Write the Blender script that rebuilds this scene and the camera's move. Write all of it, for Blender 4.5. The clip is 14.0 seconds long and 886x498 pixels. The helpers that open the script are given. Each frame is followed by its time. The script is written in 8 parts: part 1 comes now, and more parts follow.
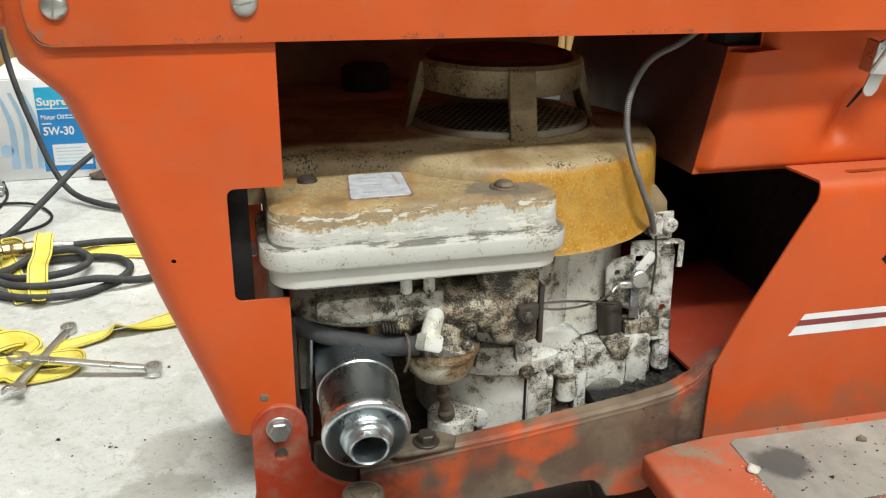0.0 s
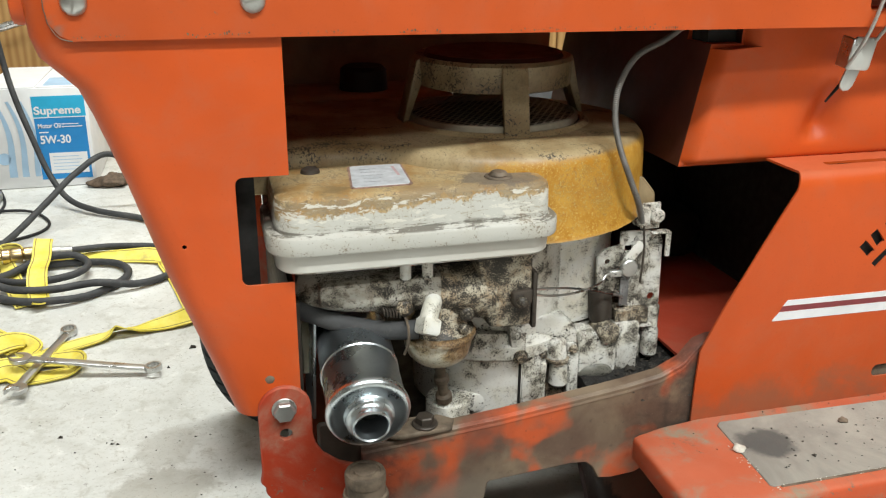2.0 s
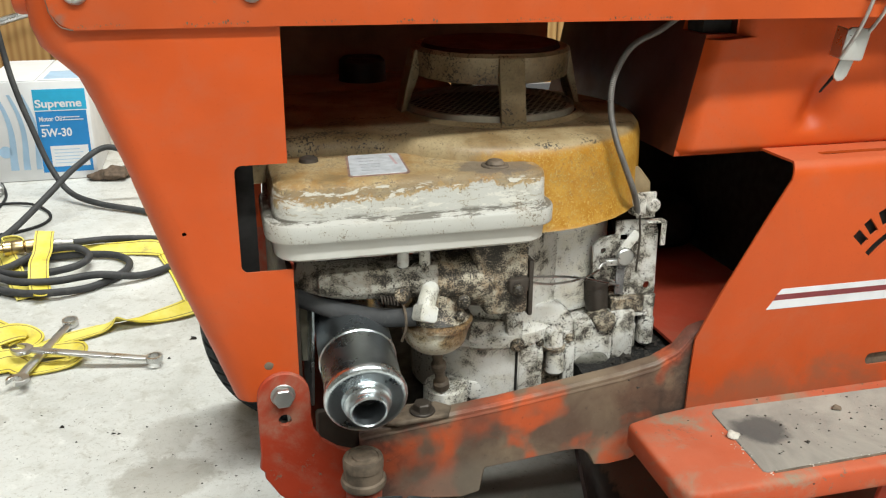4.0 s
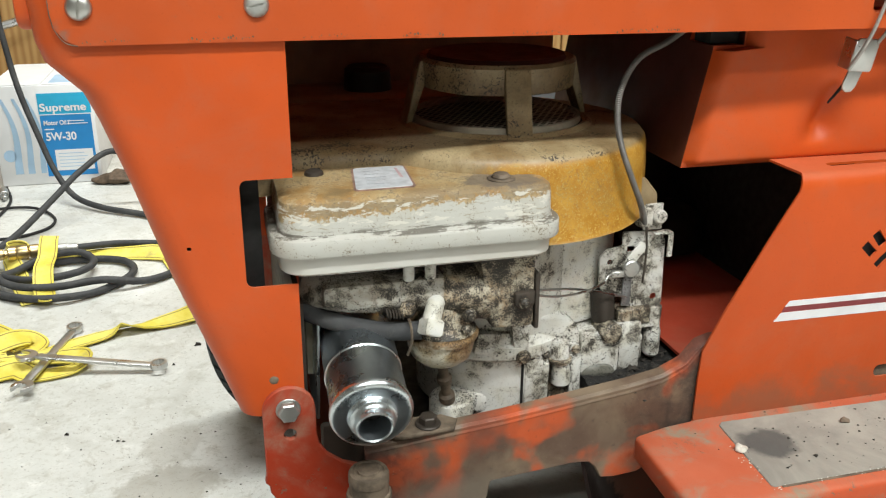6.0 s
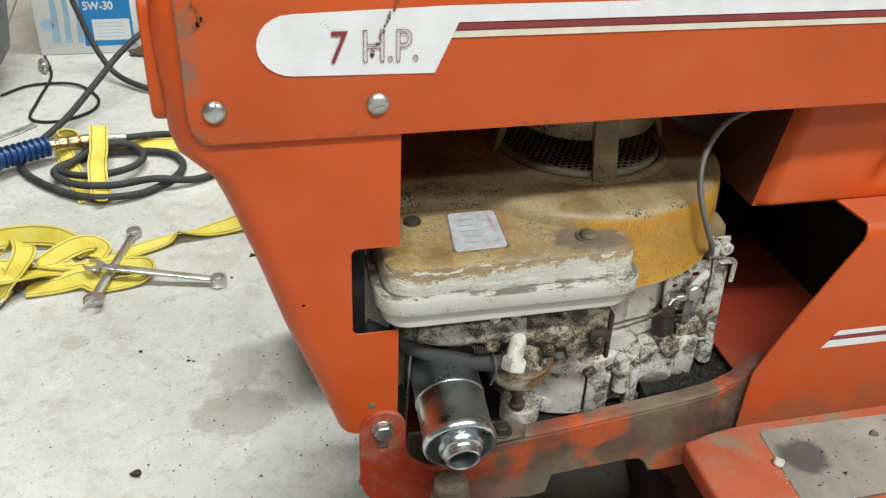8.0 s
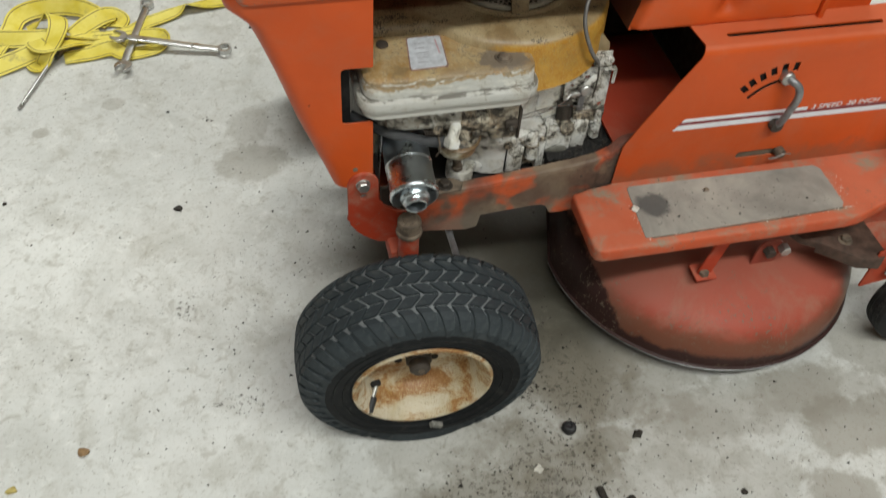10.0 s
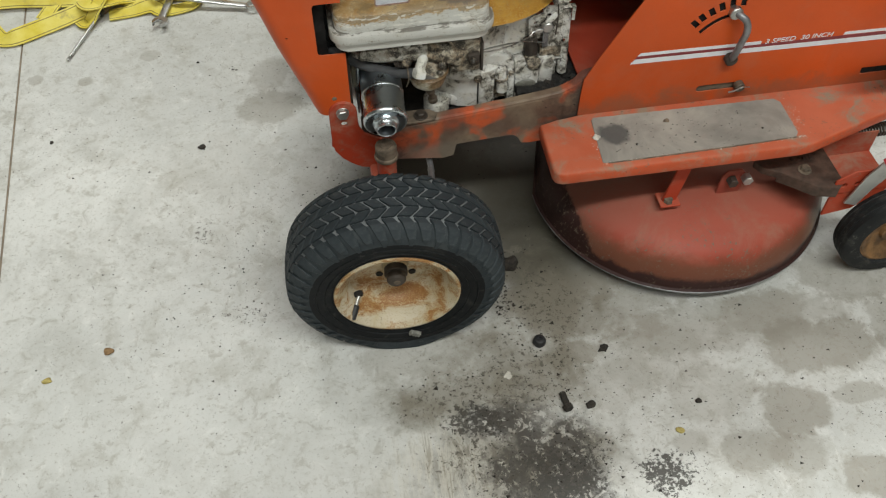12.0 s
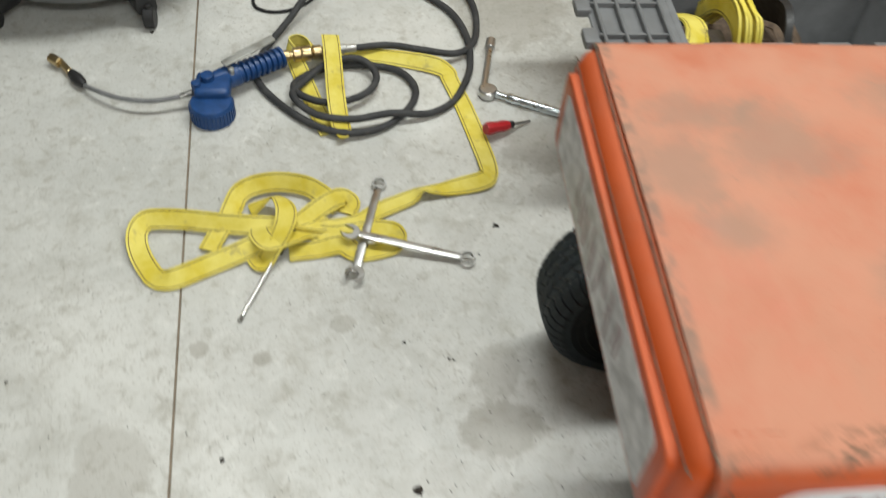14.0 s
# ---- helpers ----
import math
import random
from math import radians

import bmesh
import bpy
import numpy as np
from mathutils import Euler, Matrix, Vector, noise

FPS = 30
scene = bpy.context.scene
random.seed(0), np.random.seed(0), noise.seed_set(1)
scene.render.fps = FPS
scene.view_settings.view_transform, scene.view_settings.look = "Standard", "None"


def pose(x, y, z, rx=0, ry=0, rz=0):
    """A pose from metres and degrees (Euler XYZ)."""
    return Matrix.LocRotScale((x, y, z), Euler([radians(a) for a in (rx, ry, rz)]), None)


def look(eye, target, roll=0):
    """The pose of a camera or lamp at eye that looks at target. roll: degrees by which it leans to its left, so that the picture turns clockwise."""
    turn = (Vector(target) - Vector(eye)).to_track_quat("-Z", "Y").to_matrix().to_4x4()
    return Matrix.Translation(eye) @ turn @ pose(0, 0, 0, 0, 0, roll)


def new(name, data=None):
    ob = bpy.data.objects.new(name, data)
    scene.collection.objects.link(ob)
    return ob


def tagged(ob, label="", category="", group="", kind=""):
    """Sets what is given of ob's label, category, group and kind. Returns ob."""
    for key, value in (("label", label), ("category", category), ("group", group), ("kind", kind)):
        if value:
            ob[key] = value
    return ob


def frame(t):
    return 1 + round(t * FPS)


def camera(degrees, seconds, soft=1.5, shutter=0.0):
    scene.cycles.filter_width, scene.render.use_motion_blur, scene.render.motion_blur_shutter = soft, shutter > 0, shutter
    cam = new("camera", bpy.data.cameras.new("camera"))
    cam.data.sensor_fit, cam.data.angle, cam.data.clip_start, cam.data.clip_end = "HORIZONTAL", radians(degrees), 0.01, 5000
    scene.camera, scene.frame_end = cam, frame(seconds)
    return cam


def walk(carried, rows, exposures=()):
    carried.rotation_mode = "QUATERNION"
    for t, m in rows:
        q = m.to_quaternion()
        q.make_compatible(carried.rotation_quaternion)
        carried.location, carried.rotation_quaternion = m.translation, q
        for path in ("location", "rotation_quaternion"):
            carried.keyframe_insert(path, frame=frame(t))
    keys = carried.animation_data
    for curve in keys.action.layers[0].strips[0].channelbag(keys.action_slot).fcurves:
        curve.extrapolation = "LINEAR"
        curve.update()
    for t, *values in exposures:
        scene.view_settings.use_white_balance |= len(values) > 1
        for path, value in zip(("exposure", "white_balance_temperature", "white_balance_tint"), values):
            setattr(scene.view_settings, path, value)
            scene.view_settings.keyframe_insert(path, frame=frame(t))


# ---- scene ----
from mathutils.bvhtree import BVHTree

cam = camera(53.5, 14.0, 1.2, 0.25)
PATH = [
    (0, (-0.034, -0.546, 0.665), (0.428, 1.264, -0.047), 0.5),
    (0.5, (-0.036, -0.57, 0.66), (0.443, 1.247, -0.025), 0.4),
    (1, (-0.039, -0.572, 0.663), (0.443, 1.245, -0.021), 0.5),
    (1.5, (-0.045, -0.574, 0.66), (0.438, 1.242, -0.026), 0.4),
    (2, (-0.046, -0.577, 0.658), (0.436, 1.239, -0.028), 0.4),
    (2.5, (-0.043, -0.579, 0.656), (0.44, 1.236, -0.031), 0.4),
    (3, (-0.047, -0.586, 0.656), (0.437, 1.227, -0.035), 0.5),
    (5.5, (-0.042, -0.585, 0.655), (0.428, 1.229, -0.044), 0.2),
    (6, (-0.045, -0.579, 0.664), (0.425, 1.235, -0.033), 0.3),
    (6.5, (-0.052, -0.567, 0.665), (0.416, 1.247, -0.035), 0.3),
    (7, (-0.065, -0.53, 0.669), (0.382, 1.278, -0.06), 0.9),
    (7.2, (-0.069, -0.5, 0.691), (0.374, 1.285, -0.096), 1.3),
    (9.3, (-0.155, -0.636, 1.077), (0.217, 0.832, -0.229), 3.5),
    (9.5, (-0.156, -0.652, 1.095), (0.232, 0.802, -0.223), 3.8),
    (9.9, (-0.141, -0.737, 1.098), (0.264, 0.552, -0.377), 5.7),
    (10, (-0.136, -0.755, 1.098), (0.25, 0.491, -0.418), 5.4),
    (10.5, (-0.073, -0.873, 1.123), (0.259, 0.341, -0.431), 4.3),
    (11, (-0.044, -0.918, 1.139), (0.225, 0.302, -0.423), 2.3),
    (11.5, (-0.034, -0.926, 1.144), (0.192, 0.312, -0.411), 0.7),
    (12, (-0.026, -0.92, 1.148), (0.181, 0.322, -0.406), -0.1),
    (12.5, (-0.054, -0.859, 1.139), (0.163, 0.367, -0.426), 1.2),
    (13, (-0.136, -0.695, 1.124), (0.206, 0.444, -0.484), 6.8),
    (13.5, (-0.215, -0.54, 1.183), (0.114, 0.683, -0.365), 6.7),
    (13.6, (-0.2525, -0.5015, 1.2131), (0.0647, 0.6616, -0.2554), 7.82),
    (13.7, (-0.2735, -0.4494, 1.2106), (0.0064, 0.731, -0.2518), 7.69),
    (13.8, (-0.3054, -0.3911, 1.2142), (-0.0685, 0.7971, -0.2494), 7.32),
    (13.9, (-0.3195, -0.3068, 1.1911), (-0.1382, 0.8952, -0.2691), 6.33),
    (14, (-0.340, -0.2130, 1.1690), (-0.1672, 1.0400, -0.3510), 4.8),
]
EXPOSURES = [(0, 0.6), (7.0, 0.6), (9.3, -0.06), (10.2, -0.04), (10.8, -0.15), (13.5, -0.15), (14, -0.1)]
walk(cam, [(t, look(eye, target, roll)) for t, eye, target, roll in PATH], EXPOSURES)

# ---- light: a closed garage lit by long ceiling tubes ----
world = bpy.data.worlds.new("garage_world")
scene.world = world
world.use_nodes = True
world.node_tree.nodes["Background"].inputs[0].default_value = (0.75, 0.78, 0.8, 1)
world.node_tree.nodes["Background"].inputs[1].default_value = 0.012


def tube_light(x, y, z, length, width, watts, turn=0, warm=(0.97, 1.0, 0.96)):
    data = bpy.data.lights.new("ceiling_tube", "AREA")
    data.shape, data.size, data.size_y, data.energy, data.color = "RECTANGLE", length, width, watts, warm
    ob = new("ceiling_tube", data)
    ob.matrix_basis = pose(x, y, z, 0, 0, turn)
    return ob


tube_light(0.4, -1.35, 2.66, 2.4, 0.20, 70)
tube_light(0.4, -2.35, 2.66, 2.4, 0.20, 24)
tube_light(0.3, 1.35, 2.66, 2.4, 0.20, 68)


# ---- materials ----
class Mat:
    """A small builder for procedural node materials in metres of object space."""

    def __init__(self, name, rough=0.5, metal=0.0, spec=0.5):
        self.m = bpy.data.materials.new(name)
        self.m.use_nodes = True
        self.nt = self.m.node_tree
        self.b = self.nt.nodes["Principled BSDF"]
        self.b.inputs["Roughness"].default_value = rough
        self.b.inputs["Metallic"].default_value = metal
        self.b.inputs["Specular IOR Level"].default_value = spec
        self.co = self.nt.nodes.new("ShaderNodeTexCoord").outputs["Object"]

    def link(self, a, b):
        if isinstance(a, bpy.types.NodeSocket):
            self.nt.links.new(a, b)
        elif isinstance(a, (tuple, list)):
            b.default_value = (*a, 1)[:4] if len(b.default_value) == 4 else a
        else:
            b.default_value = a

    def shift(self, scale=(1, 1, 1), loc=(0, 0, 0), rot=(0, 0, 0), vec=None):
        n = self.nt.nodes.new("ShaderNodeMapping")
        self.link(vec or self.co, n.inputs[0])
        n.inputs[1].default_value, n.inputs[2].default_value, n.inputs[3].default_value = loc, rot, scale
        return n.outputs[0]

    def noise(self, scale, detail=5, rough=0.55, twist=0.0, vec=None):
        n = self.nt.nodes.new("ShaderNodeTexNoise")
        self.link(vec or self.co, n.inputs["Vector"])
        n.inputs["Scale"].default_value, n.inputs["Detail"].default_value = scale, detail
        n.inputs["Roughness"].default_value, n.inputs["Distortion"].default_value = rough, twist
        return n.outputs[0]

    def cells(self, scale, vec=None, feature="F1"):
        n = self.nt.nodes.new("ShaderNodeTexVoronoi")
        n.feature = feature
        self.link(vec or self.co, n.inputs["Vector"])
        n.inputs["Scale"].default_value = scale
        return n.outputs["Distance"]

    def waves(self, scale, twist=2.0, detail=2, vec=None, axis="X"):
        n = self.nt.nodes.new("ShaderNodeTexWave")
        n.bands_direction = axis
        self.link(vec or self.co, n.inputs["Vector"])
        n.inputs["Scale"].default_value, n.inputs["Distortion"].default_value, n.inputs["Detail"].default_value = scale, twist, detail
        return n.outputs["Fac"]

    def step(self, fac, a, b, lo=0.0, hi=1.0):
        n = self.nt.nodes.new("ShaderNodeMapRange")
        n.interpolation_type = "SMOOTHSTEP"
        self.link(fac, n.inputs[0])
        n.inputs[1].default_value, n.inputs[2].default_value, n.inputs[3].default_value, n.inputs[4].default_value = a, b, lo, hi
        return n.outputs[0]

    def math(self, op, a, b=0.0):
        n = self.nt.nodes.new("ShaderNodeMath")
        n.operation = op
        self.link(a, n.inputs[0])
        self.link(b, n.inputs[1])
        return n.outputs[0]

    def mix(self, fac, a, b):
        n = self.nt.nodes.new("ShaderNodeMix")
        n.data_type = "RGBA"
        self.link(fac, n.inputs[0])
        self.link(a, n.inputs[6])
        self.link(b, n.inputs[7])
        return n.outputs[2]

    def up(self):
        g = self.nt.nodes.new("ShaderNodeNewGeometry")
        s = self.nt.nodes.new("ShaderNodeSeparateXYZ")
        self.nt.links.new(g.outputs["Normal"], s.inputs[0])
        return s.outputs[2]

    def axis(self, k, vec=None):
        s = self.nt.nodes.new("ShaderNodeSeparateXYZ")
        self.link(vec or self.co, s.inputs[0])
        return s.outputs[k]

    def blob(self, x, y, rx, ry, ragged, lo=0.75, hi=1.1, turn=0.0):
        """A ragged patch on the ground round (x, y): 1 inside, 0 outside."""
        v = self.shift((1 / rx, 1 / ry, 0), vec=self.shift((1, 1, 0), rot=(0, 0, turn), vec=self.shift(loc=(-x, -y, 0))))
        n = self.nt.nodes.new("ShaderNodeVectorMath")
        n.operation = "LENGTH"
        self.link(v, n.inputs[0])
        d = self.math("ADD", n.outputs["Value"], ragged)
        return self.step(d, lo, hi, 1.0, 0.0)

    def island(self):
        g = self.nt.nodes.new("ShaderNodeNewGeometry")
        return g.outputs["Random Per Island"]

    def each(self):
        return self.nt.nodes.new("ShaderNodeObjectInfo").outputs["Random"]

    def out(self, col=None, rough=None, bump=None, strength=0.3, dist=0.002, metal=None):
        if col is not None:
            self.link(col, self.b.inputs["Base Color"])
        if rough is not None:
            self.link(rough, self.b.inputs["Roughness"])
        if metal is not None:
            self.link(metal, self.b.inputs["Metallic"])
        if bump is not None:
            n = self.nt.nodes.new("ShaderNodeBump")
            n.inputs["Strength"].default_value, n.inputs["Distance"].default_value = strength, dist
            self.link(bump, n.inputs["Height"])
            self.link(n.outputs[0], self.b.inputs["Normal"])
        return self.m


def plain(name, col, rough=0.5, metal=0.0, vary=0.25, scale=40, relief=0.15):
    """A surface of one colour with fine mottling and relief."""
    k = Mat(name, rough, metal)
    n = k.noise(scale, 6, 0.6)
    c = k.mix(k.step(n, 0.3, 0.7), [v * (1 - vary) for v in col], [min(1, v * (1 + vary * 0.6)) for v in col])
    return k.out(c, k.step(k.noise(scale * 2.3, 4), 0.2, 0.8, rough * 0.8, min(1, rough * 1.25)), n, relief, 0.001)


ORANGE, FADED, DUST, STEEL = (0.52, 0.086, 0.0195), (0.50, 0.258, 0.172), (0.30, 0.225, 0.16), (0.16, 0.125, 0.09)


def orange_paint(name, fade=0.0, dust=0.2, chips=0.55, rough=0.36, base=ORANGE, stains=(), skirt=False, splash=False):
    k = Mat(name, rough, 0, 0.26)
    big, mid, fine = k.noise(5, 5, 0.6, 0.4), k.noise(38, 6, 0.65), k.noise(420, 3, 0.6)
    c = k.mix(k.step(big, 0.25, 0.8), [v * 0.82 for v in base], [min(1, v * 1.08) for v in base])
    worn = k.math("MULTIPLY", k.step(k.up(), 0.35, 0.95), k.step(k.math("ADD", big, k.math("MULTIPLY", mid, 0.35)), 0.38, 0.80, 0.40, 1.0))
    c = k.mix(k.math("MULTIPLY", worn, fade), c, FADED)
    grime = k.math("MULTIPLY", k.step(k.math("ADD", k.math("MULTIPLY", k.noise(11, 7, 0.7, 0.6), 0.8), k.math("MULTIPLY", mid, 0.2)), 0.46, 0.70), dust)
    c = k.mix(grime, c, DUST)
    c = k.mix(k.step(fine, 0.60, 0.72, 0, 0.22), c, [v * 0.6 for v in base])
    if stains:
        scratch = k.noise(60, 8, 0.78, 0.2, k.shift((0.7, 1.3, 1.0)))
        patchy = k.step(k.noise(9, 3, 0.5, 0, k.shift(loc=(1.3, 0, 0))), 0.36, 0.56)
        rim = k.math("MULTIPLY", k.math("MULTIPLY", k.step(k.axis(1), 0.030, 0.012), k.step(k.axis(2), 0.688, 0.698)), patchy)
        c = k.mix(k.math("MULTIPLY", k.math("MULTIPLY", rim, k.step(scratch, 0.505, 0.545)), 0.9), c, (0.13, 0.085, 0.055))
        c = k.mix(k.math("MULTIPLY", k.step(k.noise(60, 8, 0.8, 0.8), 0.655, 0.68), 0.6), c, (0.16, 0.10, 0.07))
        rub = k.math("MULTIPLY", k.step(k.noise(30, 6, 0.7, 0.4), 0.42, 0.6), k.step(k.axis(0), -0.124, -0.131))
        c = k.mix(k.math("MULTIPLY", rub, 0.7), c, (0.17, 0.13, 0.10))
    for x, y, rx, ry in stains:
        edge = k.math("MULTIPLY", k.math("SUBTRACT", k.noise(20, 7, 0.7), 0.5), 2.2)
        c = k.mix(k.math("MULTIPLY", k.math("MULTIPLY", k.blob(x, y, rx, ry, edge, 0.3, 1.3), k.step(k.up(), 0.5, 0.9)), 0.55), c, (0.27, 0.185, 0.135))
    if splash:
        rise = k.math("ADD", k.axis(2), k.math("ADD", k.math("MULTIPLY", k.math("SUBTRACT", k.noise(16, 7, 0.7, 0.5), 0.5), 0.12), k.math("MULTIPLY", k.math("SUBTRACT", mid, 0.5), 0.05)))
        c = k.mix(k.math("MULTIPLY", k.step(rise, 0.296, 0.256, 0, 0.55), k.step(k.axis(0), 0.20, 0.26)), c, (0.17, 0.105, 0.065))
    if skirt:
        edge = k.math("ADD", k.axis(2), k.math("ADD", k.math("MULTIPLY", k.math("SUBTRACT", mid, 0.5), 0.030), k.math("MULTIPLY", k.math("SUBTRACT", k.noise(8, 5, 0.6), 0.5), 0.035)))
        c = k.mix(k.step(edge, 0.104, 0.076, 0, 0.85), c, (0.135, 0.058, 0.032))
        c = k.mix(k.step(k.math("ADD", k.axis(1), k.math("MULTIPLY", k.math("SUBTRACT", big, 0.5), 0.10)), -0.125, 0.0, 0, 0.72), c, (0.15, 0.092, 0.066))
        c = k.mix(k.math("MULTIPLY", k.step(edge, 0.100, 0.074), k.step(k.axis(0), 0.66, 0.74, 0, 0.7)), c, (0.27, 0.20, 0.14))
        # skirt grime turns black; on the -x side it is widened to hold shade
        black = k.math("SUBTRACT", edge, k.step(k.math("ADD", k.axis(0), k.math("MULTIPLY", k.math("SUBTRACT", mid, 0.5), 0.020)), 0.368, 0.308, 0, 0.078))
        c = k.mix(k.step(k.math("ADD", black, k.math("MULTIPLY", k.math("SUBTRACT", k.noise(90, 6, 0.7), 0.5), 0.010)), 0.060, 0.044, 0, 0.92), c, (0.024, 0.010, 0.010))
    spot = k.math("MULTIPLY", k.step(k.noise(150, 7, 0.75), chips + 0.12, chips + 0.16), k.step(k.noise(9, 3), 0.45, 0.62))
    c = k.mix(spot, c, STEEL)
    r = k.math("ADD", k.step(mid, 0.2, 0.8, rough * 0.8, rough * 1.3), k.math("MULTIPLY", k.math("ADD", grime, worn), 0.22))
    h = k.math("SUBTRACT", k.math("ADD", k.math("MULTIPLY", mid, 0.4), k.math("MULTIPLY", fine, 0.2)), spot)
    return k.out(c, r, h, 0.16, 0.0015)


def concrete():
    k = Mat("polished_concrete", 0.42)
    flat = k.shift((1, 1, 0))
    big, mid, fine = k.noise(1.6, 6, 0.6, 0.5, flat), k.noise(14, 8, 0.68, 0.3, flat), k.noise(170, 6, 0.7, 0, flat)
    grit = k.noise(420, 4, 0.7, 0, flat)
    ragged = k.math("MULTIPLY", k.math("SUBTRACT", k.noise(24, 8, 0.7, 0.4, flat), 0.5), 1.5)
    c = k.mix(k.step(big, 0.3, 0.7), (0.51, 0.515, 0.49), (0.66, 0.66, 0.63))
    c = k.mix(k.step(k.noise(5, 7, 0.7, 0.8, flat), 0.46, 0.72, 0, 0.55), c, (0.40, 0.395, 0.36))
    c = k.mix(k.step(k.noise(7, 5, 0.6, 0.5, k.shift((1, 0.45, 0), rot=(0, 0, 0.5))), 0.52, 0.75, 0, 0.25), c, (0.70, 0.70, 0.67))
    c = k.mix(k.step(mid, 0.49, 0.74, 0, 0.65), c, (0.37, 0.355, 0.305))
    c = k.mix(k.step(k.noise(42, 8, 0.72, 0.6, flat), 0.52, 0.66, 0, 0.6), c, (0.37, 0.355, 0.31))
    c = k.mix(k.step(k.noise(30, 7, 0.7, 0.8, k.shift(loc=(5, 3, 0))), 0.54, 0.70, 0, 0.55), c, (0.72, 0.72, 0.69))
    c = k.mix(k.step(fine, 0.55, 0.68, 0, 0.65), c, (0.31, 0.29, 0.24))
    c = k.mix(k.step(grit, 0.60, 0.70, 0, 0.4), c, (0.28, 0.26, 0.22))
    soft_edge = k.math("ADD", k.math("MULTIPLY", k.math("SUBTRACT", k.noise(17, 6, 0.6, 0.5, flat), 0.5), 1.5), k.math("MULTIPLY", k.math("SUBTRACT", k.noise(90, 5, 0.7, 0.3, flat), 0.5), 0.5))
    damp = [(0.668, -0.285, 0.095, 0.050, 1.0), (0.600, -0.215, 0.080, 0.040, 0.7), (0.585, -0.385, 0.052, 0.044, 1.0), (0.500, -0.440, 0.055, 0.035, 0.8), (0.560, -0.455, 0.045, 0.030, 0.7), (0.655, -0.500, 0.060, 0.032, 0.95), (0.690, -0.375, 0.040, 0.018, 0.7),
            (0.47, -0.34, 0.06, 0.05, 0.45), (0.420, -0.41, 0.03, 0.02, 0.6), (0.305, -0.238, 0.038, 0.024, 1.0), (0.297, -0.160, 0.030, 0.032, 0.9), (0.40, -0.26, 0.10, 0.06, 0.4), (0.27, -0.12, 0.06, 0.09, 0.7), (-0.145, 0.40, 0.06, 0.055, 0.8), (-0.14, 0.50, 0.04, 0.05, 0.5),
            (-0.07, 0.20, 0.05, 0.07, 0.35), (-0.02, 0.08, 0.08, 0.10, 0.35), (0.15, 0.1, 0.12, 0.14, 0.7), (-0.60, 0.56, 0.016, 0.016, 0.7), (-0.503, 0.538, 0.016, 0.014, 0.8), (-0.38, 0.60, 0.02, 0.018, 0.6),
            (-0.25, 0.26, 0.12, 0.08, 0.25), (-0.70, 0.36, 0.06, 0.08, 0.5), (0.80, -0.27, 0.04, 0.06, 0.7), (0.05, 1.0, 0.12, 0.10, 0.6), (-0.02, 1.45, 0.14, 0.16, 0.6), (0.06, -0.20, 0.10, 0.05, 0.5), (0.31, -0.05, 0.11, 0.11, 0.95), (0.36, -0.15, 0.12, 0.08, 0.75), (0.55, -0.225, 0.20, 0.05, 0.6), (0.78, -0.16, 0.09, 0.06, 0.8), (0.33, -0.30, 0.07, 0.05, 0.4)]
    for x, y, rx, ry, amount in damp:
        c = k.mix(k.math("MULTIPLY", k.blob(x, y, rx, ry, soft_edge, 0.80, 1.12), 0.66 * amount), c, (0.27, 0.248, 0.205))
    # oil below the engine, with the tractor's shade put into the floor colour
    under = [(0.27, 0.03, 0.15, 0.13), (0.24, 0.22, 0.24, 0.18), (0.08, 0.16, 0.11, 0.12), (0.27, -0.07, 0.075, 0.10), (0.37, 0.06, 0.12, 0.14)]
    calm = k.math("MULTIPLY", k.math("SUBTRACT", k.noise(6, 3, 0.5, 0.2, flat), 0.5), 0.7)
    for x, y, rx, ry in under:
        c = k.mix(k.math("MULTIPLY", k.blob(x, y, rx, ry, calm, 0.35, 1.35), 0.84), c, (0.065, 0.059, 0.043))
    film = k.math("MAXIMUM", k.math("MAXIMUM", k.blob(0.20, -0.26, 0.13, 0.12, soft_edge, 0.3, 1.25), k.blob(0.27, -0.15, 0.11, 0.10, soft_edge, 0.3, 1.3)), k.math("MAXIMUM", k.blob(0.08, -0.285, 0.11, 0.06, soft_edge, 0.3, 1.25), k.blob(0.17, -0.40, 0.16, 0.11, soft_edge, 0.3, 1.2)))
    c = k.mix(k.math("MULTIPLY", film, k.step(mid, 0.3, 0.7, 0.68, 1.0)), c, (0.200, 0.182, 0.142))
    # dry mop strokes beside the oil
    brush = k.noise(75, 8, 0.75, 0.6, k.shift((1, 0.16, 0), rot=(0, 0, 0.16)))
    swept = k.blob(0.065, -0.400, 0.10, 0.085, ragged, 0.3, 1.2)
    c = k.mix(k.math("MULTIPLY", swept, k.step(brush, 0.42, 0.56, 0.0, 0.7)), c, (0.62, 0.60, 0.53))
    c = k.mix(k.math("MULTIPLY", swept, k.step(brush, 0.545, 0.62, 0.0, 0.6)), c, (0.24, 0.215, 0.165))
    # oil: a dark lake with pale islands, and crusts round it
    torn = k.math("ADD", ragged, k.math("MULTIPLY", k.math("SUBTRACT", k.noise(85, 7, 0.72, 0.5, flat), 0.5), 1.3))
    lake = k.math("MAXIMUM", k.blob(0.205, -0.425, 0.095, 0.075, torn, 0.5, 1.2, 0.5), k.math("MAXIMUM", k.blob(0.165, -0.335, 0.070, 0.045, torn, 0.3, 1.2), k.math("MAXIMUM", k.blob(0.245, -0.375, 0.050, 0.040, torn, 0.3, 1.2), k.blob(0.190, -0.370, 0.040, 0.085, torn, 0.3, 1.2))))
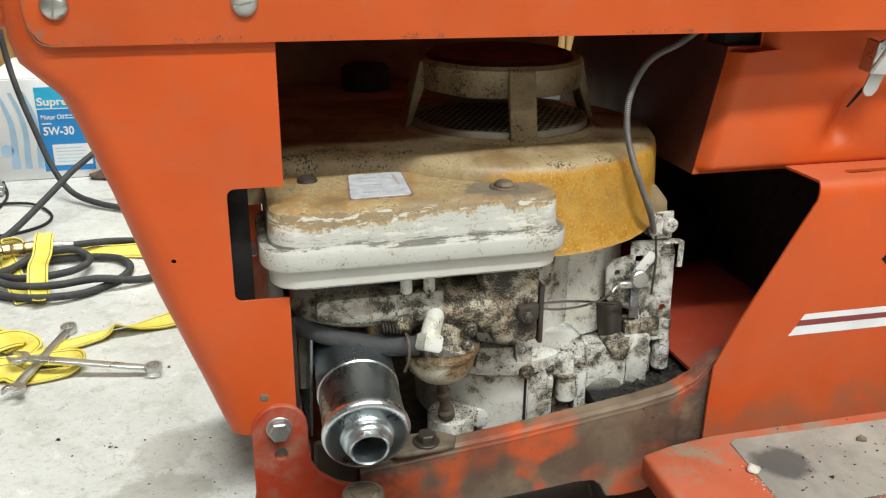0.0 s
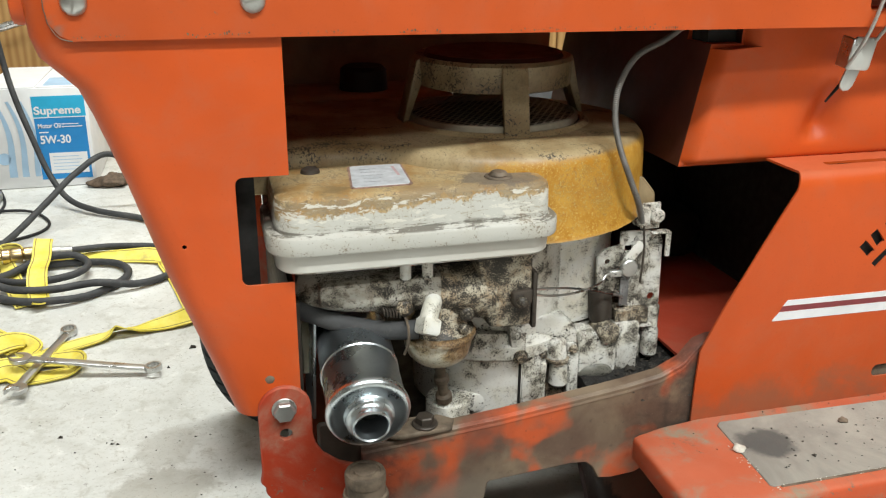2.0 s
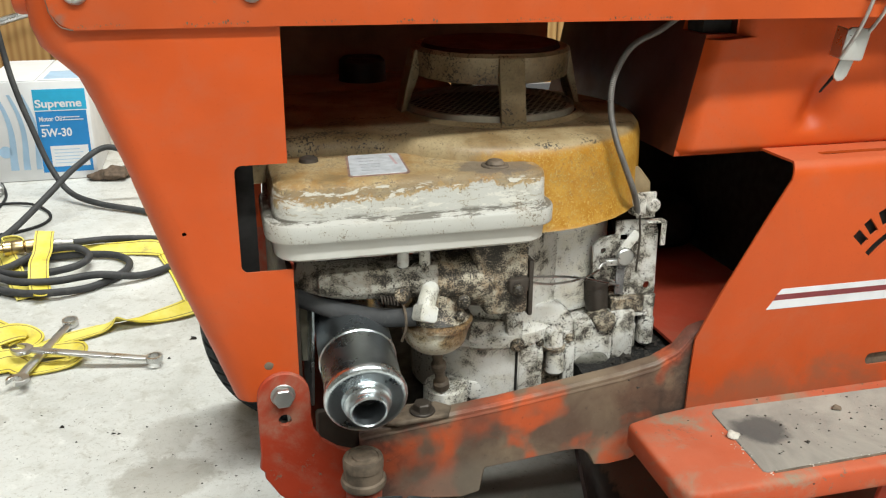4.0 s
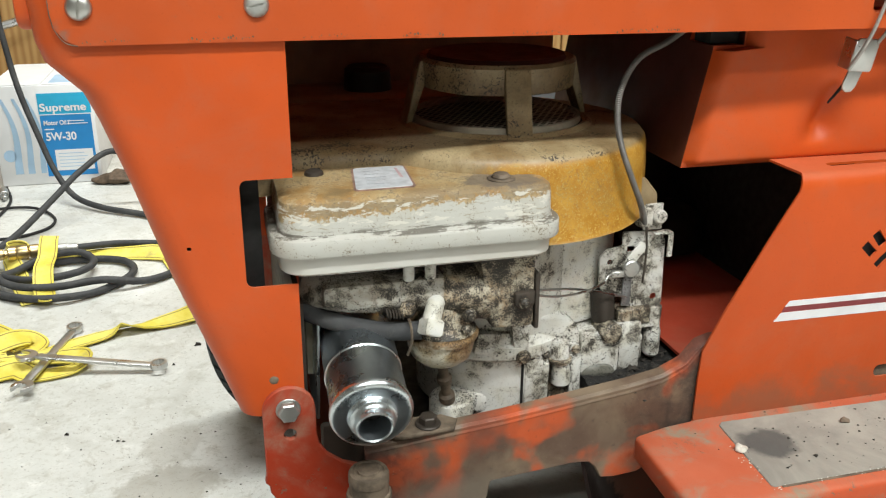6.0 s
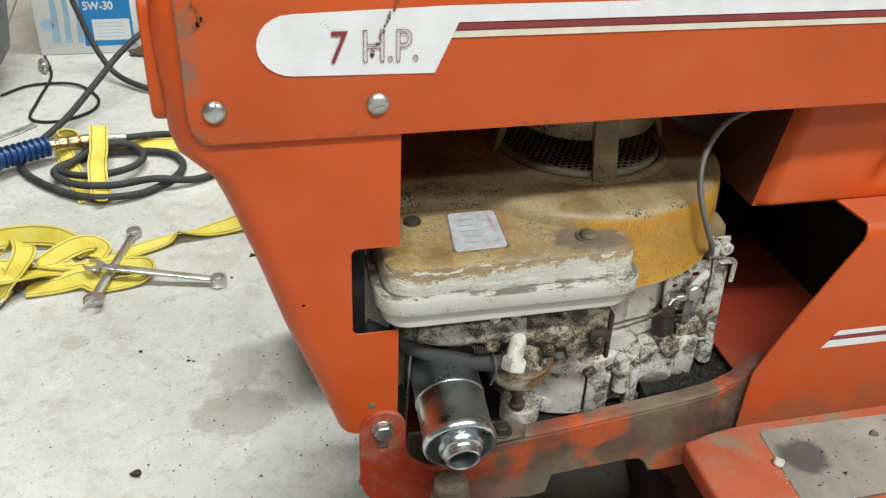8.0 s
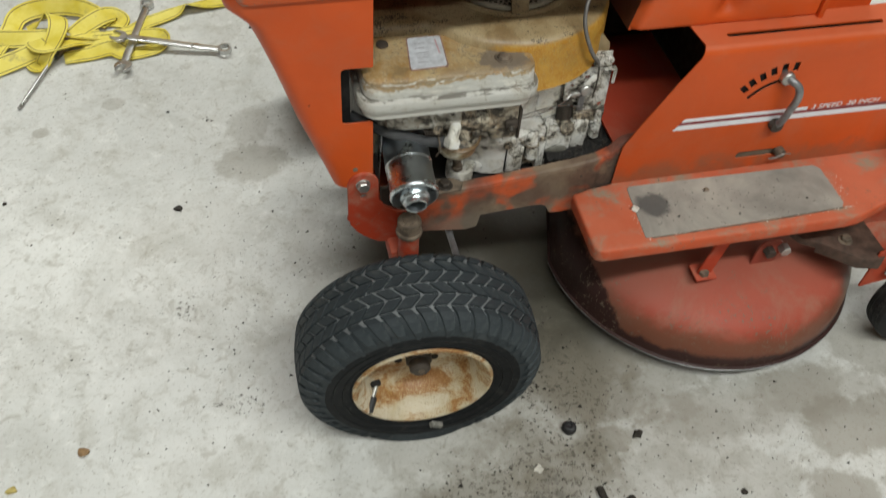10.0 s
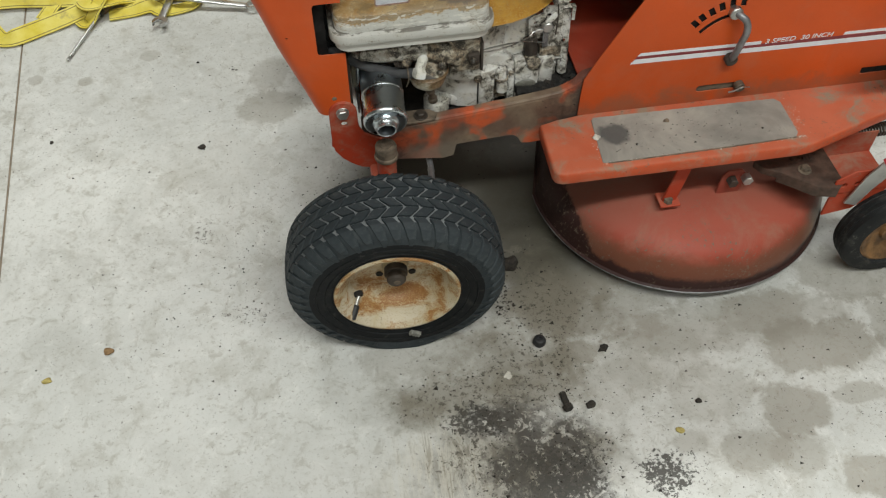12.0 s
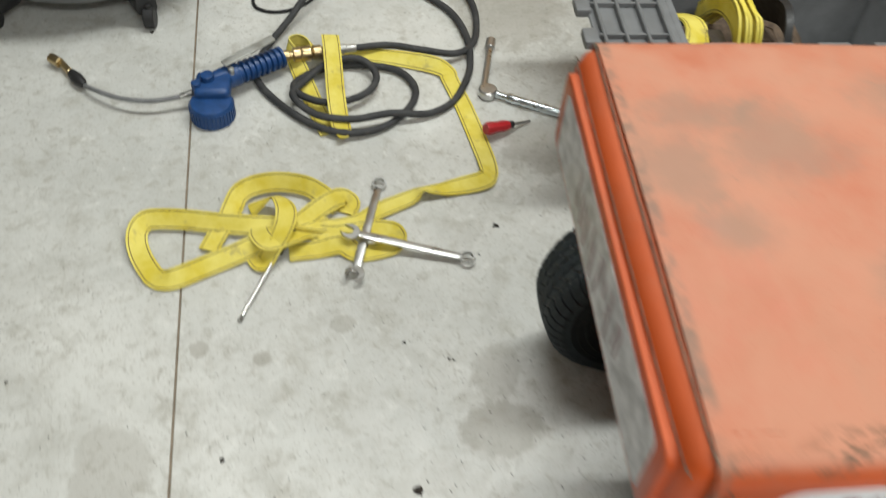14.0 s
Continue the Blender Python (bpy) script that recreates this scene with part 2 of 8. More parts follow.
    isle = k.step(k.noise(62, 8, 0.70, 0.7, k.shift((1, 1, 0), loc=(3, 7, 0))), 0.53, 0.58)
    c = k.mix(k.math("MULTIPLY", k.math("MULTIPLY", lake, k.math("SUBTRACT", 1.0, isle)), 0.90), c, (0.052, 0.047, 0.041))
    crust = k.math("MAXIMUM", k.math("MAXIMUM", k.blob(0.215, -0.43, 0.10, 0.080, ragged, 0.2, 1.25), k.blob(0.265, -0.425, 0.030, 0.035, ragged, 0.3, 1.1)), k.math("MAXIMUM", k.blob(0.372, -0.448, 0.060, 0.045, ragged, 0.2, 1.2), k.blob(0.125, -0.33, 0.07, 0.045, ragged, 0.2, 1.25)))
    far = k.math("MAXIMUM", k.blob(-0.20, -0.08, 0.07, 0.03, ragged, 0.2, 1.2), k.math("MAXIMUM", k.blob(0.26, -0.10, 0.05, 0.09, ragged, 0.2, 1.3), k.blob(-0.27, 0.10, 0.03, 0.05, ragged, 0.2, 1.2)))
    grain = k.math("ADD", k.math("MULTIPLY", k.noise(95, 8, 0.75, 0.5, flat), 0.62), k.math("MULTIPLY", fine, 0.38))
    c = k.mix(k.math("MULTIPLY", k.step(k.math("ADD", grain, k.math("MULTIPLY", crust, 0.15)), 0.60, 0.64), 0.92), c, (0.048, 0.045, 0.038))
    c = k.mix(k.math("MULTIPLY", k.step(k.math("ADD", grain, k.math("MULTIPLY", k.math("MAXIMUM", film, far), 0.105)), 0.625, 0.665), 0.8), c, (0.085, 0.076, 0.060))
    scuff = k.math("MULTIPLY", k.step(k.noise(26, 9, 0.78, 0.9, flat), 0.53, 0.68), k.step(k.noise(3.2, 4, 0.6, 0, flat), 0.42, 0.60))
    c = k.mix(k.math("MULTIPLY", scuff, 0.45), c, (0.26, 0.235, 0.19))
    speck = k.math("MULTIPLY", k.step(k.noise(120, 6, 0.8, 0.3, flat), 0.605, 0.64), k.step(k.noise(5, 4, 0.6, 0, flat), 0.40, 0.60))
    c = k.mix(k.math("MULTIPLY", speck, 0.8), c, (0.10, 0.085, 0.065))
    return k.out(c, k.step(mid, 0.25, 0.8, 0.36, 0.62), k.math("ADD", k.math("MULTIPLY", fine, 0.3), mid), 0.10, 0.002)


def flaked_white(name, grime=0.5, warm=0.0, size=1300, base=(0.66, 0.655, 0.62), solid=0.10):
    """White engine paint: crisp black flecks, crowded where oil has crept, sparse elsewhere."""
    k = Mat(name, 0.45)
    fine, mid, big = k.noise(size, 5, 0.66, 0.4), k.noise(150, 4, 0.55, 0.4), k.noise(48, 3, 0.5, 0.4)
    crowd = k.math("ADD", k.math("MULTIPLY", mid, 0.42), k.math("MULTIPLY", big, 0.58))
    dense = k.step(crowd, 0.50 - 0.20 * grime, 0.88 - 0.20 * grime)
    c = k.mix(k.step(big, 0.35, 0.7), base, [v * f for v, f in zip(base, (0.90, 0.86, 0.76))])
    c = k.mix(k.step(k.noise(900, 3, 0.6), 0.45, 0.7, 0, 0.3), c, [v * 0.72 for v in base])
    stain = k.step(k.math("ADD", k.math("MULTIPLY", mid, 0.4), k.math("MULTIPLY", k.noise(44, 5, 0.65, 0.4), 0.6)), 0.44, 0.60)
    c = k.mix(k.math("MULTIPLY", stain, warm), c, (0.27, 0.15, 0.055))
    film = k.step(crowd, 0.60 - 0.17 * grime, 0.74 - 0.17 * grime, 0, 0.45)
    c = k.mix(film, c, (0.25, 0.215, 0.165))
    fleck = k.step(k.math("ADD", fine, k.math("MULTIPLY", dense, 0.30)), 0.675, 0.70)
    c = k.mix(k.math("MULTIPLY", fleck, 0.96), c, (0.022, 0.018, 0.014))
    c = k.mix(k.step(crowd, 0.74 - 0.15 * grime, 0.80 - 0.15 * grime, 0, solid), c, (0.030, 0.024, 0.018))
    return k.out(c, k.step(fleck, 0, 1, 0.38, 0.55), k.math("SUBTRACT", k.math("MULTIPLY", mid, 0.5), k.math("MULTIPLY", fleck, 0.5)), 0.45, 0.0008)


def bowl_paint():
    """Fuel bowl: cream paint below, brown varnish of old fuel round the lip."""
    k = Mat("varnished_bowl_paint", 0.4)
    mid, fine = k.noise(90, 6, 0.65, 0.4), k.noise(700, 5, 0.7)
    high = k.math("ADD", k.axis(2), k.math("ADD", k.math("MULTIPLY", k.math("SUBTRACT", mid, 0.5), 0.034), k.math("ADD", k.math("MULTIPLY", k.math("SUBTRACT", k.noise(30, 3), 0.5), 0.02), k.step(k.axis(0), 0.095, 0.125, -0.004, 0.012))))
    c = k.mix(k.step(mid, 0.4, 0.65), (0.62, 0.58, 0.48), (0.50, 0.42, 0.27))
    c = k.mix(k.step(high, 0.352, 0.366, 0, 0.9), c, (0.24, 0.135, 0.050))
    c = k.mix(k.math("MULTIPLY", k.step(high, 0.358, 0.370), k.step(fine, 0.42, 0.55)), c, (0.085, 0.05, 0.024))
    c = k.mix(k.math("MULTIPLY", k.step(k.math("ADD", fine, k.math("MULTIPLY", mid, 0.3)), 0.735, 0.76), 0.9), c, (0.06, 0.04, 0.022))
    return k.out(c, k.step(mid, 0.3, 0.7, 0.3, 0.5), k.math("ADD", mid, k.math("MULTIPLY", fine, 0.4)), 0.3, 0.0006)


def cleaner_paint():
    """Air-cleaner cover: white sides, a blotchy tan oil stain over the top, bare grey round the nut and along the ledge."""
    k = Mat("stained_cleaner_paint", 0.42)
    fine, mid, big, grain = k.noise(620, 5, 0.7, 0.3), k.noise(130, 7, 0.72, 0.3), k.noise(24, 6, 0.65, 0.4), k.noise(1500, 2, 0.6)
    ragged = k.math("MULTIPLY", k.math("SUBTRACT", k.noise(90, 8, 0.75), 0.5), 1.6)
    tan = k.mix(k.step(big, 0.36, 0.64), (0.33, 0.185, 0.06), (0.45, 0.34, 0.18))
    tan = k.mix(k.step(mid, 0.50, 0.62, 0, 0.5), tan, (0.55, 0.45, 0.28))
    tan = k.mix(k.step(k.noise(45, 7, 0.7, 0.5, k.shift(loc=(4, 2, 0))), 0.52, 0.66, 0, 0.7), tan, (0.21, 0.15, 0.075))
    tan = k.mix(k.step(fine, 0.56, 0.66, 0, 0.45), tan, (0.16, 0.11, 0.05))
    wob = k.math("ADD", k.math("MULTIPLY", k.math("SUBTRACT", mid, 0.5), 0.020), k.math("ADD", k.math("MULTIPLY", k.math("SUBTRACT", big, 0.5), 0.026), k.math("MULTIPLY", k.math("SUBTRACT", fine, 0.5), 0.010)))
    high = k.math("ADD", k.axis(2), wob)
    left = k.step(k.axis(0), 0.03, 0.12, 0.0, 0.0065)
    white = k.mix(k.step(big, 0.4, 0.7, 0, 0.6), (0.49, 0.485, 0.45), (0.43, 0.40, 0.33))
    c = k.mix(k.step(k.math("SUBTRACT", high, left), 0.4715, 0.4735), white, tan)
    band = k.math("MULTIPLY", k.step(k.math("SUBTRACT", high, left), 0.4735, 0.4765), k.step(k.math("SUBTRACT", high, left), 0.4845, 0.4815))
    c = k.mix(k.math("MULTIPLY", k.math("MULTIPLY", band, k.step(k.axis(1), 0.012, -0.006)), 0.65), c, (0.24, 0.19, 0.125))
    c = k.mix(k.math("MULTIPLY", k.blob(0.152, 0.013, 0.036, 0.024, ragged, 0.7, 0.9), 0.88), c, (0.17, 0.14, 0.11))
    speck = k.step(k.math("ADD", k.math("MULTIPLY", fine, 0.7), k.math("ADD", k.math("MULTIPLY", mid, 0.4), k.math("MULTIPLY", big, 0.4))), 0.815, 0.835)
    c = k.mix(k.math("MULTIPLY", speck, 0.8), c, (0.17, 0.13, 0.085))
    peel = k.noise(150, 7, 0.72, 0.5, k.shift((0.45, 0.45, 1.5), loc=(2, 5, 1)))
    side = k.math("MULTIPLY", k.step(k.axis(2), 0.4640, 0.4655), k.step(k.axis(2), 0.4860, 0.4835))
    c = k.mix(k.math("MULTIPLY", k.math("MULTIPLY", k.step(peel, 0.545, 0.565), side), 0.9), c, (0.62, 0.60, 0.54))
    c = k.mix(k.math("MULTIPLY", k.math("MULTIPLY", k.step(peel, 0.405, 0.385), side), 0.6), c, (0.29, 0.245, 0.17))
    crack = k.math("MULTIPLY", k.step(k.noise(170, 8, 0.78, 1.0, k.shift((0.7, 1.3, 1), loc=(1, 9, 0))), 0.585, 0.605), k.step(k.noise(28, 4, 0.6, 0.3), 0.44, 0.58))
    c = k.mix(k.math("MULTIPLY", crack, k.step(k.axis(2), 0.4830, 0.4860, 0, 0.85)), c, (0.085, 0.058, 0.03))
    line = k.noise(240, 6, 0.75, 0.2, k.shift((0.12, 0.12, 1.6)))
    ledge = k.math("MULTIPLY", k.step(k.axis(2), 0.4590, 0.4605), k.step(k.axis(2), 0.4665, 0.4630))
    rubbed = k.math("MULTIPLY", k.step(k.math("ADD", k.math("MULTIPLY", line, 0.8), k.math("MULTIPLY", big, 0.3)), 0.540, 0.570), ledge)
    c = k.mix(k.math("MULTIPLY", rubbed, 0.92), c, (0.13, 0.12, 0.10))
    lip = k.math("MULTIPLY", k.step(k.math("ADD", k.math("MULTIPLY", mid, 0.5), k.math("MULTIPLY", fine, 0.5)), 0.53, 0.56), k.step(k.axis(2), 0.4495, 0.4482))
    c = k.mix(k.math("MULTIPLY", lip, 0.8), c, (0.16, 0.13, 0.10))
    return k.out(c, k.step(mid, 0.3, 0.7, 0.36, 0.55), k.math("SUBTRACT", k.math("ADD", k.math("MULTIPLY", grain, 0.2), k.math("MULTIPLY", mid, 0.3)), speck), 0.35, 0.0007)


def tray_paint():
    k = Mat("chipped_tray_paint", 0.42)
    n1, n2, fine = k.noise(110, 8, 0.75), k.noise(14, 5), k.noise(700, 4, 0.7)
    c = k.mix(k.step(n2, 0.3, 0.7), (0.60, 0.595, 0.56), (0.53, 0.51, 0.46))
    chip = k.step(k.math("ADD", k.math("MULTIPLY", n1, 0.6), k.math("MULTIPLY", fine, 0.4)), 0.64, 0.66)
    low = k.math("MULTIPLY", k.step(k.axis(2), 0.4350, 0.4330), k.step(n1, 0.50, 0.56))
    c = k.mix(k.math("MULTIPLY", k.math("MAXIMUM", chip, low), 0.85), c, (0.16, 0.125, 0.085))
    return k.out(c, 0.42, k.math("SUBTRACT", k.math("MULTIPLY", n2, 0.3), chip), 0.25, 0.0006)


def shroud_paint(name="amber_stained_shroud", amber_from=0.132, dull=0.0):
    """Fan shroud: amber stained skirt on one side, tan oily top with black crusts."""
    k = Mat(name, 0.45)
    n1, n2, fine = k.noise(60, 8, 0.7, 0.3), k.noise(14, 6, 0.65, 0.4), k.noise(520, 5, 0.72, 0.2)
    amber = k.mix(k.step(n1, 0.35, 0.7), (0.36, 0.160, 0.012), (0.50, 0.280, 0.042))
    amber = k.mix(k.step(fine, 0.53, 0.62, 0, 0.6), amber, (0.62, 0.46, 0.16))
    amber = k.mix(k.step(k.noise(180, 7, 0.75, 0.3), 0.55, 0.64, 0, 0.5), amber, (0.27, 0.10, 0.02))
    top = k.mix(k.step(n2, 0.35, 0.65), (0.22, 0.14, 0.06), (0.41, 0.32, 0.18))
    top = k.mix(k.step(fine, 0.5, 0.62, 0, 0.5), top, (0.17, 0.13, 0.07))
    top = k.mix(dull, top, (0.105, 0.088, 0.066))
    top = k.mix(k.step(k.noise(75, 7, 0.72, 0.3), 0.54, 0.64, 0, dull), top, (0.055, 0.036, 0.026))
    skirt = k.math("MULTIPLY", k.step(k.up(), 0.75, 0.35), k.step(k.math("ADD", k.axis(0), k.math("MULTIPLY", k.math("SUBTRACT", n1, 0.5), 0.05)), amber_from, amber_from + 0.03))
    c = k.mix(skirt, top, amber)
    crust = k.step(k.math("ADD", k.math("MULTIPLY", fine, 0.6), k.math("ADD", k.math("MULTIPLY", n1, 0.35), k.math("MULTIPLY", k.noise(18, 5, 0.6, 0.4, k.shift((0.6, 1.6, 1))), 0.45))), 0.765, 0.80)
    crust = k.math("MULTIPLY", crust, k.step(skirt, 0.2, 0.8, 0.95, 0.25))
    c = k.mix(crust, c, (0.035, 0.028, 0.02))
    return k.out(c, k.step(n1, 0.3, 0.7, 0.35, 0.6), k.math("ADD", k.math("MULTIPLY", n1, 0.5), k.math("MULTIPLY", fine, 0.4)), 0.35, 0.0009)


def bare_rail():
    """Frame rail: brown grime and dull metal that fade softly into worn orange."""
    k = Mat("worn_frame_paint", 0.55)
    n1, n2, soft = k.noise(17, 5, 0.55, 0.3), k.noise(160, 6, 0.7), k.noise(60, 5, 0.6, 0.3)
    wob = k.math("ADD", k.math("MULTIPLY", k.math("SUBTRACT", n2, 0.5), 0.05), k.math("MULTIPLY", k.math("SUBTRACT", soft, 0.5), 0.12))
    c = k.mix(k.step(n1, 0.34, 0.64), (0.115, 0.068, 0.046), (0.225, 0.165, 0.110))
    c = k.mix(k.step(k.math("ADD", wob, k.noise(20, 3, 0.45, 0.3, k.shift(loc=(3, 1, 2)))), 0.45, 0.60, 0, 0.94), c, (0.56, 0.092, 0.022))
    c = k.mix(k.step(k.math("ADD", wob, k.noise(11, 3, 0.45, 0.2, k.shift(loc=(7, 4, 2)))), 0.52, 0.74, 0, 0.7), c, (0.080, 0.052, 0.040))
    low = k.math("ADD", k.axis(2), k.math("MULTIPLY", k.math("SUBTRACT", k.noise(14, 4), 0.5), 0.05))
    c = k.mix(k.math("MULTIPLY", k.step(low, 0.238, 0.218, 0, 0.75), k.step(k.axis(0), 0.26, 0.20)), c, (0.20, 0.165, 0.125))
    c = k.mix(k.math("MULTIPLY", k.step(k.axis(0), 0.110, 0.060, 0, 0.85), k.step(soft, 0.35, 0.6, 0.5, 1.0)), c, (0.045, 0.026, 0.022))
    c = k.mix(k.step(k.math("ADD", wob, k.axis(0)), 0.275, 0.345, 0, 0.85), c, (0.040, 0.028, 0.024))
    c = k.mix(k.math("MULTIPLY", k.step(n2, 0.60, 0.70), 0.35), c, (0.05, 0.038, 0.03))
    c = k.mix(k.math("MULTIPLY", k.step(k.noise(520, 3, 0.6), 0.68, 0.72), 0.25), c, (0.36, 0.31, 0.25))
    return k.out(c, k.step(soft, 0.3, 0.7, 0.52, 0.80), k.math("ADD", n2, soft), 0.18, 0.0010)


def rusty_cream(name="rusty_cream_rim", more=0.0):
    """Cream wheel paint: ochre bloom, fine rust pits that gather in bands, black grime."""
    k = Mat(name, 0.45)
    n1, n2, n3 = k.noise(22, 7, 0.65, 0.4), k.noise(170, 7, 0.75), k.noise(640, 5, 0.72)
    band = k.noise(26, 4, 0.55, 0.5, k.shift((0.45, 1, 1.6)))
    c = k.mix(k.step(n1, 0.35, 0.7), (0.55, 0.49, 0.37), (0.45, 0.37, 0.22))
    rust = k.math("ADD", k.math("MULTIPLY", band, 0.60), k.math("ADD", k.math("MULTIPLY", n2, 0.25), k.math("ADD", k.math("MULTIPLY", n3, 0.15), more)))
    c = k.mix(k.step(rust, 0.46, 0.58, 0, 0.85), c, (0.44, 0.26, 0.075))
    pits = k.step(k.math("ADD", n3, k.math("MULTIPLY", k.step(rust, 0.46, 0.60), 0.17)), 0.585, 0.615)
    c = k.mix(k.math("MULTIPLY", pits, 0.85), c, (0.25, 0.095, 0.022))
    c = k.mix(k.math("MULTIPLY", k.step(k.math("ADD", k.math("MULTIPLY", n3, 0.6), k.math("MULTIPLY", n2, 0.4)), 0.575, 0.60), 0.8), c, (0.075, 0.048, 0.03))
    return k.out(c, k.step(n2, 0.3, 0.7, 0.35, 0.6), k.math("SUBTRACT", n2, pits), 0.3, 0.0007)


def rubber(name, col=(0.026, 0.033, 0.037), dust=0.25, gloss=0.28):
    k = Mat(name, 0.72, 0, gloss)
    n1, n2, n3 = k.noise(22, 7, 0.7), k.noise(260, 5, 0.7), k.noise(90, 7, 0.75, 0.3)
    c = k.mix(k.step(n1, 0.3, 0.7), [v * 0.75 for v in col], [v * 1.35 for v in col])
    c = k.mix(k.math("MULTIPLY", k.step(n1, 0.52, 0.8), dust), c, (0.15, 0.14, 0.12))
    c = k.mix(k.math("MULTIPLY", k.step(n3, 0.56, 0.68), dust * 0.6), c, (0.20, 0.19, 0.165))
    return k.out(c, k.step(n1, 0.2, 0.8, 0.5, 0.8), k.math("ADD", n2, n3), 0.3, 0.0006)


def webbing():
    """Yellow strap with two dark lines of stitching and a fine weave."""
    k = Mat("yellow_webbing", 0.78)
    uv = k.nt.nodes.new("ShaderNodeUVMap").outputs[0]
    u, v = k.axis(0, uv), k.axis(1, uv)
    edge = k.math("ABSOLUTE", k.math("SUBTRACT", k.math("ABSOLUTE", k.math("SUBTRACT", u, 0.5)), 0.38))
    n1 = k.noise(18, 6, 0.65)
    c = k.mix(k.step(n1, 0.3, 0.7), (0.66, 0.53, 0.045), (0.78, 0.68, 0.16))
    c = k.mix(k.math("MULTIPLY", k.step(k.noise(30, 7, 0.7), 0.56, 0.72), 0.55), c, (0.30, 0.235, 0.12))
    c = k.mix(k.step(edge, 0.018, 0.03, 0.85, 0.0), c, (0.12, 0.07, 0.03))
    weave = k.math("MULTIPLY", k.math("SINE", k.math("MULTIPLY", v, 2200.0)), k.math("SINE", k.math("MULTIPLY", u, 110.0)))
    return k.out(c, 0.78, weave, 0.25, 0.0004)


def pine_boards():
    k = Mat("knotty_pine_boards", 0.5)
    v = k.shift((1, 1, 0.08))
    grain = k.waves(14, 5, 4, v)
    n1 = k.noise(6, 6, 0.6, 0.5, v)
    c = k.mix(grain, (0.31, 0.16, 0.05), (0.45, 0.27, 0.10))
    c = k.mix(k.math("MULTIPLY", k.step(n1, 0.45, 0.7), 0.6), c, (0.36, 0.17, 0.05))
    c = k.mix(k.math("MULTIPLY", k.each(), 0.35), c, (0.33, 0.19, 0.07))
    c = k.mix(k.step(k.cells(5.5, k.shift((1, 1, 0.5))), 0.05, 0.11, 0.8, 0.0), c, (0.12, 0.05, 0.02))
    return k.out(c, 0.5, grain, 0.12, 0.001)


def plaster(name, col):
    k = Mat(name, 0.85)
    n = k.noise(3, 5)
    return k.out(k.mix(k.step(n, 0.3, 0.7), [v * 0.92 for v in col], col), 0.85, k.noise(260, 3), 0.08, 0.001)


def foot_pad():
    k = Mat("gritty_grey_pad", 0.85)
    n1, n2 = k.noise(9, 7, 0.65, 0.5), k.noise(600, 3, 0.7)
    c = k.mix(k.step(n1, 0.3, 0.7), (0.215, 0.205, 0.182), (0.39, 0.372, 0.325))
    c = k.mix(k.math("MULTIPLY", k.blob(0.372, -0.043, 0.026, 0.022, k.math("MULTIPLY", k.math("SUBTRACT", k.noise(60, 5), 0.5), 0.8), 0.7, 1.1), 0.8), c, (0.055, 0.055, 0.055))
    c = k.mix(k.math("MULTIPLY", k.step(k.noise(120, 6, 0.75), 0.64, 0.68), 0.7), c, (0.05, 0.04, 0.03))
    return k.out(c, 0.85, n2, 0.5, 0.0008)


def bright_steel(name, rough=0.16, col=(0.66, 0.67, 0.68), stain=0.25):
    k = Mat(name, rough, 1.0)
    n = k.noise(30, 6, 0.65)
    c = k.mix(k.math("MULTIPLY", k.step(n, 0.5, 0.75), stain), col, [v * 0.45 for v in col])
    return k.out(c, k.step(n, 0.2, 0.8, rough * 0.7, rough * 1.7), k.noise(300, 3), 0.04, 0.0006)


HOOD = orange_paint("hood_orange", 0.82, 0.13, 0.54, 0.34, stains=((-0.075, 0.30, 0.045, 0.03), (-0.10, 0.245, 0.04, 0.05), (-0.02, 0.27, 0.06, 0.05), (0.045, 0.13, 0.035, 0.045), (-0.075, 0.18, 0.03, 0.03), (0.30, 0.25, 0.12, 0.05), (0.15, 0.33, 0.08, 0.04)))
PANEL = orange_paint("panel_orange", 0.22, 0.15, 0.57, 0.38, (0.585, 0.087, 0.0150), splash=True)
# darker, redder copy of the orange, with the shade inside the body in it
SHADED = orange_paint("shaded_red_paint", 0.1, 0.22, 0.54, 0.45, (0.38, 0.034, 0.011))
FOOT = orange_paint("footrest_orange", 0.30, 1.7, 0.46, 0.5, (0.56, 0.096, 0.034))
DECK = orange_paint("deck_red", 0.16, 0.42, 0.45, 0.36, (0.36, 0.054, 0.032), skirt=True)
FORGED = orange_paint("axle_orange", 0.2, 0.8, 0.48, 0.5, (0.42, 0.05, 0.02))
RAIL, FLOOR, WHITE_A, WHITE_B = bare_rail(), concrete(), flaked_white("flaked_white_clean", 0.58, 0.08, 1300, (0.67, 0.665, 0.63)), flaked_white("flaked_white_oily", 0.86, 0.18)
RUSTRIM = plain("rusted_gauge_rim", (0.20, 0.105, 0.04), 0.6, 0.1, 0.6, 45, 0.4)
WHITE_D = flaked_white("clean_white_casting", 0.34, 0.0, 1300, (0.80, 0.80, 0.77))
WHITE_C = flaked_white("carburettor_grime", 1.25, 0.75, 1000, (0.46, 0.41, 0.32), 0.35)
COVER, TRAY, SHROUD, RIM, TYRE = cleaner_paint(), tray_paint(), shroud_paint(), rusty_cream(), rubber("dusty_tyre_rubber")
GROOVE, WALLSIDE = rubber("dust_in_tread", (0.155, 0.165, 0.168), 0.35), rubber("black_sidewall_rubber", (0.0062, 0.0072, 0.0080), 0.22, 0.2)
HOSE, CORD = rubber("grey_black_hose", (0.045, 0.046, 0.048), 0.3), rubber("black_cord", (0.02, 0.02, 0.021), 0.1)
STRAP, PINE, PAD = webbing(), pine_boards(), foot_pad()
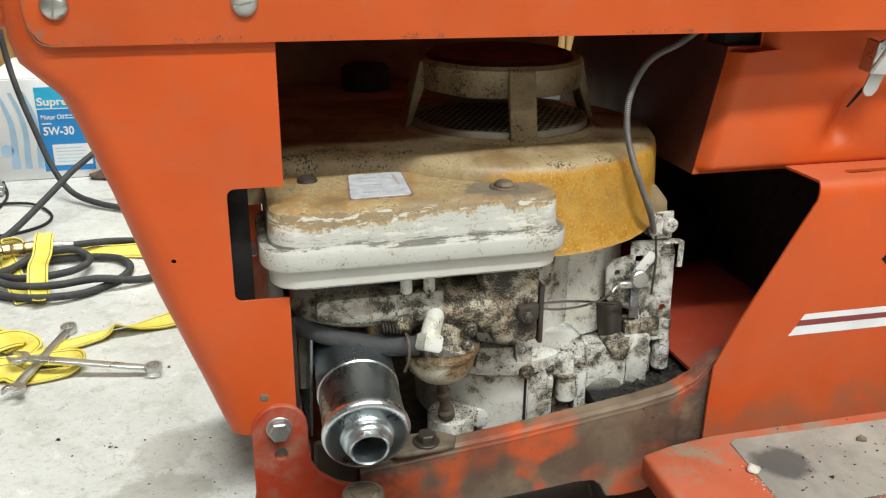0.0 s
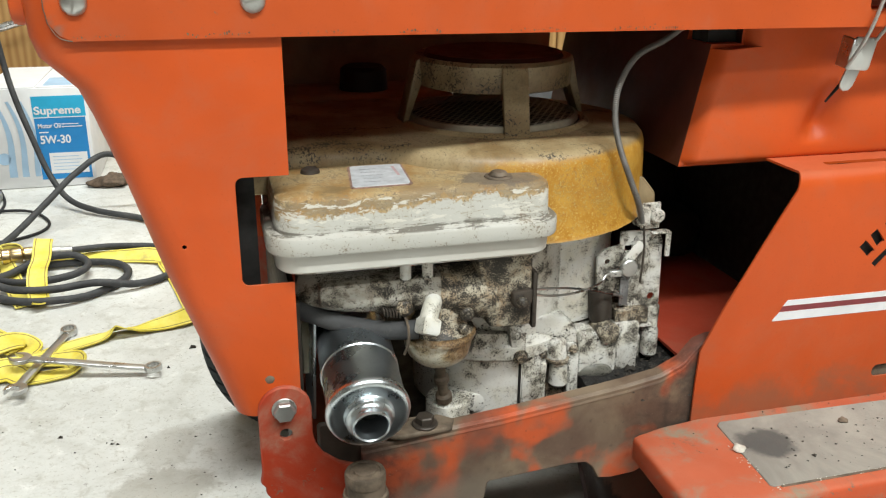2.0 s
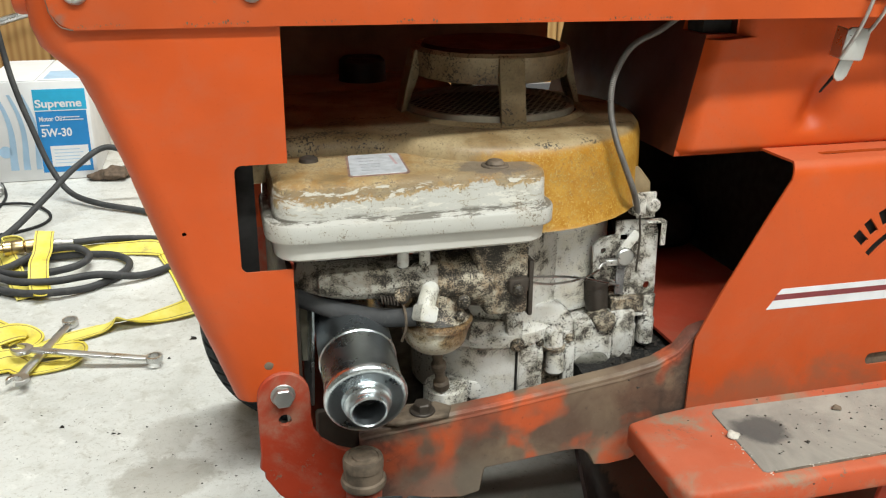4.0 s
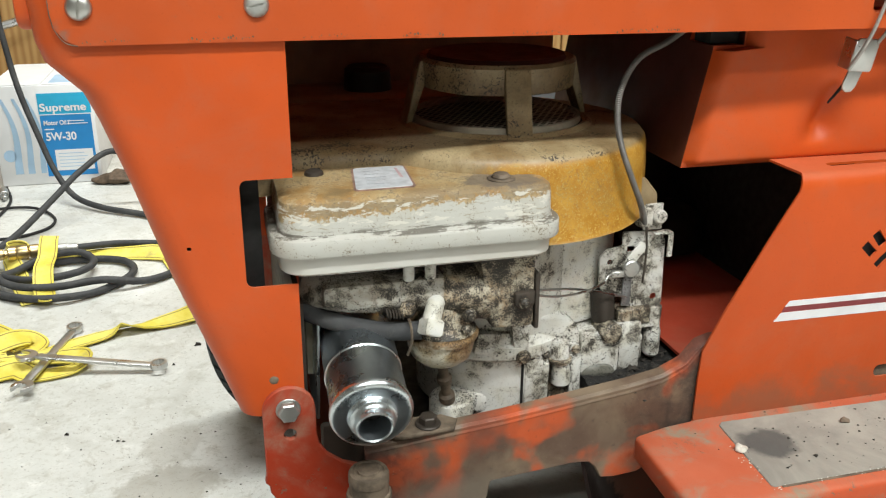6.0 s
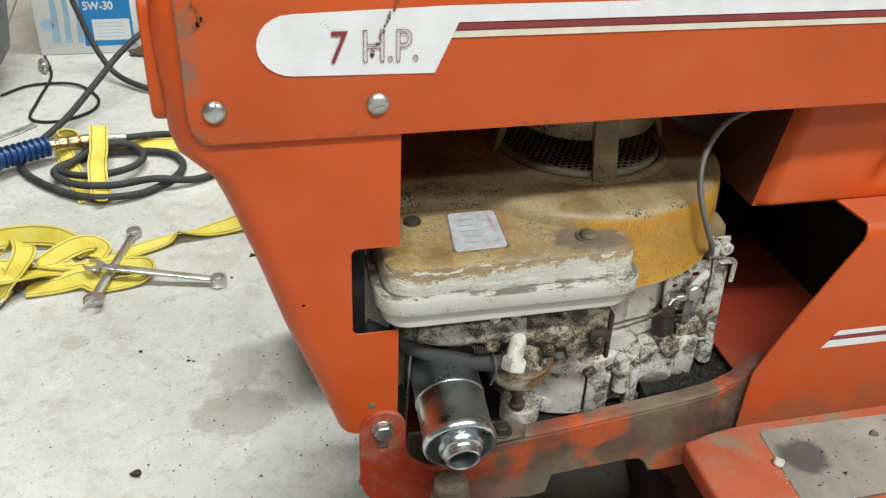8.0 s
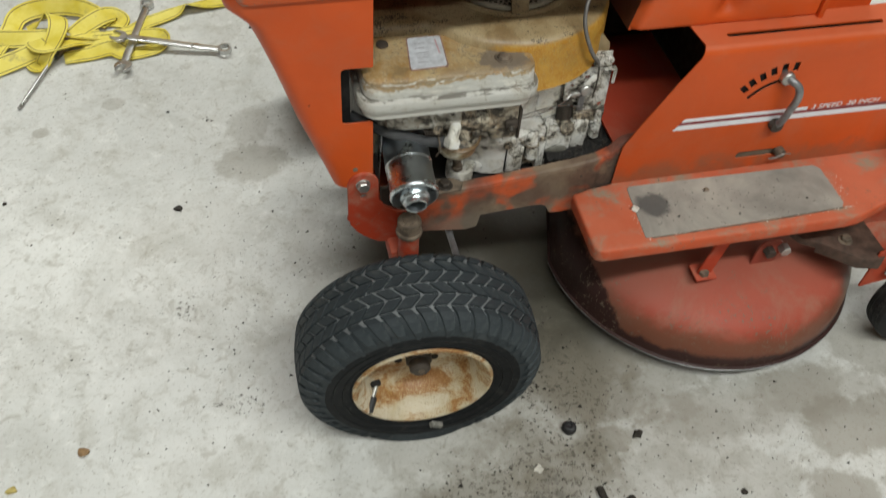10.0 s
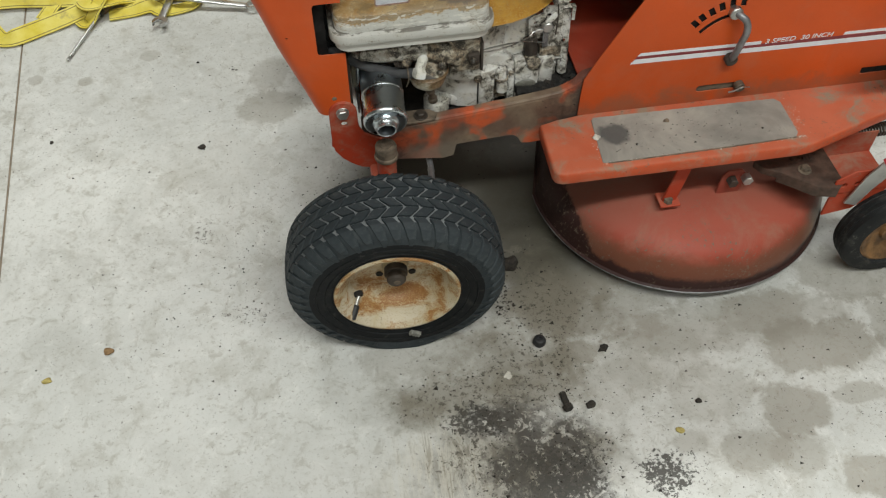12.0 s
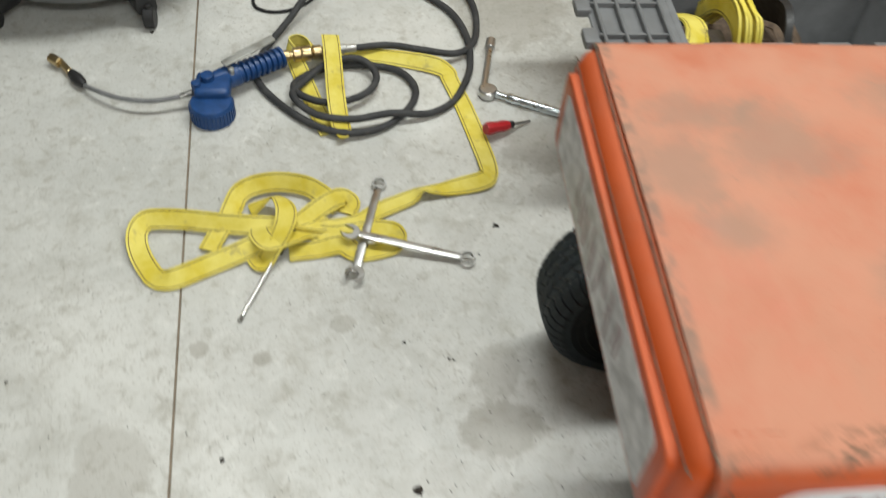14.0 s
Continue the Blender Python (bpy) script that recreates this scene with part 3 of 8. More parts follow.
WALLS, CEIL = plaster("painted_drywall", (0.19, 0.175, 0.15)), plaster("ceiling_paint", (0.40, 0.39, 0.37))
CHROME, TOOL, ZINC = bright_steel("bright_plated_steel", 0.26, (0.62, 0.675, 0.71)), bright_steel("brushed_tool_steel", 0.28, (0.58, 0.58, 0.57)), bright_steel("dull_zinc", 0.42, (0.52, 0.52, 0.50), 0.5)
BRASS = bright_steel("aged_brass", 0.3, (0.60, 0.47, 0.26), 0.5)
# the matte black serves soot and sludge, and sheets that stand in for shade
SOOT_SHADE, IRON = plain("black_soot_and_shade", (0.012, 0.011, 0.010), 0.8), plain("oily_dark_iron", (0.06, 0.048, 0.038), 0.55, 0.3)
RUSTY = plain("dusty_rusted_steel", (0.155, 0.118, 0.084), 0.7, 0.1, 0.5, 60, 0.4)
DECAL, CREAM, MAROON = plain("white_decal", (0.72, 0.73, 0.76), 0.4, 0, 0.08, 30), plain("cream_stripe", (0.68, 0.62, 0.52), 0.45, 0, 0.1, 60), plain("maroon_print", (0.22, 0.035, 0.04), 0.5, 0, 0.15)
FOIL = plain("worn_foil_label", (0.60, 0.62, 0.65), 0.4, 0.1, 0.22, 90, 0.2)
BLUE, PLASTIC, BLACKP = plain("blue_plastic", (0.013, 0.060, 0.195), 0.4, 0, 0.2, 60, 0.2), plain("grey_plastic", (0.16, 0.165, 0.17), 0.5, 0, 0.12, 25), plain("black_plastic", (0.018, 0.018, 0.019), 0.5)
CARTON, CBLUE, CLIGHT = plain("white_carton", (0.74, 0.745, 0.75), 0.6, 0, 0.05, 12), plain("blue_carton_print", (0.014, 0.22, 0.54), 0.5, 0, 0.1, 15), plain("pale_blue_print", (0.36, 0.52, 0.68), 0.5, 0, 0.15, 12)
CARD, RAG, REDP = plain("brown_cardboard", (0.34, 0.23, 0.12), 0.8), plain("brown_rag_cloth", (0.11, 0.075, 0.05), 0.95, 0, 0.4, 80, 0.6), plain("red_handle", (0.42, 0.02, 0.025), 0.35)
CRUMB, PALE, LEAF = plain("dark_dirt", (0.035, 0.029, 0.023), 0.95, 0, 0.5, 200, 0.6), plain("pale_chip", (0.62, 0.59, 0.52), 0.8, 0, 0.2, 200), plain("dry_leaf", (0.26, 0.16, 0.075), 0.8, 0, 0.3, 200)
DRYLEAF = plain("yellowed_leaf", (0.42, 0.34, 0.11), 0.8, 0, 0.3, 200)
LEVER, BRIGHT = plain("grey_lever_steel", (0.24, 0.24, 0.245), 0.42, 0.5, 0.3, 60, 0.2), bright_steel("bright_lever_plate", 0.42, (0.62, 0.63, 0.60), 0.25)
GRIPR, TANKD = plain("red_rubber_grip", (0.42, 0.035, 0.045), 0.6), plain("dusty_brown_tank", (0.30, 0.21, 0.12), 0.5, 0, 0.4, 14)


# ---- mesh helpers ----
def up_to(ob):
    m = ob.matrix_basis.copy()
    while ob.parent:
        m, ob = ob.parent.matrix_basis @ ob.matrix_parent_inverse @ m, ob.parent
    return m


def thing(name, at, label, category, group="", kind=""):
    ob = new(name)
    ob.matrix_basis, ob.empty_display_size = Matrix.Translation(at), 0.05
    return tagged(ob, label, category, group, kind)


def finish(ob, parent=None, label="", angle=38):
    me = ob.data
    me.polygons.foreach_set("use_smooth", [True] * len(me.polygons))
    me.set_sharp_from_angle(angle=radians(angle))
    if parent:
        ob.parent = parent
        ob.matrix_parent_inverse = up_to(parent).inverted()
    return tagged(ob, label)


def part(name, bm, material, parent=None, label="", angle=38):
    """One bmesh as one mesh object, under a thing or under a part."""
    bmesh.ops.recalc_face_normals(bm, faces=bm.faces[:])
    me = bpy.data.meshes.new(name)
    bm.to_mesh(me)
    bm.free()
    for m in material if isinstance(material, (list, tuple)) else [material]:
        me.materials.append(m)
    return finish(new(name, me), parent, label, angle)


def bake(ob, angle=38):
    """Applies the modifiers of ob to its mesh."""
    dg = bpy.context.evaluated_depsgraph_get()
    dg.update()
    me = bpy.data.meshes.new_from_object(ob.evaluated_get(dg))
    old, ob.data = ob.data, me
    ob.modifiers.clear()
    bpy.data.meshes.remove(old)
    me.polygons.foreach_set("use_smooth", [True] * len(me.polygons))
    me.set_sharp_from_angle(angle=radians(angle))
    return ob


def cut(ob, *cutters, thick=0.0):
    """Gives a sheet its thickness, then cuts the bmeshes out of it."""
    spare = []
    if thick:
        s = ob.modifiers.new("thick", "SOLIDIFY")
        s.thickness, s.offset = thick, -1
    for bm in cutters:
        bmesh.ops.recalc_face_normals(bm, faces=bm.faces[:])
        me = bpy.data.meshes.new("cutter")
        bm.to_mesh(me)
        bm.free()
        c = new("cutter", me)
        spare.append(c)
        b = ob.modifiers.new("cut", "BOOLEAN")
        b.operation, b.object, b.solver = "DIFFERENCE", c, "EXACT"
    bake(ob)
    for c in spare:
        me = c.data
        bpy.data.objects.remove(c)
        bpy.data.meshes.remove(me)
    return ob


def soften(bm, amount, seg=2, sharp=25):
    if amount:
        edges = [e for e in bm.edges if len(e.link_faces) == 2 and e.calc_face_angle(0) > radians(sharp)]
        bmesh.ops.bevel(bm, geom=edges, offset=amount, segments=seg, profile=0.5, affect="EDGES", clamp_overlap=True)
    return bm


def put(dst, src, m=None):
    """Adds the bmesh src, moved by m, to dst."""
    if m is not None:
        src.transform(m)
    me = bpy.data.meshes.new("spare")
    src.to_mesh(me)
    src.free()
    dst.from_mesh(me)
    bpy.data.meshes.remove(me)
    return dst


def block(x0, x1, y0, y1, z0, z1, soft=0.0, seg=2):
    bm = bmesh.new()
    bmesh.ops.create_cube(bm, size=1, matrix=Matrix.Translation(((x0 + x1) / 2, (y0 + y1) / 2, (z0 + z1) / 2)) @ Matrix.Diagonal((x1 - x0, y1 - y0, z1 - z0, 1)))
    return soften(bm, soft, seg)


def prism(pts, lo, hi, axis="y", soft=0.0, seg=2):
    """An outline given in the two other axes, drawn out along one axis from lo to hi."""
    at = {"x": lambda a, b, t: (t, a, b), "y": lambda a, b, t: (a, t, b), "z": lambda a, b, t: (a, b, t)}[axis]
    bm = bmesh.new()
    one, two = [bm.verts.new(at(a, b, lo)) for a, b in pts], [bm.verts.new(at(a, b, hi)) for a, b in pts]
    n = len(pts)
    bm.faces.new(one)
    bm.faces.new(two[::-1])
    for i in range(n):
        bm.faces.new((one[i], two[i], two[(i + 1) % n], one[(i + 1) % n]))
    bmesh.ops.recalc_face_normals(bm, faces=bm.faces[:])
    return soften(bm, soft, seg)


def along(p0, p1):
    """A pose with z from p0 towards p1."""
    a, d = Vector(p0), Vector(p1) - Vector(p0)
    return Matrix.Translation(a) @ d.to_track_quat("Z", "Y").to_matrix().to_4x4(), d.length


def lathe(profile, m=None, n=32):
    """Turns (radius, height) pairs round z."""
    bm = bmesh.new()
    rings = []
    for r, h in profile:
        rings.append([bm.verts.new((0, 0, h))] if r < 1e-6 else [bm.verts.new((r * math.cos(i * math.tau / n), r * math.sin(i * math.tau / n), h)) for i in range(n)])
    for a, b in zip(rings, rings[1:]):
        for i in range(n):
            j = (i + 1) % n
            if len(a) == 1 and len(b) > 1:
                bm.faces.new((a[0], b[j], b[i]))
            elif len(b) == 1 and len(a) > 1:
                bm.faces.new((a[i], a[j], b[0]))
            elif len(a) > 1:
                bm.faces.new((a[i], a[j], b[j], b[i]))
    if m is not None:
        bm.transform(m)
    return bm


def rod(p0, p1, r, r2=None, n=20, soft=0.0015):
    m, h = along(p0, p1)
    r2 = r if r2 is None else r2
    s = min(soft, h / 3, r / 2)
    return lathe([(0, 0), (r - s, 0), (r, s), (r2, h - s), (max(r2 - s, 0.0002), h), (0, h)], m, n)


def hexnut(p0, p1, r, soft=0.001):
    return rod(p0, p1, r, n=6, soft=soft)


def smooth_line(pts, per=10):
    """Catmull-Rom points through the given ones."""
    pts = [np.array(p, float) for p in pts]
    out = []
    for i in range(len(pts) - 1):
        a, b, c, d = pts[max(i - 1, 0)], pts[i], pts[i + 1], pts[min(i + 2, len(pts) - 1)]
        for t in np.arange(per) / per:
            out.append(0.5 * (2 * b + (c - a) * t + (2 * a - 5 * b + 4 * c - d) * t**2 + (3 * b - a - 3 * c + d) * t**3))
    return out + [pts[-1]]


def tube(pts, r, n=12, per=10, ribs=0.0, raw=False):
    """A round tube along a smooth line; ribs: how far every other ring stands out."""
    line = [Vector(p[:3]) for p in (pts if raw else smooth_line(pts, per))]
    bm, rings, side = bmesh.new(), [], None
    for i, p in enumerate(line):
        d = (line[min(i + 1, len(line) - 1)] - line[max(i - 1, 0)]).normalized()
        side = (side - d * side.dot(d)).normalized() if side else d.orthogonal().normalized()
        other = d.cross(side)
        rr = r + (ribs if i % 2 else 0)
        rings.append([bm.verts.new(p + rr * (math.cos(k * math.tau / n) * side + math.sin(k * math.tau / n) * other)) for k in range(n)])
    for a, b in zip(rings, rings[1:]):
        for k in range(n):
            bm.faces.new((a[k], a[(k + 1) % n], b[(k + 1) % n], b[k]))
    bm.faces.new(rings[0][::-1])
    bm.faces.new(rings[-1])
    return bm


def ribbon(pts, width, thick=0.002, per=10):
    """A strap along (x, y, z, lean): lean is 0 lying flat, 90 standing on edge."""
    line = smooth_line(pts, per)
    bm = bmesh.new()
    uv = bm.loops.layers.uv.new("UVMap")
    rows, run = [], 0.0
    for i, p in enumerate(line):
        d = Vector((line[min(i + 1, len(line) - 1)] - line[max(i - 1, 0)])[:3])
        flat = Vector((-d.y, d.x, 0)).normalized()
        a = radians(p[3])
        side = flat * math.cos(a) + Vector((0, 0, 1)) * math.sin(a)
        up = d.normalized().cross(side).normalized() * (thick / 2)
        c = Vector(p[:3])
        run += (Vector((line[i] - line[i - 1])[:3]).length if i else 0)
        low = max(0.0, 0.0015 - (c.z - width / 2 * abs(side.z) - thick / 2))
        c.z += low
        rows.append(([bm.verts.new(c + side * width * k + s * up) for s in (1, -1) for k in (-0.5, -0.17, 0.17, 0.5)], run))
    for (a, ra), (b, rb) in zip(rows, rows[1:]):
        loop = [0, 1, 2, 3, 7, 6, 5, 4]
        us = [0, 0.33, 0.67, 1, 1, 0.67, 0.33, 0]
        for k in range(8):
            j = (k + 1) % 8
            f = bm.faces.new((a[loop[k]], a[loop[j]], b[loop[j]], b[loop[k]]))
            for lp, (u, v) in zip(f.loops, ((us[k], ra), (us[j], ra), (us[j], rb), (us[k], rb))):
                lp[uv].uv = (u, v)
    for row in (rows[0][0], rows[-1][0]):
        bm.faces.new([row[k] for k in (0, 1, 2, 3, 7, 6, 5, 4)])
    return bm


def lettering(name, words, size, at, material, parent, right=(1, 0, 0), up=(0, 0, 1), outline=0.0, stretch=1.0, label="", slant=0.0, bold=0.0):
    """Raised writing with its lower left corner at a place."""
    data = bpy.data.curves.new(name, "FONT")
    data.body, data.size, data.extrude, data.shear, data.offset = words, size, 0.0003, slant, bold
    if outline:
        data.fill_mode, data.bevel_depth, data.extrude = "NONE", outline, 0
    ob = new("spare_text", data)
    dg = bpy.context.evaluated_depsgraph_get()
    dg.update()
    me = bpy.data.meshes.new_from_object(ob.evaluated_get(dg))
    bpy.data.objects.remove(ob)
    bpy.data.curves.remove(data)
    r, u = Vector(right).normalized(), Vector(up).normalized()
    m = Matrix((r, u, r.cross(u))).transposed().to_4x4()
    me.transform(Matrix.Translation(at) @ m @ Matrix.Diagonal((stretch, 1, 1, 1)))
    me.name = name
    me.materials.clear()
    me.materials.append(material)
    o = new(name, me)
    if parent:
        o.parent = parent
        o.matrix_parent_inverse = up_to(parent).inverted()
    return tagged(o, label)


def rounded(x0, x1, y0, y1, r, n=5):
    pts = []
    for cx, cy, a0 in ((x1 - r, y1 - r, 0), (x0 + r, y1 - r, 90), (x0 + r, y0 + r, 180), (x1 - r, y0 + r, 270)):
        pts += [(cx + r * math.cos(radians(a0 + 90 * i / n)), cy + r * math.sin(radians(a0 + 90 * i / n))) for i in range(n + 1)]
    return pts


def rough_up(bm, amount, scale, seed=0):
    """Small uneven dents."""
    for v in bm.verts:
        v.co += noise.noise_vector(v.co * scale + Vector((seed, seed * 2, 0))) * amount
    return bm


# ---- the garage ----
floor = tagged(part("floor", block(-2.6, 3.1, -3.1, 2.42, -0.15, -0.0022), plain("joint_dirt", (0.24, 0.195, 0.145), 0.9)), "pale stained concrete garage floor", "floor", kind="structure")


def joint(y):
    return -0.5965 - 0.068 * y


for side, far in ((-1, -2.6), (1, 3.1)):
    g = 0.0018 * side
    edge = [(joint(-3.1) + g, -3.1), (joint(2.42) + g, 2.42)]
    pts = [edge[0], edge[1], (far, 2.42), (far, -3.1)]
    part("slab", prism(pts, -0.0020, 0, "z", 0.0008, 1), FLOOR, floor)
tagged(part("wall_north", block(-2.6, 3.1, 2.44, 2.6, -0.1, 2.7), WALLS), "painted wall behind pine boards", "wall", kind="structure")
tagged(part("wall_south", block(-2.6, 3.1, -3.26, -3.1, -0.1, 2.7), WALLS), "pale painted garage wall", "wall", kind="structure")
tagged(part("wall_west", block(-2.76, -2.6, -3.26, 2.6, -0.1, 2.7), WALLS), "pale painted garage wall", "wall", kind="structure")
tagged(part("wall_east", block(3.1, 3.26, -3.26, 2.6, -0.1, 2.7), WALLS), "pale painted garage wall", "wall", kind="structure")
tagged(part("ceiling", block(-2.76, 3.26, -3.26, 2.6, 2.7, 2.85), CEIL), "white painted garage ceiling", "ceiling", kind="structure")
panelling = tagged(part("wall_panelling", block(-2.6, 3.1, 2.425, 2.44, 0, 1.25), CARD), "knotty pine board panelling on the wall", "wall panelling", kind="structure")
board = None
for i in range(40):
    x = -2.55 + i * 0.14
    if board is None:
        board = part("board", block(-0.0685, 0.0685, 2.405, 2.425, 0.003, 1.25, 0.003, 1), PINE, panelling)
        board.matrix_basis = Matrix.Translation((x, 0, 0))
    else:
        o = board.copy()
        scene.collection.objects.link(o)
        o.matrix_basis = Matrix.Translation((x, 0, 0))


# ---- the lawn tractor ----
tractor = thing("lawn_tractor", (0.3, 0.2, 0), "old faded orange lawn tractor standing on the concrete", "lawn tractor")
W = 0.406  # width of the body
MID = W / 2


def build_hood():
    prof, r = [], 0.020
    prof.append((-0.0045, None))
    for z in (0.62, 0.65, 0.675):
        prof.append((-0.0045, z))
    for i in range(7):
        a = radians(180 - 15 * i)
        prof.append((-0.0045 + r + r * math.cos(a), 0.684 + r * math.sin(a)))
    for i in range(1, 12):
        y = 0.0155 + (W - 0.031) * i / 12
        prof.append((y, 0.704 + 0.004 * math.sin(math.pi * i / 12)))
    for y, z in [(W - a, b) for a, b in prof[::-1] if b]:
        if y > prof[-1][0] + 1e-4 or z < 0.7041:
            prof.append((y, z))
    prof.append((W + 0.0045, None))
    bm, cols = bmesh.new(), []
    xs = [-0.1365, -0.1345, -0.130, -0.123, -0.10, -0.05, 0, 0.06, 0.12, 0.18, 0.24, 0.30, 0.36, 0.42, 0.48, 0.54, 0.60, 0.66]
    for x in xs:
        low = 0.593 + 0.013 * max(0, (-0.123 - x) / 0.0135) ** 2 + 0.008 * max(0, x) / 0.5
        cols.append([bm.verts.new((x, y, low if z is None else z + 0.0012 * noise.noise(Vector((x * 6, y * 6, z * 9))))) for y, z in prof])
    for a, b in zip(cols, cols[1:]):
        for i in range(len(prof) - 1):
            bm.faces.new((a[i], b[i], b[i + 1], a[i + 1]))
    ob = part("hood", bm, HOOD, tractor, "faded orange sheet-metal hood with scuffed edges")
    return cut(ob, prism(rounded(0.434, 0.470, 0.612, 0.629, 0.004), -0.03, 0.02, "y"), thick=0.0018)


hood = build_hood()
edge = [(-0.1362, 0.0012, 0.695), (-0.1366, -0.0030, 0.688), (-0.1368, -0.0050, 0.680), (-0.1368, -0.0050, 0.640), (-0.1368, -0.0050, 0.612), (-0.1350, -0.0050, 0.603), (-0.1305, -0.0050, 0.5955), (-0.123, -0.0050, 0.5932)]
part("worn_edge", rough_up(tube(edge[:8], 0.0003, 6, 6), 0.0005, 300), RUSTY, hood, "bare chipped corner edge of the hood")
Y = -0.0052
tip = [(-0.0915 + 0.022 - 0.022 * math.cos(a), 0.6565 + 0.0195 * math.sin(a)) for a in np.linspace(-math.pi / 2, math.pi / 2, 13)]
decal = part("decal", prism(tip + [(0.029, 0.679), (0.4225, 0.684), (0.4165, 0.673), (0.0345, 0.6685), (0.020, 0.6355)], Y - 0.0005, Y + 0.0005), DECAL, hood, "white stripe and rounded panel")
part("red_stripe", prism([(0.0340, 0.6675), (0.4155, 0.672), (0.4130, 0.668), (0.0325, 0.6635)], Y - 0.0004, Y + 0.0005), MAROON, hood, "thin maroon stripe")
part("cream_stripe", prism([(0.0320, 0.6625), (0.4125, 0.667), (0.4100, 0.6630), (0.0305, 0.6585)], Y - 0.0004, Y + 0.0005), CREAM, hood, "thin cream stripe")
lettering("lettering", "7", 0.030, (-0.0485, Y - 0.0011, 0.6445), MAROON, hood, up=(0.08, 0, 1), stretch=0.78)
lettering("lettering", "H.P.", 0.030, (-0.0275, Y - 0.0011, 0.6445), MAROON, hood, up=(0, 0, 1), outline=0.0003, stretch=0.74)
SCUFF = plain("bare_scuffed_metal", (0.14, 0.095, 0.06), 0.6, 0.1, 0.5, 300, 0.4)


def scuff(points, wide, seed, y=Y - 0.0009):
    """A broken chain of small bare scratches across the painted side."""
    rng, bm = random.Random(seed), bmesh.new()
    for (x0, z0), (x1, z1) in zip(points, points[1:]):
        for t in np.arange(0, 1, 0.0016 / max(0.002, math.hypot(x1 - x0, z1 - z0))):
            if rng.random() < 0.28:
                continue
            cx, cz, r = x0 + (x1 - x0) * t + rng.gauss(0, wide * 0.5), z0 + (z1 - z0) * t + rng.gauss(0, 0.0006), rng.uniform(0.3, 1.2) * wide
            n, a0 = rng.choice((4, 5, 6)), rng.uniform(0, 6)
            ring = [bm.verts.new((cx + r * rng.uniform(0.5, 1.2) * math.cos(a0 + i * math.tau / n), y, cz + 1.5 * r * rng.uniform(0.5, 1.2) * math.sin(a0 + i * math.tau / n))) for i in range(n)]
            bm.faces.new(ring)
    return part("scuff_mark", bm, SCUFF, hood, "brown scratch down to bare metal")


scuff([(-0.002, 0.688), (-0.010, 0.672), (-0.0145, 0.661), (-0.021, 0.648)], 0.0012, 3)
scuff([(-0.128, 0.688), (-0.123, 0.676), (-0.127, 0.668)], 0.0014, 8)
scuff([(0.050, 0.688), (0.047, 0.678)], 0.0008, 9)
scuff([(0.075, 0.689), (0.092, 0.684)], 0.0010, 10)
scuff([(0.028, 0.690), (0.026, 0.682)], 0.0005, 4)
scuff([(-0.052, 0.671), (-0.040, 0.664)], 0.0004, 5)
scuff([(0.133, 0.678), (0.135, 0.669)], 0.0005, 6)
scuff([(0.214, 0.6815), (0.2135, 0.668)], 0.0004, 7)
for i, x in enumerate((-0.122, -0.062, 0.008, 0.075, 0.150, 0.225)):
    scuff([(x, 0.5956 + 0.016 * max(0, x)), (x + 0.030 + 0.012 * (i % 3), 0.5956 + 0.016 * max(0, x + 0.03))], 0.0005 + 0.0002 * (i % 2), 30 + i)
for x, turn in ((-0.120, 80), (-0.0165, 12)):
    sc = lathe([(0, 0.0034), (0.004, 0.0033), (0.0063, 0.0024), (0.0076, 0.0006), (0.0078, 0)], Matrix.Translation((x, Y, 0.6155)) @ pose(0, 0, 0, 90), 24)
    slot = block(-0.0085, 0.0085, -0.0007, 0.0007, 0.0022, 0.006)
    slot.transform(Matrix.Translation((x, Y, 0.6155)) @ pose(0, 0, 0, 90, 0, 0) @ pose(0, 0, 0, 0, 0, turn))
    s = part("screw", sc, ZINC, hood, "slotted zinc screw")
    cut(s, slot)

def lean_in(ob):
    """The hood narrows and drops a little towards the rear."""
    for v in ob.data.vertices:
        x, y = max(0.0, v.co.x), v.co.y
        v.co = (v.co.x + 0.025 * x, y + 0.030 * x * max(0.0, 1 - y / MID), v.co.z - 0.025 * x)


for piece in [hood, *hood.children]:
    lean_in(piece)


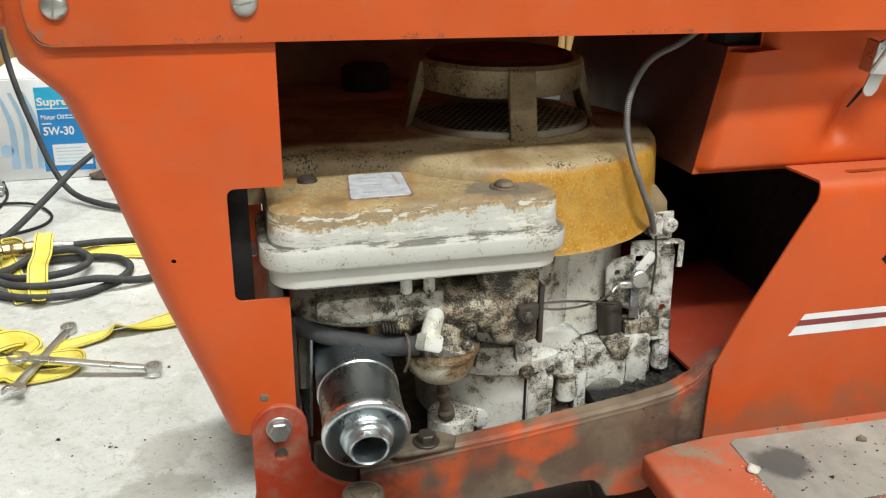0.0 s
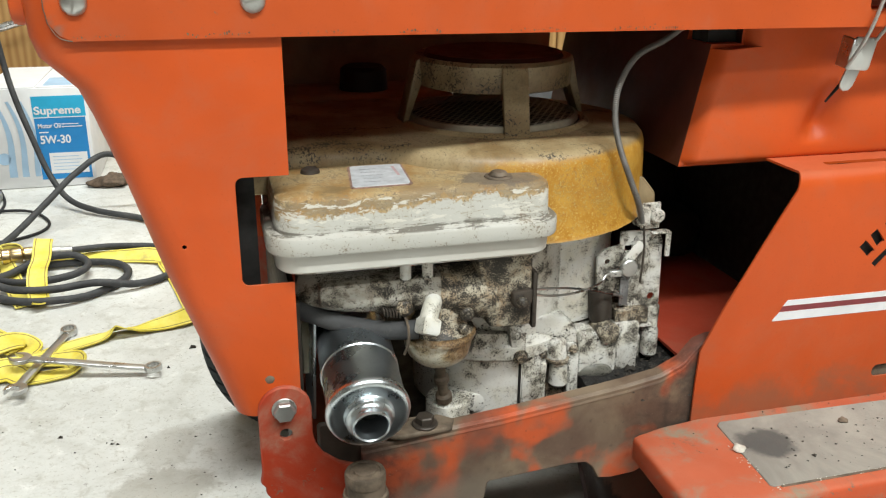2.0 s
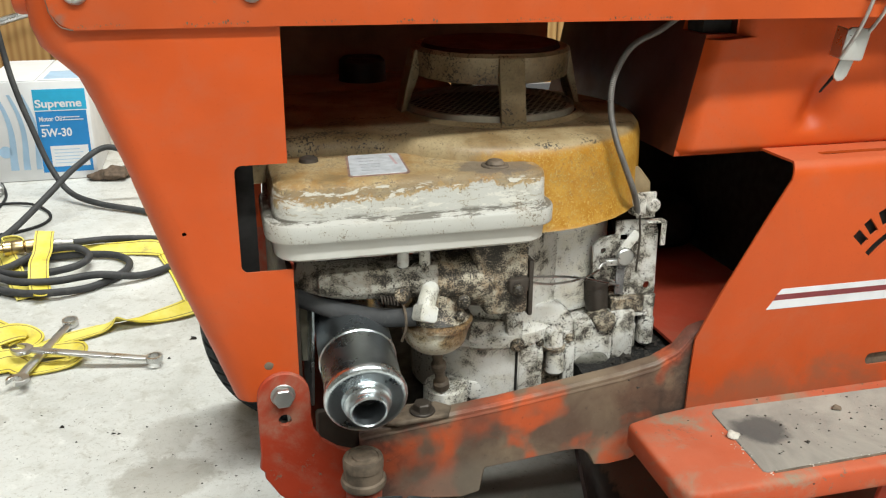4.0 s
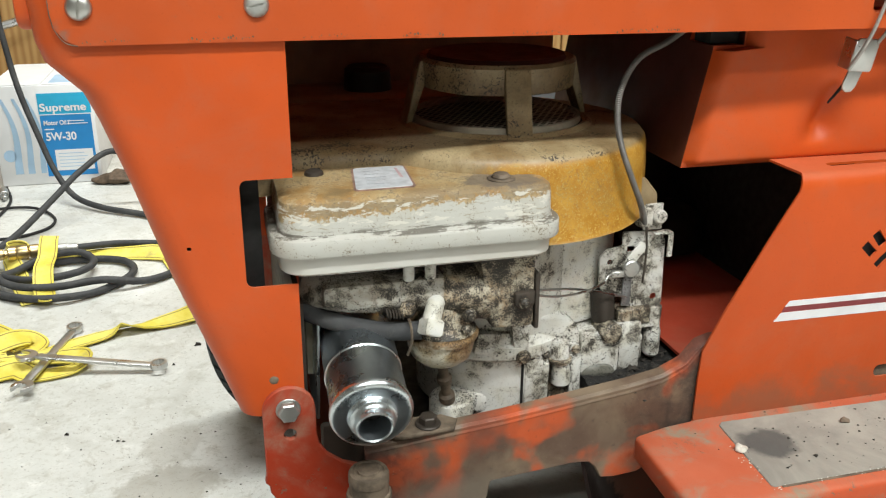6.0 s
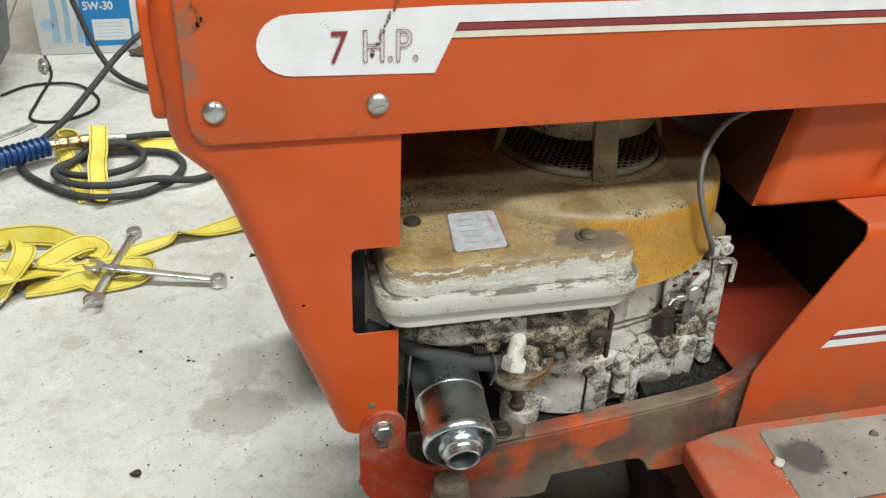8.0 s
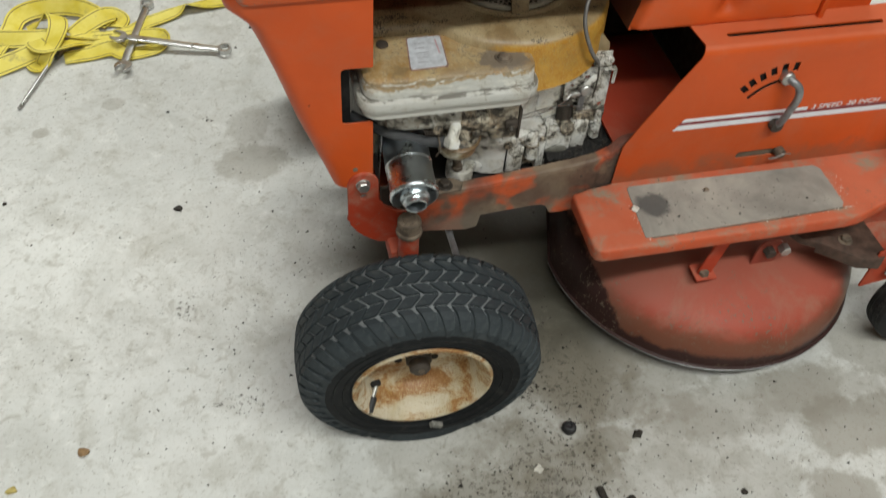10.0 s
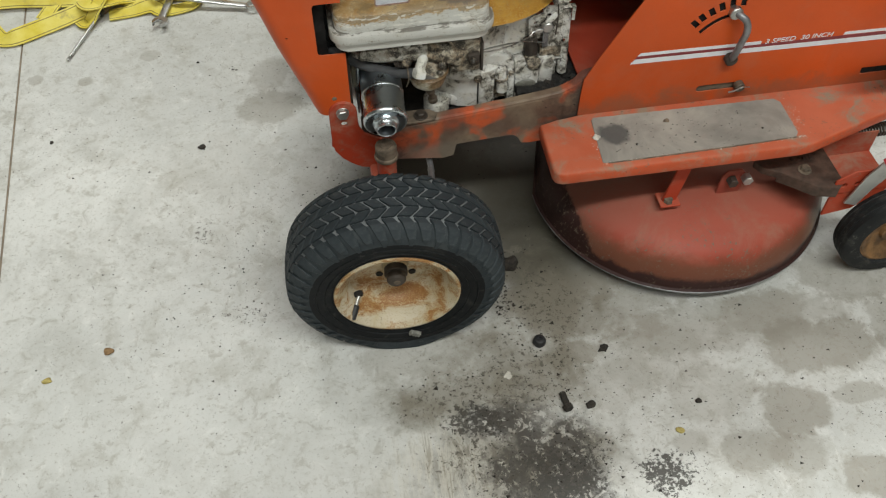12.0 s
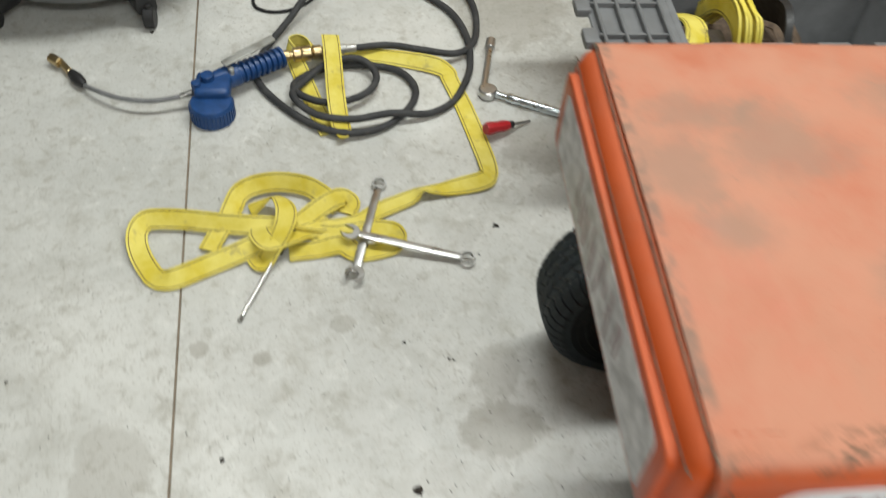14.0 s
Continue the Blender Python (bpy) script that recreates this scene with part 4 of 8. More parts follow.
# front shell: side walls, rounded corners, front, rounded top
def build_shell():
    rows = [(0.322, -0.047), (0.36, -0.0605), (0.43, -0.085), (0.50, -0.105), (0.545, -0.120), (0.562, -0.127), (0.572, -0.137), (0.582, -0.147), (0.595, -0.151),
            (0.64, -0.1535), (0.664, -0.1545), (0.680, -0.1535), (0.692, -0.149), (0.700, -0.141), (0.7025, -0.132), (0.7025, -0.122)]
    bm, rings = bmesh.new(), []
    for z, xf in rows:
        r = min(0.02, -xf * 0.35)
        c = 0.0 if z < 0.665 else (0.021 - math.sqrt(max(0.0, 0.021 ** 2 - (z - 0.6815) ** 2)) if z > 0.6815 else 0.0) + 0.0008
        ring = [(0.0, 0.0), (xf * 0.45, 0.0)]
        ring += [(xf + r - r * math.sin(a), r - r * math.cos(a)) for a in np.linspace(0, math.pi / 2, 7)]
        ring += [(xf - 0.002, W * 0.3), (xf - 0.003, W * 0.5), (xf - 0.002, W * 0.7)]
        ring += [(x, W - y) for x, y in ring[8:1:-1]] + [(xf * 0.45, W), (0.0, W)]
        rings.append([bm.verts.new((x, min(max(y, c), W - c), z)) for x, y in ring])
    for a, b in zip(rings, rings[1:]):
        for i in range(len(a) - 1):
            bm.faces.new((a[i], a[i + 1], b[i + 1], b[i]))
    ob = part("front_shell", bm, PANEL, tractor, "orange front shell with a notch in each side")
    bmesh_notch = [prism(rounded(-0.0355, 0.05, 0.4245, 0.5020, 0.005), y0, y0 + 0.04, "y") for y0 in (-0.02, W - 0.02)]
    hole = [rod((x, -0.02, z), (x, 0.02, z), r) for x, z, r in ((-0.0715, 0.4565, 0.0016),)]
    return cut(ob, *bmesh_notch, *hole, thick=0.002)


shell = build_shell()
part("rust_spot", rough_up(lathe([(0, 0.0004), (0.0028, 0.0003), (0.0036, -0.0001)], Matrix.Translation((-0.0215, 0.0, 0.3505)) @ pose(0, 0, 0, 90), 12), 0.0003, 400), RUSTY, shell, "small brown rust spot")
fascia = part("fascia", prism(rounded(0.016, W - 0.016, 0.600, 0.684, 0.012), -0.1600, -0.1480, "x", 0.003), PANEL, tractor, "orange raised front plate")
part("nose_decal", prism(rounded(0.034, W - 0.034, 0.606, 0.672, 0.008), -0.1606, -0.1596, "x"), plain("scuffed_white_decal", (0.60, 0.59, 0.60), 0.45, 0, 0.38, 55, 0.2), fascia, "scratched white front decal")
WORNPRINT = plain("faded_maroon_print", (0.36, 0.25, 0.27), 0.5, 0, 0.5, 90)
rng = random.Random(11)
y0 = 0.125
while y0 < 0.29:
    wide, low, high = rng.uniform(0.002, 0.006), rng.uniform(0.612, 0.640), rng.uniform(0.645, 0.662)
    lean = rng.uniform(-0.004, 0.004)
    part("maroon_bar", prism([(y0, low), (y0 + wide, low + rng.uniform(-0.003, 0.003)), (y0 + wide + lean, high), (y0 + lean, high - rng.uniform(0, 0.006))], -0.1610, -0.1603, "x"), WORNPRINT, fascia, "faded maroon print bar")
    y0 += wide + rng.uniform(0.003, 0.016)
for x, z, r in ((-0.1385, 0.7026, 0.0007), (-0.1525, 0.6883, 0.0005)):
    part("seam", tube([(x + 0.004, 0.010, z - 0.004), (x, 0.022, z), (x - 0.001, MID, z + 0.0005), (x, W - 0.022, z), (x + 0.004, W - 0.010, z - 0.004)], r, 8, 8), RUSTY, shell, "dark seam along the front edge of the hood")

# frame: front bracket plates and long rails
def frame_side(y, s, near):
    arc = [(-0.0125 + 0.0195 * math.cos(a), 0.3255 + 0.0195 * math.sin(a)) for a in np.linspace(0, math.pi, 11)]
    outline = arc + [(-0.032, 0.275), (-0.0335, 0.266), (-0.030, 0.262), (-0.030, 0.257), (-0.020, 0.240), (-0.008, 0.228), (0.006, 0.218), (0.030, 0.212), (0.052, 0.214), (0.052, 0.264),
                     (0.045, 0.268), (0.026, 0.2755), (0.014, 0.285), (0.0085, 0.295), (0.007, 0.305)]
    b = part("frame_bracket", prism(outline, y, y + 0.005 * s, "y", 0.001, 1), FORGED, tractor, "orange frame bracket plate with bolt and hole")
    cut(b, rod((-0.0125, y - 0.03, 0.3055), (-0.0125, y + 0.03, 0.3055), 0.0050))
    o = y - 0.001 * s
    bolt = hexnut((-0.0130, o, 0.3270), (-0.0130, o - 0.0065 * s, 0.3270), 0.0080)
    put(bolt, rod((-0.0130, y, 0.3270), (-0.0130, y - 0.0012 * s, 0.3270), 0.0092))
    part("bolt", bolt, ZINC, b, "zinc hexagon bolt")
    q = y + 0.014 * s
    top = [(0.045, 0.276), (0.10, 0.281), (0.16, 0.2865), (0.22, 0.294), (0.27, 0.3005), (0.30, 0.306), (0.32, 0.3155), (0.333, 0.331), (0.345, 0.3345), (0.55, 0.3345)]
    low = [(0.55, 0.232), (0.30, 0.224), (0.284, 0.2145), (0.262, 0.2125), (0.249, 0.214), (0.243, 0.226), (0.237, 0.2315), (0.222, 0.2325), (0.15, 0.227), (0.146, 0.205), (0.13, 0.2015), (0.045, 0.213)]
    bm = prism(top + low, q, q + 0.003 * s, "y", 0.0012, 1)
    lip = bmesh.new()
    cols = []
    for x, z in top:
        cols.append([lip.verts.new((x, q + d * s, z + h)) for d, h in ((-0.0006, -0.006), (0.0004, -0.0022), (0.0030, 0.0006), (0.013, 0.0012), (0.013, -0.0018), (0.004, -0.0022))])
    for a, c in zip(cols, cols[1:]):
        for i in range(6):
            lip.faces.new((a[i], a[(i + 1) % 6], c[(i + 1) % 6], c[i]))
    put(bm, lip)
    r = part("frame_rail", bm, RAIL, tractor, "grimy frame rail with patches of orange paint")
    return b, r


frame_side(-0.0035, 1, True)
frame_side(W + 0.0035, -1, False)
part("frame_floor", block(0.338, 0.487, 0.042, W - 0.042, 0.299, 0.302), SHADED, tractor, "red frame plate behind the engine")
# oily plate; the deep shade round the engine is put into its black
part("engine_plate", prism([(0.045, 0.030), (0.30, 0.030), (0.30, 0.36), (0.045, 0.36)], 0.256, 0.2615, "z", 0.001, 1), SOOT_SHADE, tractor, "oily engine plate, black for the deep shade round it")
part("mounting_pad", prism([(0.05, 0.02), (0.075, 0.006), (0.118, 0.0095), (0.1235, 0.022), (0.112, 0.032), (0.05, 0.034)], 0.2805, 0.285, "z", 0.001, 1), RUSTY, tractor, "dusty engine mounting pad")
pb = hexnut((0.098, 0.018, 0.285), (0.098, 0.018, 0.2935), 0.0075)
put(pb, rod((0.098, 0.018, 0.285), (0.098, 0.018, 0.2872), 0.0105))
part("mounting_bolt", pb, IRON, tractor, "oily engine mounting bolt")
# added plate keeps the gap dark where lit floor would show through
part("crossmember", block(0.012, 0.070, 0.014, 0.019, 0.222, 0.300, 0.002, 1), IRON, tractor, "dark plate added to close the gap below the muffler")
part("rear_frame_plate", block(0.0, 0.004, 0.02, W - 0.02, 0.20, 0.40), IRON, tractor)
for y in (0.05, 0.075):
    part("upright_strip", block(0.0065, 0.0135, y, y + 0.003, 0.325, 0.41, 0.001, 1), plain("cream_painted_strip", (0.42, 0.40, 0.30), 0.5) if y < 0.06 else ZINC, tractor, "narrow cream metal upright")

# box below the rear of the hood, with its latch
# the second, maroon paint holds the hood's shade
fire = part("cowl_box", prism([(0.3255, 0.4715), (0.350, 0.600), (0.66, 0.600), (0.66, 0.4715)], 0.0620, W - 0.05, "y", 0.002, 2), [PANEL, plain("shaded_maroon_paint", (0.085, 0.020, 0.013), 0.55, 0, 0.4, 14, 0.2)], tractor, "red-orange box under the hood")
cut(fire, block(0.325, 0.372, 0.0, 0.10, 0.572, 0.62), block(0.327, 0.372, 0.02, 0.06, 0.463, 0.4740))
dented = bmesh.new()
cols = []
for u in np.linspace(0, 1, 130):
    col = []
    for z in np.linspace(0.4725, 0.5985, 60):
        left = 0.3262 + 0.1907 * (z - 0.4715) if z < 0.570 else 0.3735
        x = left * (1 - u) + 0.574 * u
        a, b = (x - 0.4490 - 0.22 * (z - 0.505)) / 0.0125, (z - 0.5060) / (0.0140 if z < 0.506 else 0.030)
        deep = 0.0105 * math.exp(-(a * a + b * b)) - 0.0014 * math.exp(-(a * a * 1.5 + ((z - 0.489) / 0.006) ** 2))
        bend = max(0.0, 1 - (x - left) / 0.012) ** 2 + max(0.0, 1 - (z - 0.4725) / 0.008) ** 2
        col.append(dented.verts.new((x, 0.0506 + 0.0120 * min(1.0, bend) + deep, z)))
    cols.append(col)
for a, b in zip(cols, cols[1:]):
    for i in range(59):
        dented.faces.new((a[i], a[i + 1], b[i + 1], b[i]))
part("dented_face", dented, PANEL, fire, "orange face of the box with a round dent")
# hood shade on the front-facing side is put into the darker paint
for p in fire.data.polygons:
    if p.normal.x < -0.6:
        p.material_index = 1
# black block fills the cut corner in place of the shade inside it
part("bracket_hole", block(0.3460, 0.3715, 0.070, 0.095, 0.5725, 0.5990), SOOT_SHADE, fire, "black block standing in for shade in the corner opening of the box")
part("rear_flange", block(0.575, 0.583, 0.0455, 0.0640, 0.474, 0.60, 0.002), PANEL, fire)
part("slit", rod((0.4625, 0.0492, 0.5390), (0.4490, 0.0492, 0.5235), 0.0015, 0.0009, 8), SOOT_SHADE, fire, "black slit below the latch")
lt = prism([(-0.0085, -0.0055), (-0.0080, 0.0185), (-0.0060, 0.0205), (0.0105, 0.0205), (0.0125, 0.0185), (0.0118, -0.0040), (0.0100, -0.0060)], -0.0030, 0.0002, "y", 0.0011, 2)
put(lt, prism([(-0.0080, -0.0040), (-0.0105, -0.0160), (-0.0095, -0.0205), (-0.0055, -0.0230), (-0.0005, -0.0222), (0.0022, -0.0180), (0.0050, -0.0040)], -0.0022, -0.0002, "y", 0.0008, 2))
put(lt, block(-0.0095, -0.0075, -0.0030, 0.0120, -0.0050, 0.0190, 0.0008, 1))
latch = part("hood_latch", lt, TOOL, tractor, "bright spring toggle latch of the hood")
latch.matrix_basis = pose(0.4505, 0.0220, 0.5600, 6, 4, 0)
for a, b in (((0.4400, 0.0190, 0.5560), (0.4515, 0.0035, 0.6105)), ((0.4620, 0.0200, 0.5740), (0.4665, 0.0035, 0.6108))):
    part("latch_wire", tube([a, ((a[0] + b[0]) / 2 - 0.001, (a[1] + b[1]) / 2 - 0.005, (a[2] + b[2]) / 2), b], 0.0015, 8), ZINC, latch, "bent wire bail")
part("latch_hook", rod((0.4500, 0.0035, 0.6105), (0.4680, 0.0035, 0.6110), 0.0019, n=8), ZINC, latch, "wire bail across the slot")
part("latch_rivet", rod((0.4455, 0.0215, 0.5750), (0.4455, 0.0175, 0.5750), 0.0022, n=12), IRON, latch, "dark rivet")

# lower side panels with folded tops, slots, stripes and lever
def lower_panel(y, s, near):
    bm = bmesh.new()
    front = [(0.250, 0.330), (0.30, 0.3305), (0.328, 0.3320), (0.365, 0.3500), (0.40, 0.3690), (0.434, 0.3875), (0.462, 0.4035)]
    rows = [[(xf, y, z), (0.92, y, z)] for z, xf in front]
    for i in range(1, 7):
        a = radians(15 * i)
        rows.append([(0.4035 + 0.0008 * i, y + s * (0.0095 - 0.0095 * math.cos(a)), 0.462 + 0.0135 * math.sin(a)), (0.92, y + s * (0.0095 - 0.0095 * math.cos(a)), 0.462 + 0.0135 * math.sin(a))])
    rows.append([(0.403, y + s * 0.050, 0.4775), (0.92, y + s * 0.064, 0.4765)])
    cols = []
    for a, b in rows:
        cols.append([bm.verts.new(Vector(a).lerp(Vector(b), t)) for t in (0, 0.05, 0.15, 0.3, 0.5, 0.75, 1)])
    for a, b in zip(cols, cols[1:]):
        for i in range(6):
            bm.faces.new((a[i], a[i + 1], b[i + 1], b[i]))
    bmesh.ops.recalc_face_normals(bm, faces=bm.faces[:])
    ob = part("lower_side_panel", bm, PANEL, tractor, "orange lower side panel with slots and white stripes" if near else "orange lower side panel")
    if not near:
        return cut(ob, thick=-0.002)
    cutters = [prism(rounded(0.508, 0.580, 0.2805, 0.2925, 0.0055), y - 0.02, y + 0.02, "y"), prism(rounded(0.443, 0.66, 0.0265, 0.0335, 0.003), 0.46, 0.49, "z"), block(0.768, 0.84, y - 0.02, y + 0.02, 0.279, 0.2915)]
    c0 = (0.545, 0.345)
    ticks = [(0.4795, 0.4060), (0.4880, 0.4150), (0.5000, 0.4230), (0.5125, 0.4300), (0.5265, 0.4340), (0.5420, 0.4350)]
    for x, z in ticks:
        a = math.atan2(z - c0[1], x - c0[0])
        ca, sa = math.cos(a), math.sin(a)
        cutters.append(prism([(x + u * ca - v * sa, z + u * sa + v * ca) for u, v in ((-0.0072, -0.0040), (0.0074, -0.0040), (0.0074, 0.0040), (-0.0072, 0.0040))], y - 0.02, y + 0.02, "y"))
    ends = [math.atan2(0.3905 - c0[1], 0.4885 - c0[0]), math.atan2(0.4165 - c0[1], 0.538 - c0[0])]
    arc = np.linspace(ends[0], ends[1], 14)
    cutters.append(prism([(c0[0] + 0.0752 * math.cos(a), c0[1] + 0.0752 * math.sin(a)) for a in arc] + [(c0[0] + 0.0682 * math.cos(a), c0[1] + 0.0682 * math.sin(a)) for a in arc[::-1]], y - 0.02, y + 0.02, "y"))
    return cut(ob, *cutters, thick=0.002)


PY = 0.0060
side = lower_panel(PY, 1, True)
lower_panel(W - PY, -1, False)
q = PY - 0.0005
part("white_stripe", prism([(0.3960, 0.3480), (0.4020, 0.3557), (0.85, 0.3507), (0.85, 0.3425)], q, q + 0.001), DECAL, side, "white stripe")
part("maroon_stripe", prism([(0.4024, 0.3562), (0.4046, 0.3606), (0.85, 0.3570), (0.85, 0.3512)], q + 0.0001, q + 0.001), MAROON, side, "thin maroon stripe")
part("white_stripe", prism([(0.4050, 0.3611), (0.4090, 0.3660), (0.5880, 0.3640), (0.5868, 0.3588)], q, q + 0.001), DECAL, side, "white stripe")
part("white_stripe", prism([(0.7125, 0.3592), (0.7145, 0.3640), (0.85, 0.3628), (0.85, 0.3578)], q, q + 0.001), DECAL, side, "white stripe")
lettering("lettering", "3 SPEED  30 INCH", 0.0108, (0.5925, q - 0.0004, 0.3592), DECAL, side, right=(1, 0, 0.006), stretch=1.22, slant=0.15)
lever = part("shift_lever", tube([(0.5440, PY - 0.008, 0.3450), (0.5435, PY - 0.015, 0.358), (0.5450, PY - 0.019, 0.380), (0.5475, PY - 0.020, 0.400), (0.5440, PY - 0.017, 0.415), (0.5350, PY - 0.009, 0.4215), (0.5290, PY + 0.006, 0.4215)], 0.0050, 14), LEVER, tractor, "bent grey shift lever")
part("lever_boss", rod((0.5440, PY - 0.0015, 0.3435), (0.5440, PY - 0.013, 0.3435), 0.0092), IRON, lever, "dark pivot boss")
part("lever_collar", rod((0.5320, PY + 0.004, 0.4215), (0.5320, PY - 0.009, 0.4215), 0.0092), ZINC, lever, "grey collar")
# black backings added behind the slots, so that they read as dark openings
part("shift_plate", block(0.465, 0.556, PY + 0.005, PY + 0.007, 0.382, 0.448), SOOT_SHADE, side, "black sheet standing in for shade behind the shift slots")
part("fold_channel", block(0.435, 0.68, 0.021, 0.043, 0.462, 0.468), SOOT_SHADE, side, "black strip standing in for shade below the long slot")
part("rear_channel", block(0.755, 0.85, PY + 0.005, PY + 0.007, 0.270, 0.300), SOOT_SHADE, side, "black sheet standing in for shade behind the rear slot")
part("slot_backing", block(0.500, 0.590, PY + 0.004, PY + 0.006, 0.274, 0.300), RUSTY, side, "rusty plate behind the slot")
pin = rod((0.5730, PY + 0.002, 0.2870), (0.5730, PY - 0.010, 0.2870), 0.0078)
put(pin, rod((0.5730, PY - 0.009, 0.2870), (0.5730, PY - 0.0115, 0.2870), 0.0042))
part("slot_bolt", pin, RUSTY, side, "rusty bolt in the slot")
part("cotter_pin", tube([(0.557, PY - 0.008, 0.2805), (0.563, PY - 0.0115, 0.2850), (0.572, PY - 0.0135, 0.2920), (0.580, PY - 0.0115, 0.2905), (0.588, PY - 0.008, 0.2860)], 0.0013, 8), ZINC, side, "bent cotter pin")

# footrest with a grit pad
def footrest(s, y0):
    def yy(v):
        return y0 + s * v
    edge = [(0.270, -0.004), (0.2690, -0.055), (0.2680, -0.096), (0.2710, -0.1045), (0.280, -0.1090), (0.45, -0.1095), (0.632, -0.1100), (0.655, -0.1070), (0.835, -0.046), (0.90, -0.022), (0.90, 0.010), (0.345, 0.010), (0.30, 0.004)]
    bm = prism([(x, yy(y)) for x, y in edge], 0.2395, 0.2620, "z", 0.0045, 3)
    ob = part("foot_rest", bm, FOOT, tractor, "faded orange footrest with a grey grip pad")
    return ob


foot = footrest(1, 0.0)
footrest(-1, W)
pad_pts = [(0.352, -0.0035), (0.347, -0.008), (0.3400, -0.0945), (0.3425, -0.0965), (0.630, -0.0915), (0.637, -0.082), (0.638, -0.016), (0.630, -0.0075)]
part("grip_pad", prism(pad_pts, 0.2614, 0.2629, "z", 0.0006, 1), PAD, foot, "grey gritty anti-slip pad with a dark stain")
part("pad_scuff", tube([(0.348, -0.0975, 0.2622), (0.45, -0.0965, 0.2624), (0.55, -0.0945, 0.2623), (0.632, -0.0915, 0.2622)], 0.0010, 6), RUSTY, foot, "dusty worn edge line")
part("foot_bracket", block(0.462, 0.51, -0.075, -0.02, 0.226, 0.2368, 0.002), FORGED, tractor)
st = prism([(0.455, 0.1415), (0.478, 0.1415), (0.492, 0.226), (0.470, 0.226)], -0.0805, -0.0765, "y", 0.001, 1)
put(st, block(0.450, 0.482, -0.092, -0.062, 0.1405, 0.1440, 0.001, 1))
strut = part("foot_strut", st, FORGED, tractor, "orange footrest strut bolted to the deck")
part("strut_bolt", hexnut((0.464, -0.083, 0.1435), (0.464, -0.083, 0.151), 0.0072), RUSTY, strut, "rusty bolt")

# pedal edge and return spring behind the footrest
part("pedal_arm", prism([(0.752, 0.352), (0.79, 0.405), (0.90, 0.42), (0.90, 0.36), (0.80, 0.345)], -0.070, -0.055, "y", 0.003), FORGED, tractor, "orange pedal plate")
coil = [(0.735 + 0.20 * t, -0.038 + 0.010 * math.cos(t * 40 * math.tau), 0.200 + 0.010 * math.sin(t * 40 * math.tau)) for t in np.linspace(0, 1, 480)]
part("coil_spring", tube(coil, 0.0017, 6, raw=True), IRON, tractor, "dark coil spring")

# ---- engine ----
engine = part("engine", rough_up(lathe([(0, 0.262), (0.062, 0.262), (0.068, 0.268), (0.069, 0.318), (0.074, 0.322), (0.074, 0.332), (0.066, 0.338), (0.066, 0.425), (0, 0.425)], Matrix.Translation((0.180, 0.114, 0)), 40), 0.0008, 60), WHITE_A, tractor, "flaked white engine with oily grime")


def ep(name, bm, mat=None, label="", angle=38):
    return part(name, bm, mat or WHITE_B, engine, label, angle)


body2 = lathe([(0, 0.335), (0.058, 0.335), (0.060, 0.34), (0.060, 0.418), (0, 0.418)], Matrix.Translation((0.236, 0.128, 0)), 36)
ep("crankcase", rough_up(body2, 0.0006, 70, 3), WHITE_D, "white upper crankcase")
ep("crankcase_rear", rough_up(block(0.225, 0.318, 0.085, 0.21, 0.255, 0.335, 0.008, 3), 0.001, 70), WHITE_B, "white crankcase flank")
ep("gasket_rim", rough_up(lathe([(0.068, 0), (0.0725, 0.0005), (0.0725, 0.0035), (0.068, 0.004)], Matrix.Translation((0.180, 0.114, 0.3205)), 40), 0.0004, 120), WHITE_B, "dark crankcase joint")
# valve chest and lugs
base_step = prism([(0.1430, 0.3290), (0.1470, 0.3475), (0.1760, 0.3440), (0.1765, 0.3240), (0.1500, 0.3270)], 0.0440, 0.075, "y", 0.002, 2)
ep("base_flange", rough_up(base_step, 0.0006, 80), WHITE_A, "white base flange of the engine")
ep("base_seam", rod((0.1869, 0.0452, 0.272), (0.1869, 0.0452, 0.318), 0.0012, n=8), SOOT_SHADE, "dark seam in the casting")
ep("base_panel", rough_up(block(0.1885, 0.2110, 0.0445, 0.09, 0.2680, 0.3170, 0.003, 2), 0.0006, 80, 5), WHITE_B)
chest = prism([(0.1905, 0.3255), (0.1905, 0.3560), (0.2290, 0.3500), (0.2370, 0.3420), (0.2410, 0.3330), (0.2415, 0.3200)], 0.0520, 0.095, "y", 0.004, 3)
ep("valve_chest", rough_up(chest, 0.0007, 80, 1), WHITE_A, "white valve chest cover")
ep("chest_gap", block(0.1925, 0.2405, 0.0530, 0.095, 0.2720, 0.3245, 0.002, 1), WHITE_C, "oily casting below the valve chest")
lugs = (block(0.1925, 0.2048, 0.0445, 0.07, 0.3130, 0.3275, 0.003, 2), block(0.2040, 0.2120, 0.0475, 0.07, 0.3160, 0.3240, 0.002, 2), rod((0.2208, 0.0490, 0.3140), (0.2208, 0.0490, 0.3318), 0.0092, 0.0080, 20, 0.002), rod((0.2228, 0.0475, 0.2885), (0.2228, 0.0475, 0.3155), 0.0082, 0.0074, 20, 0.003),
        block(0.2300, 0.2395, 0.0480, 0.07, 0.3165, 0.3260, 0.002, 2), block(0.2305, 0.2412, 0.0465, 0.08, 0.2660, 0.3165, 0.002, 2), block(0.2050, 0.2105, 0.0430, 0.06, 0.2940, 0.3130, 0.001, 1))
for i, bm in enumerate(lugs):
    ep("cast_lug", rough_up(bm, 0.0006, 110, 4 + i), WHITE_B if i % 3 else WHITE_A, "cast lug of the engine")
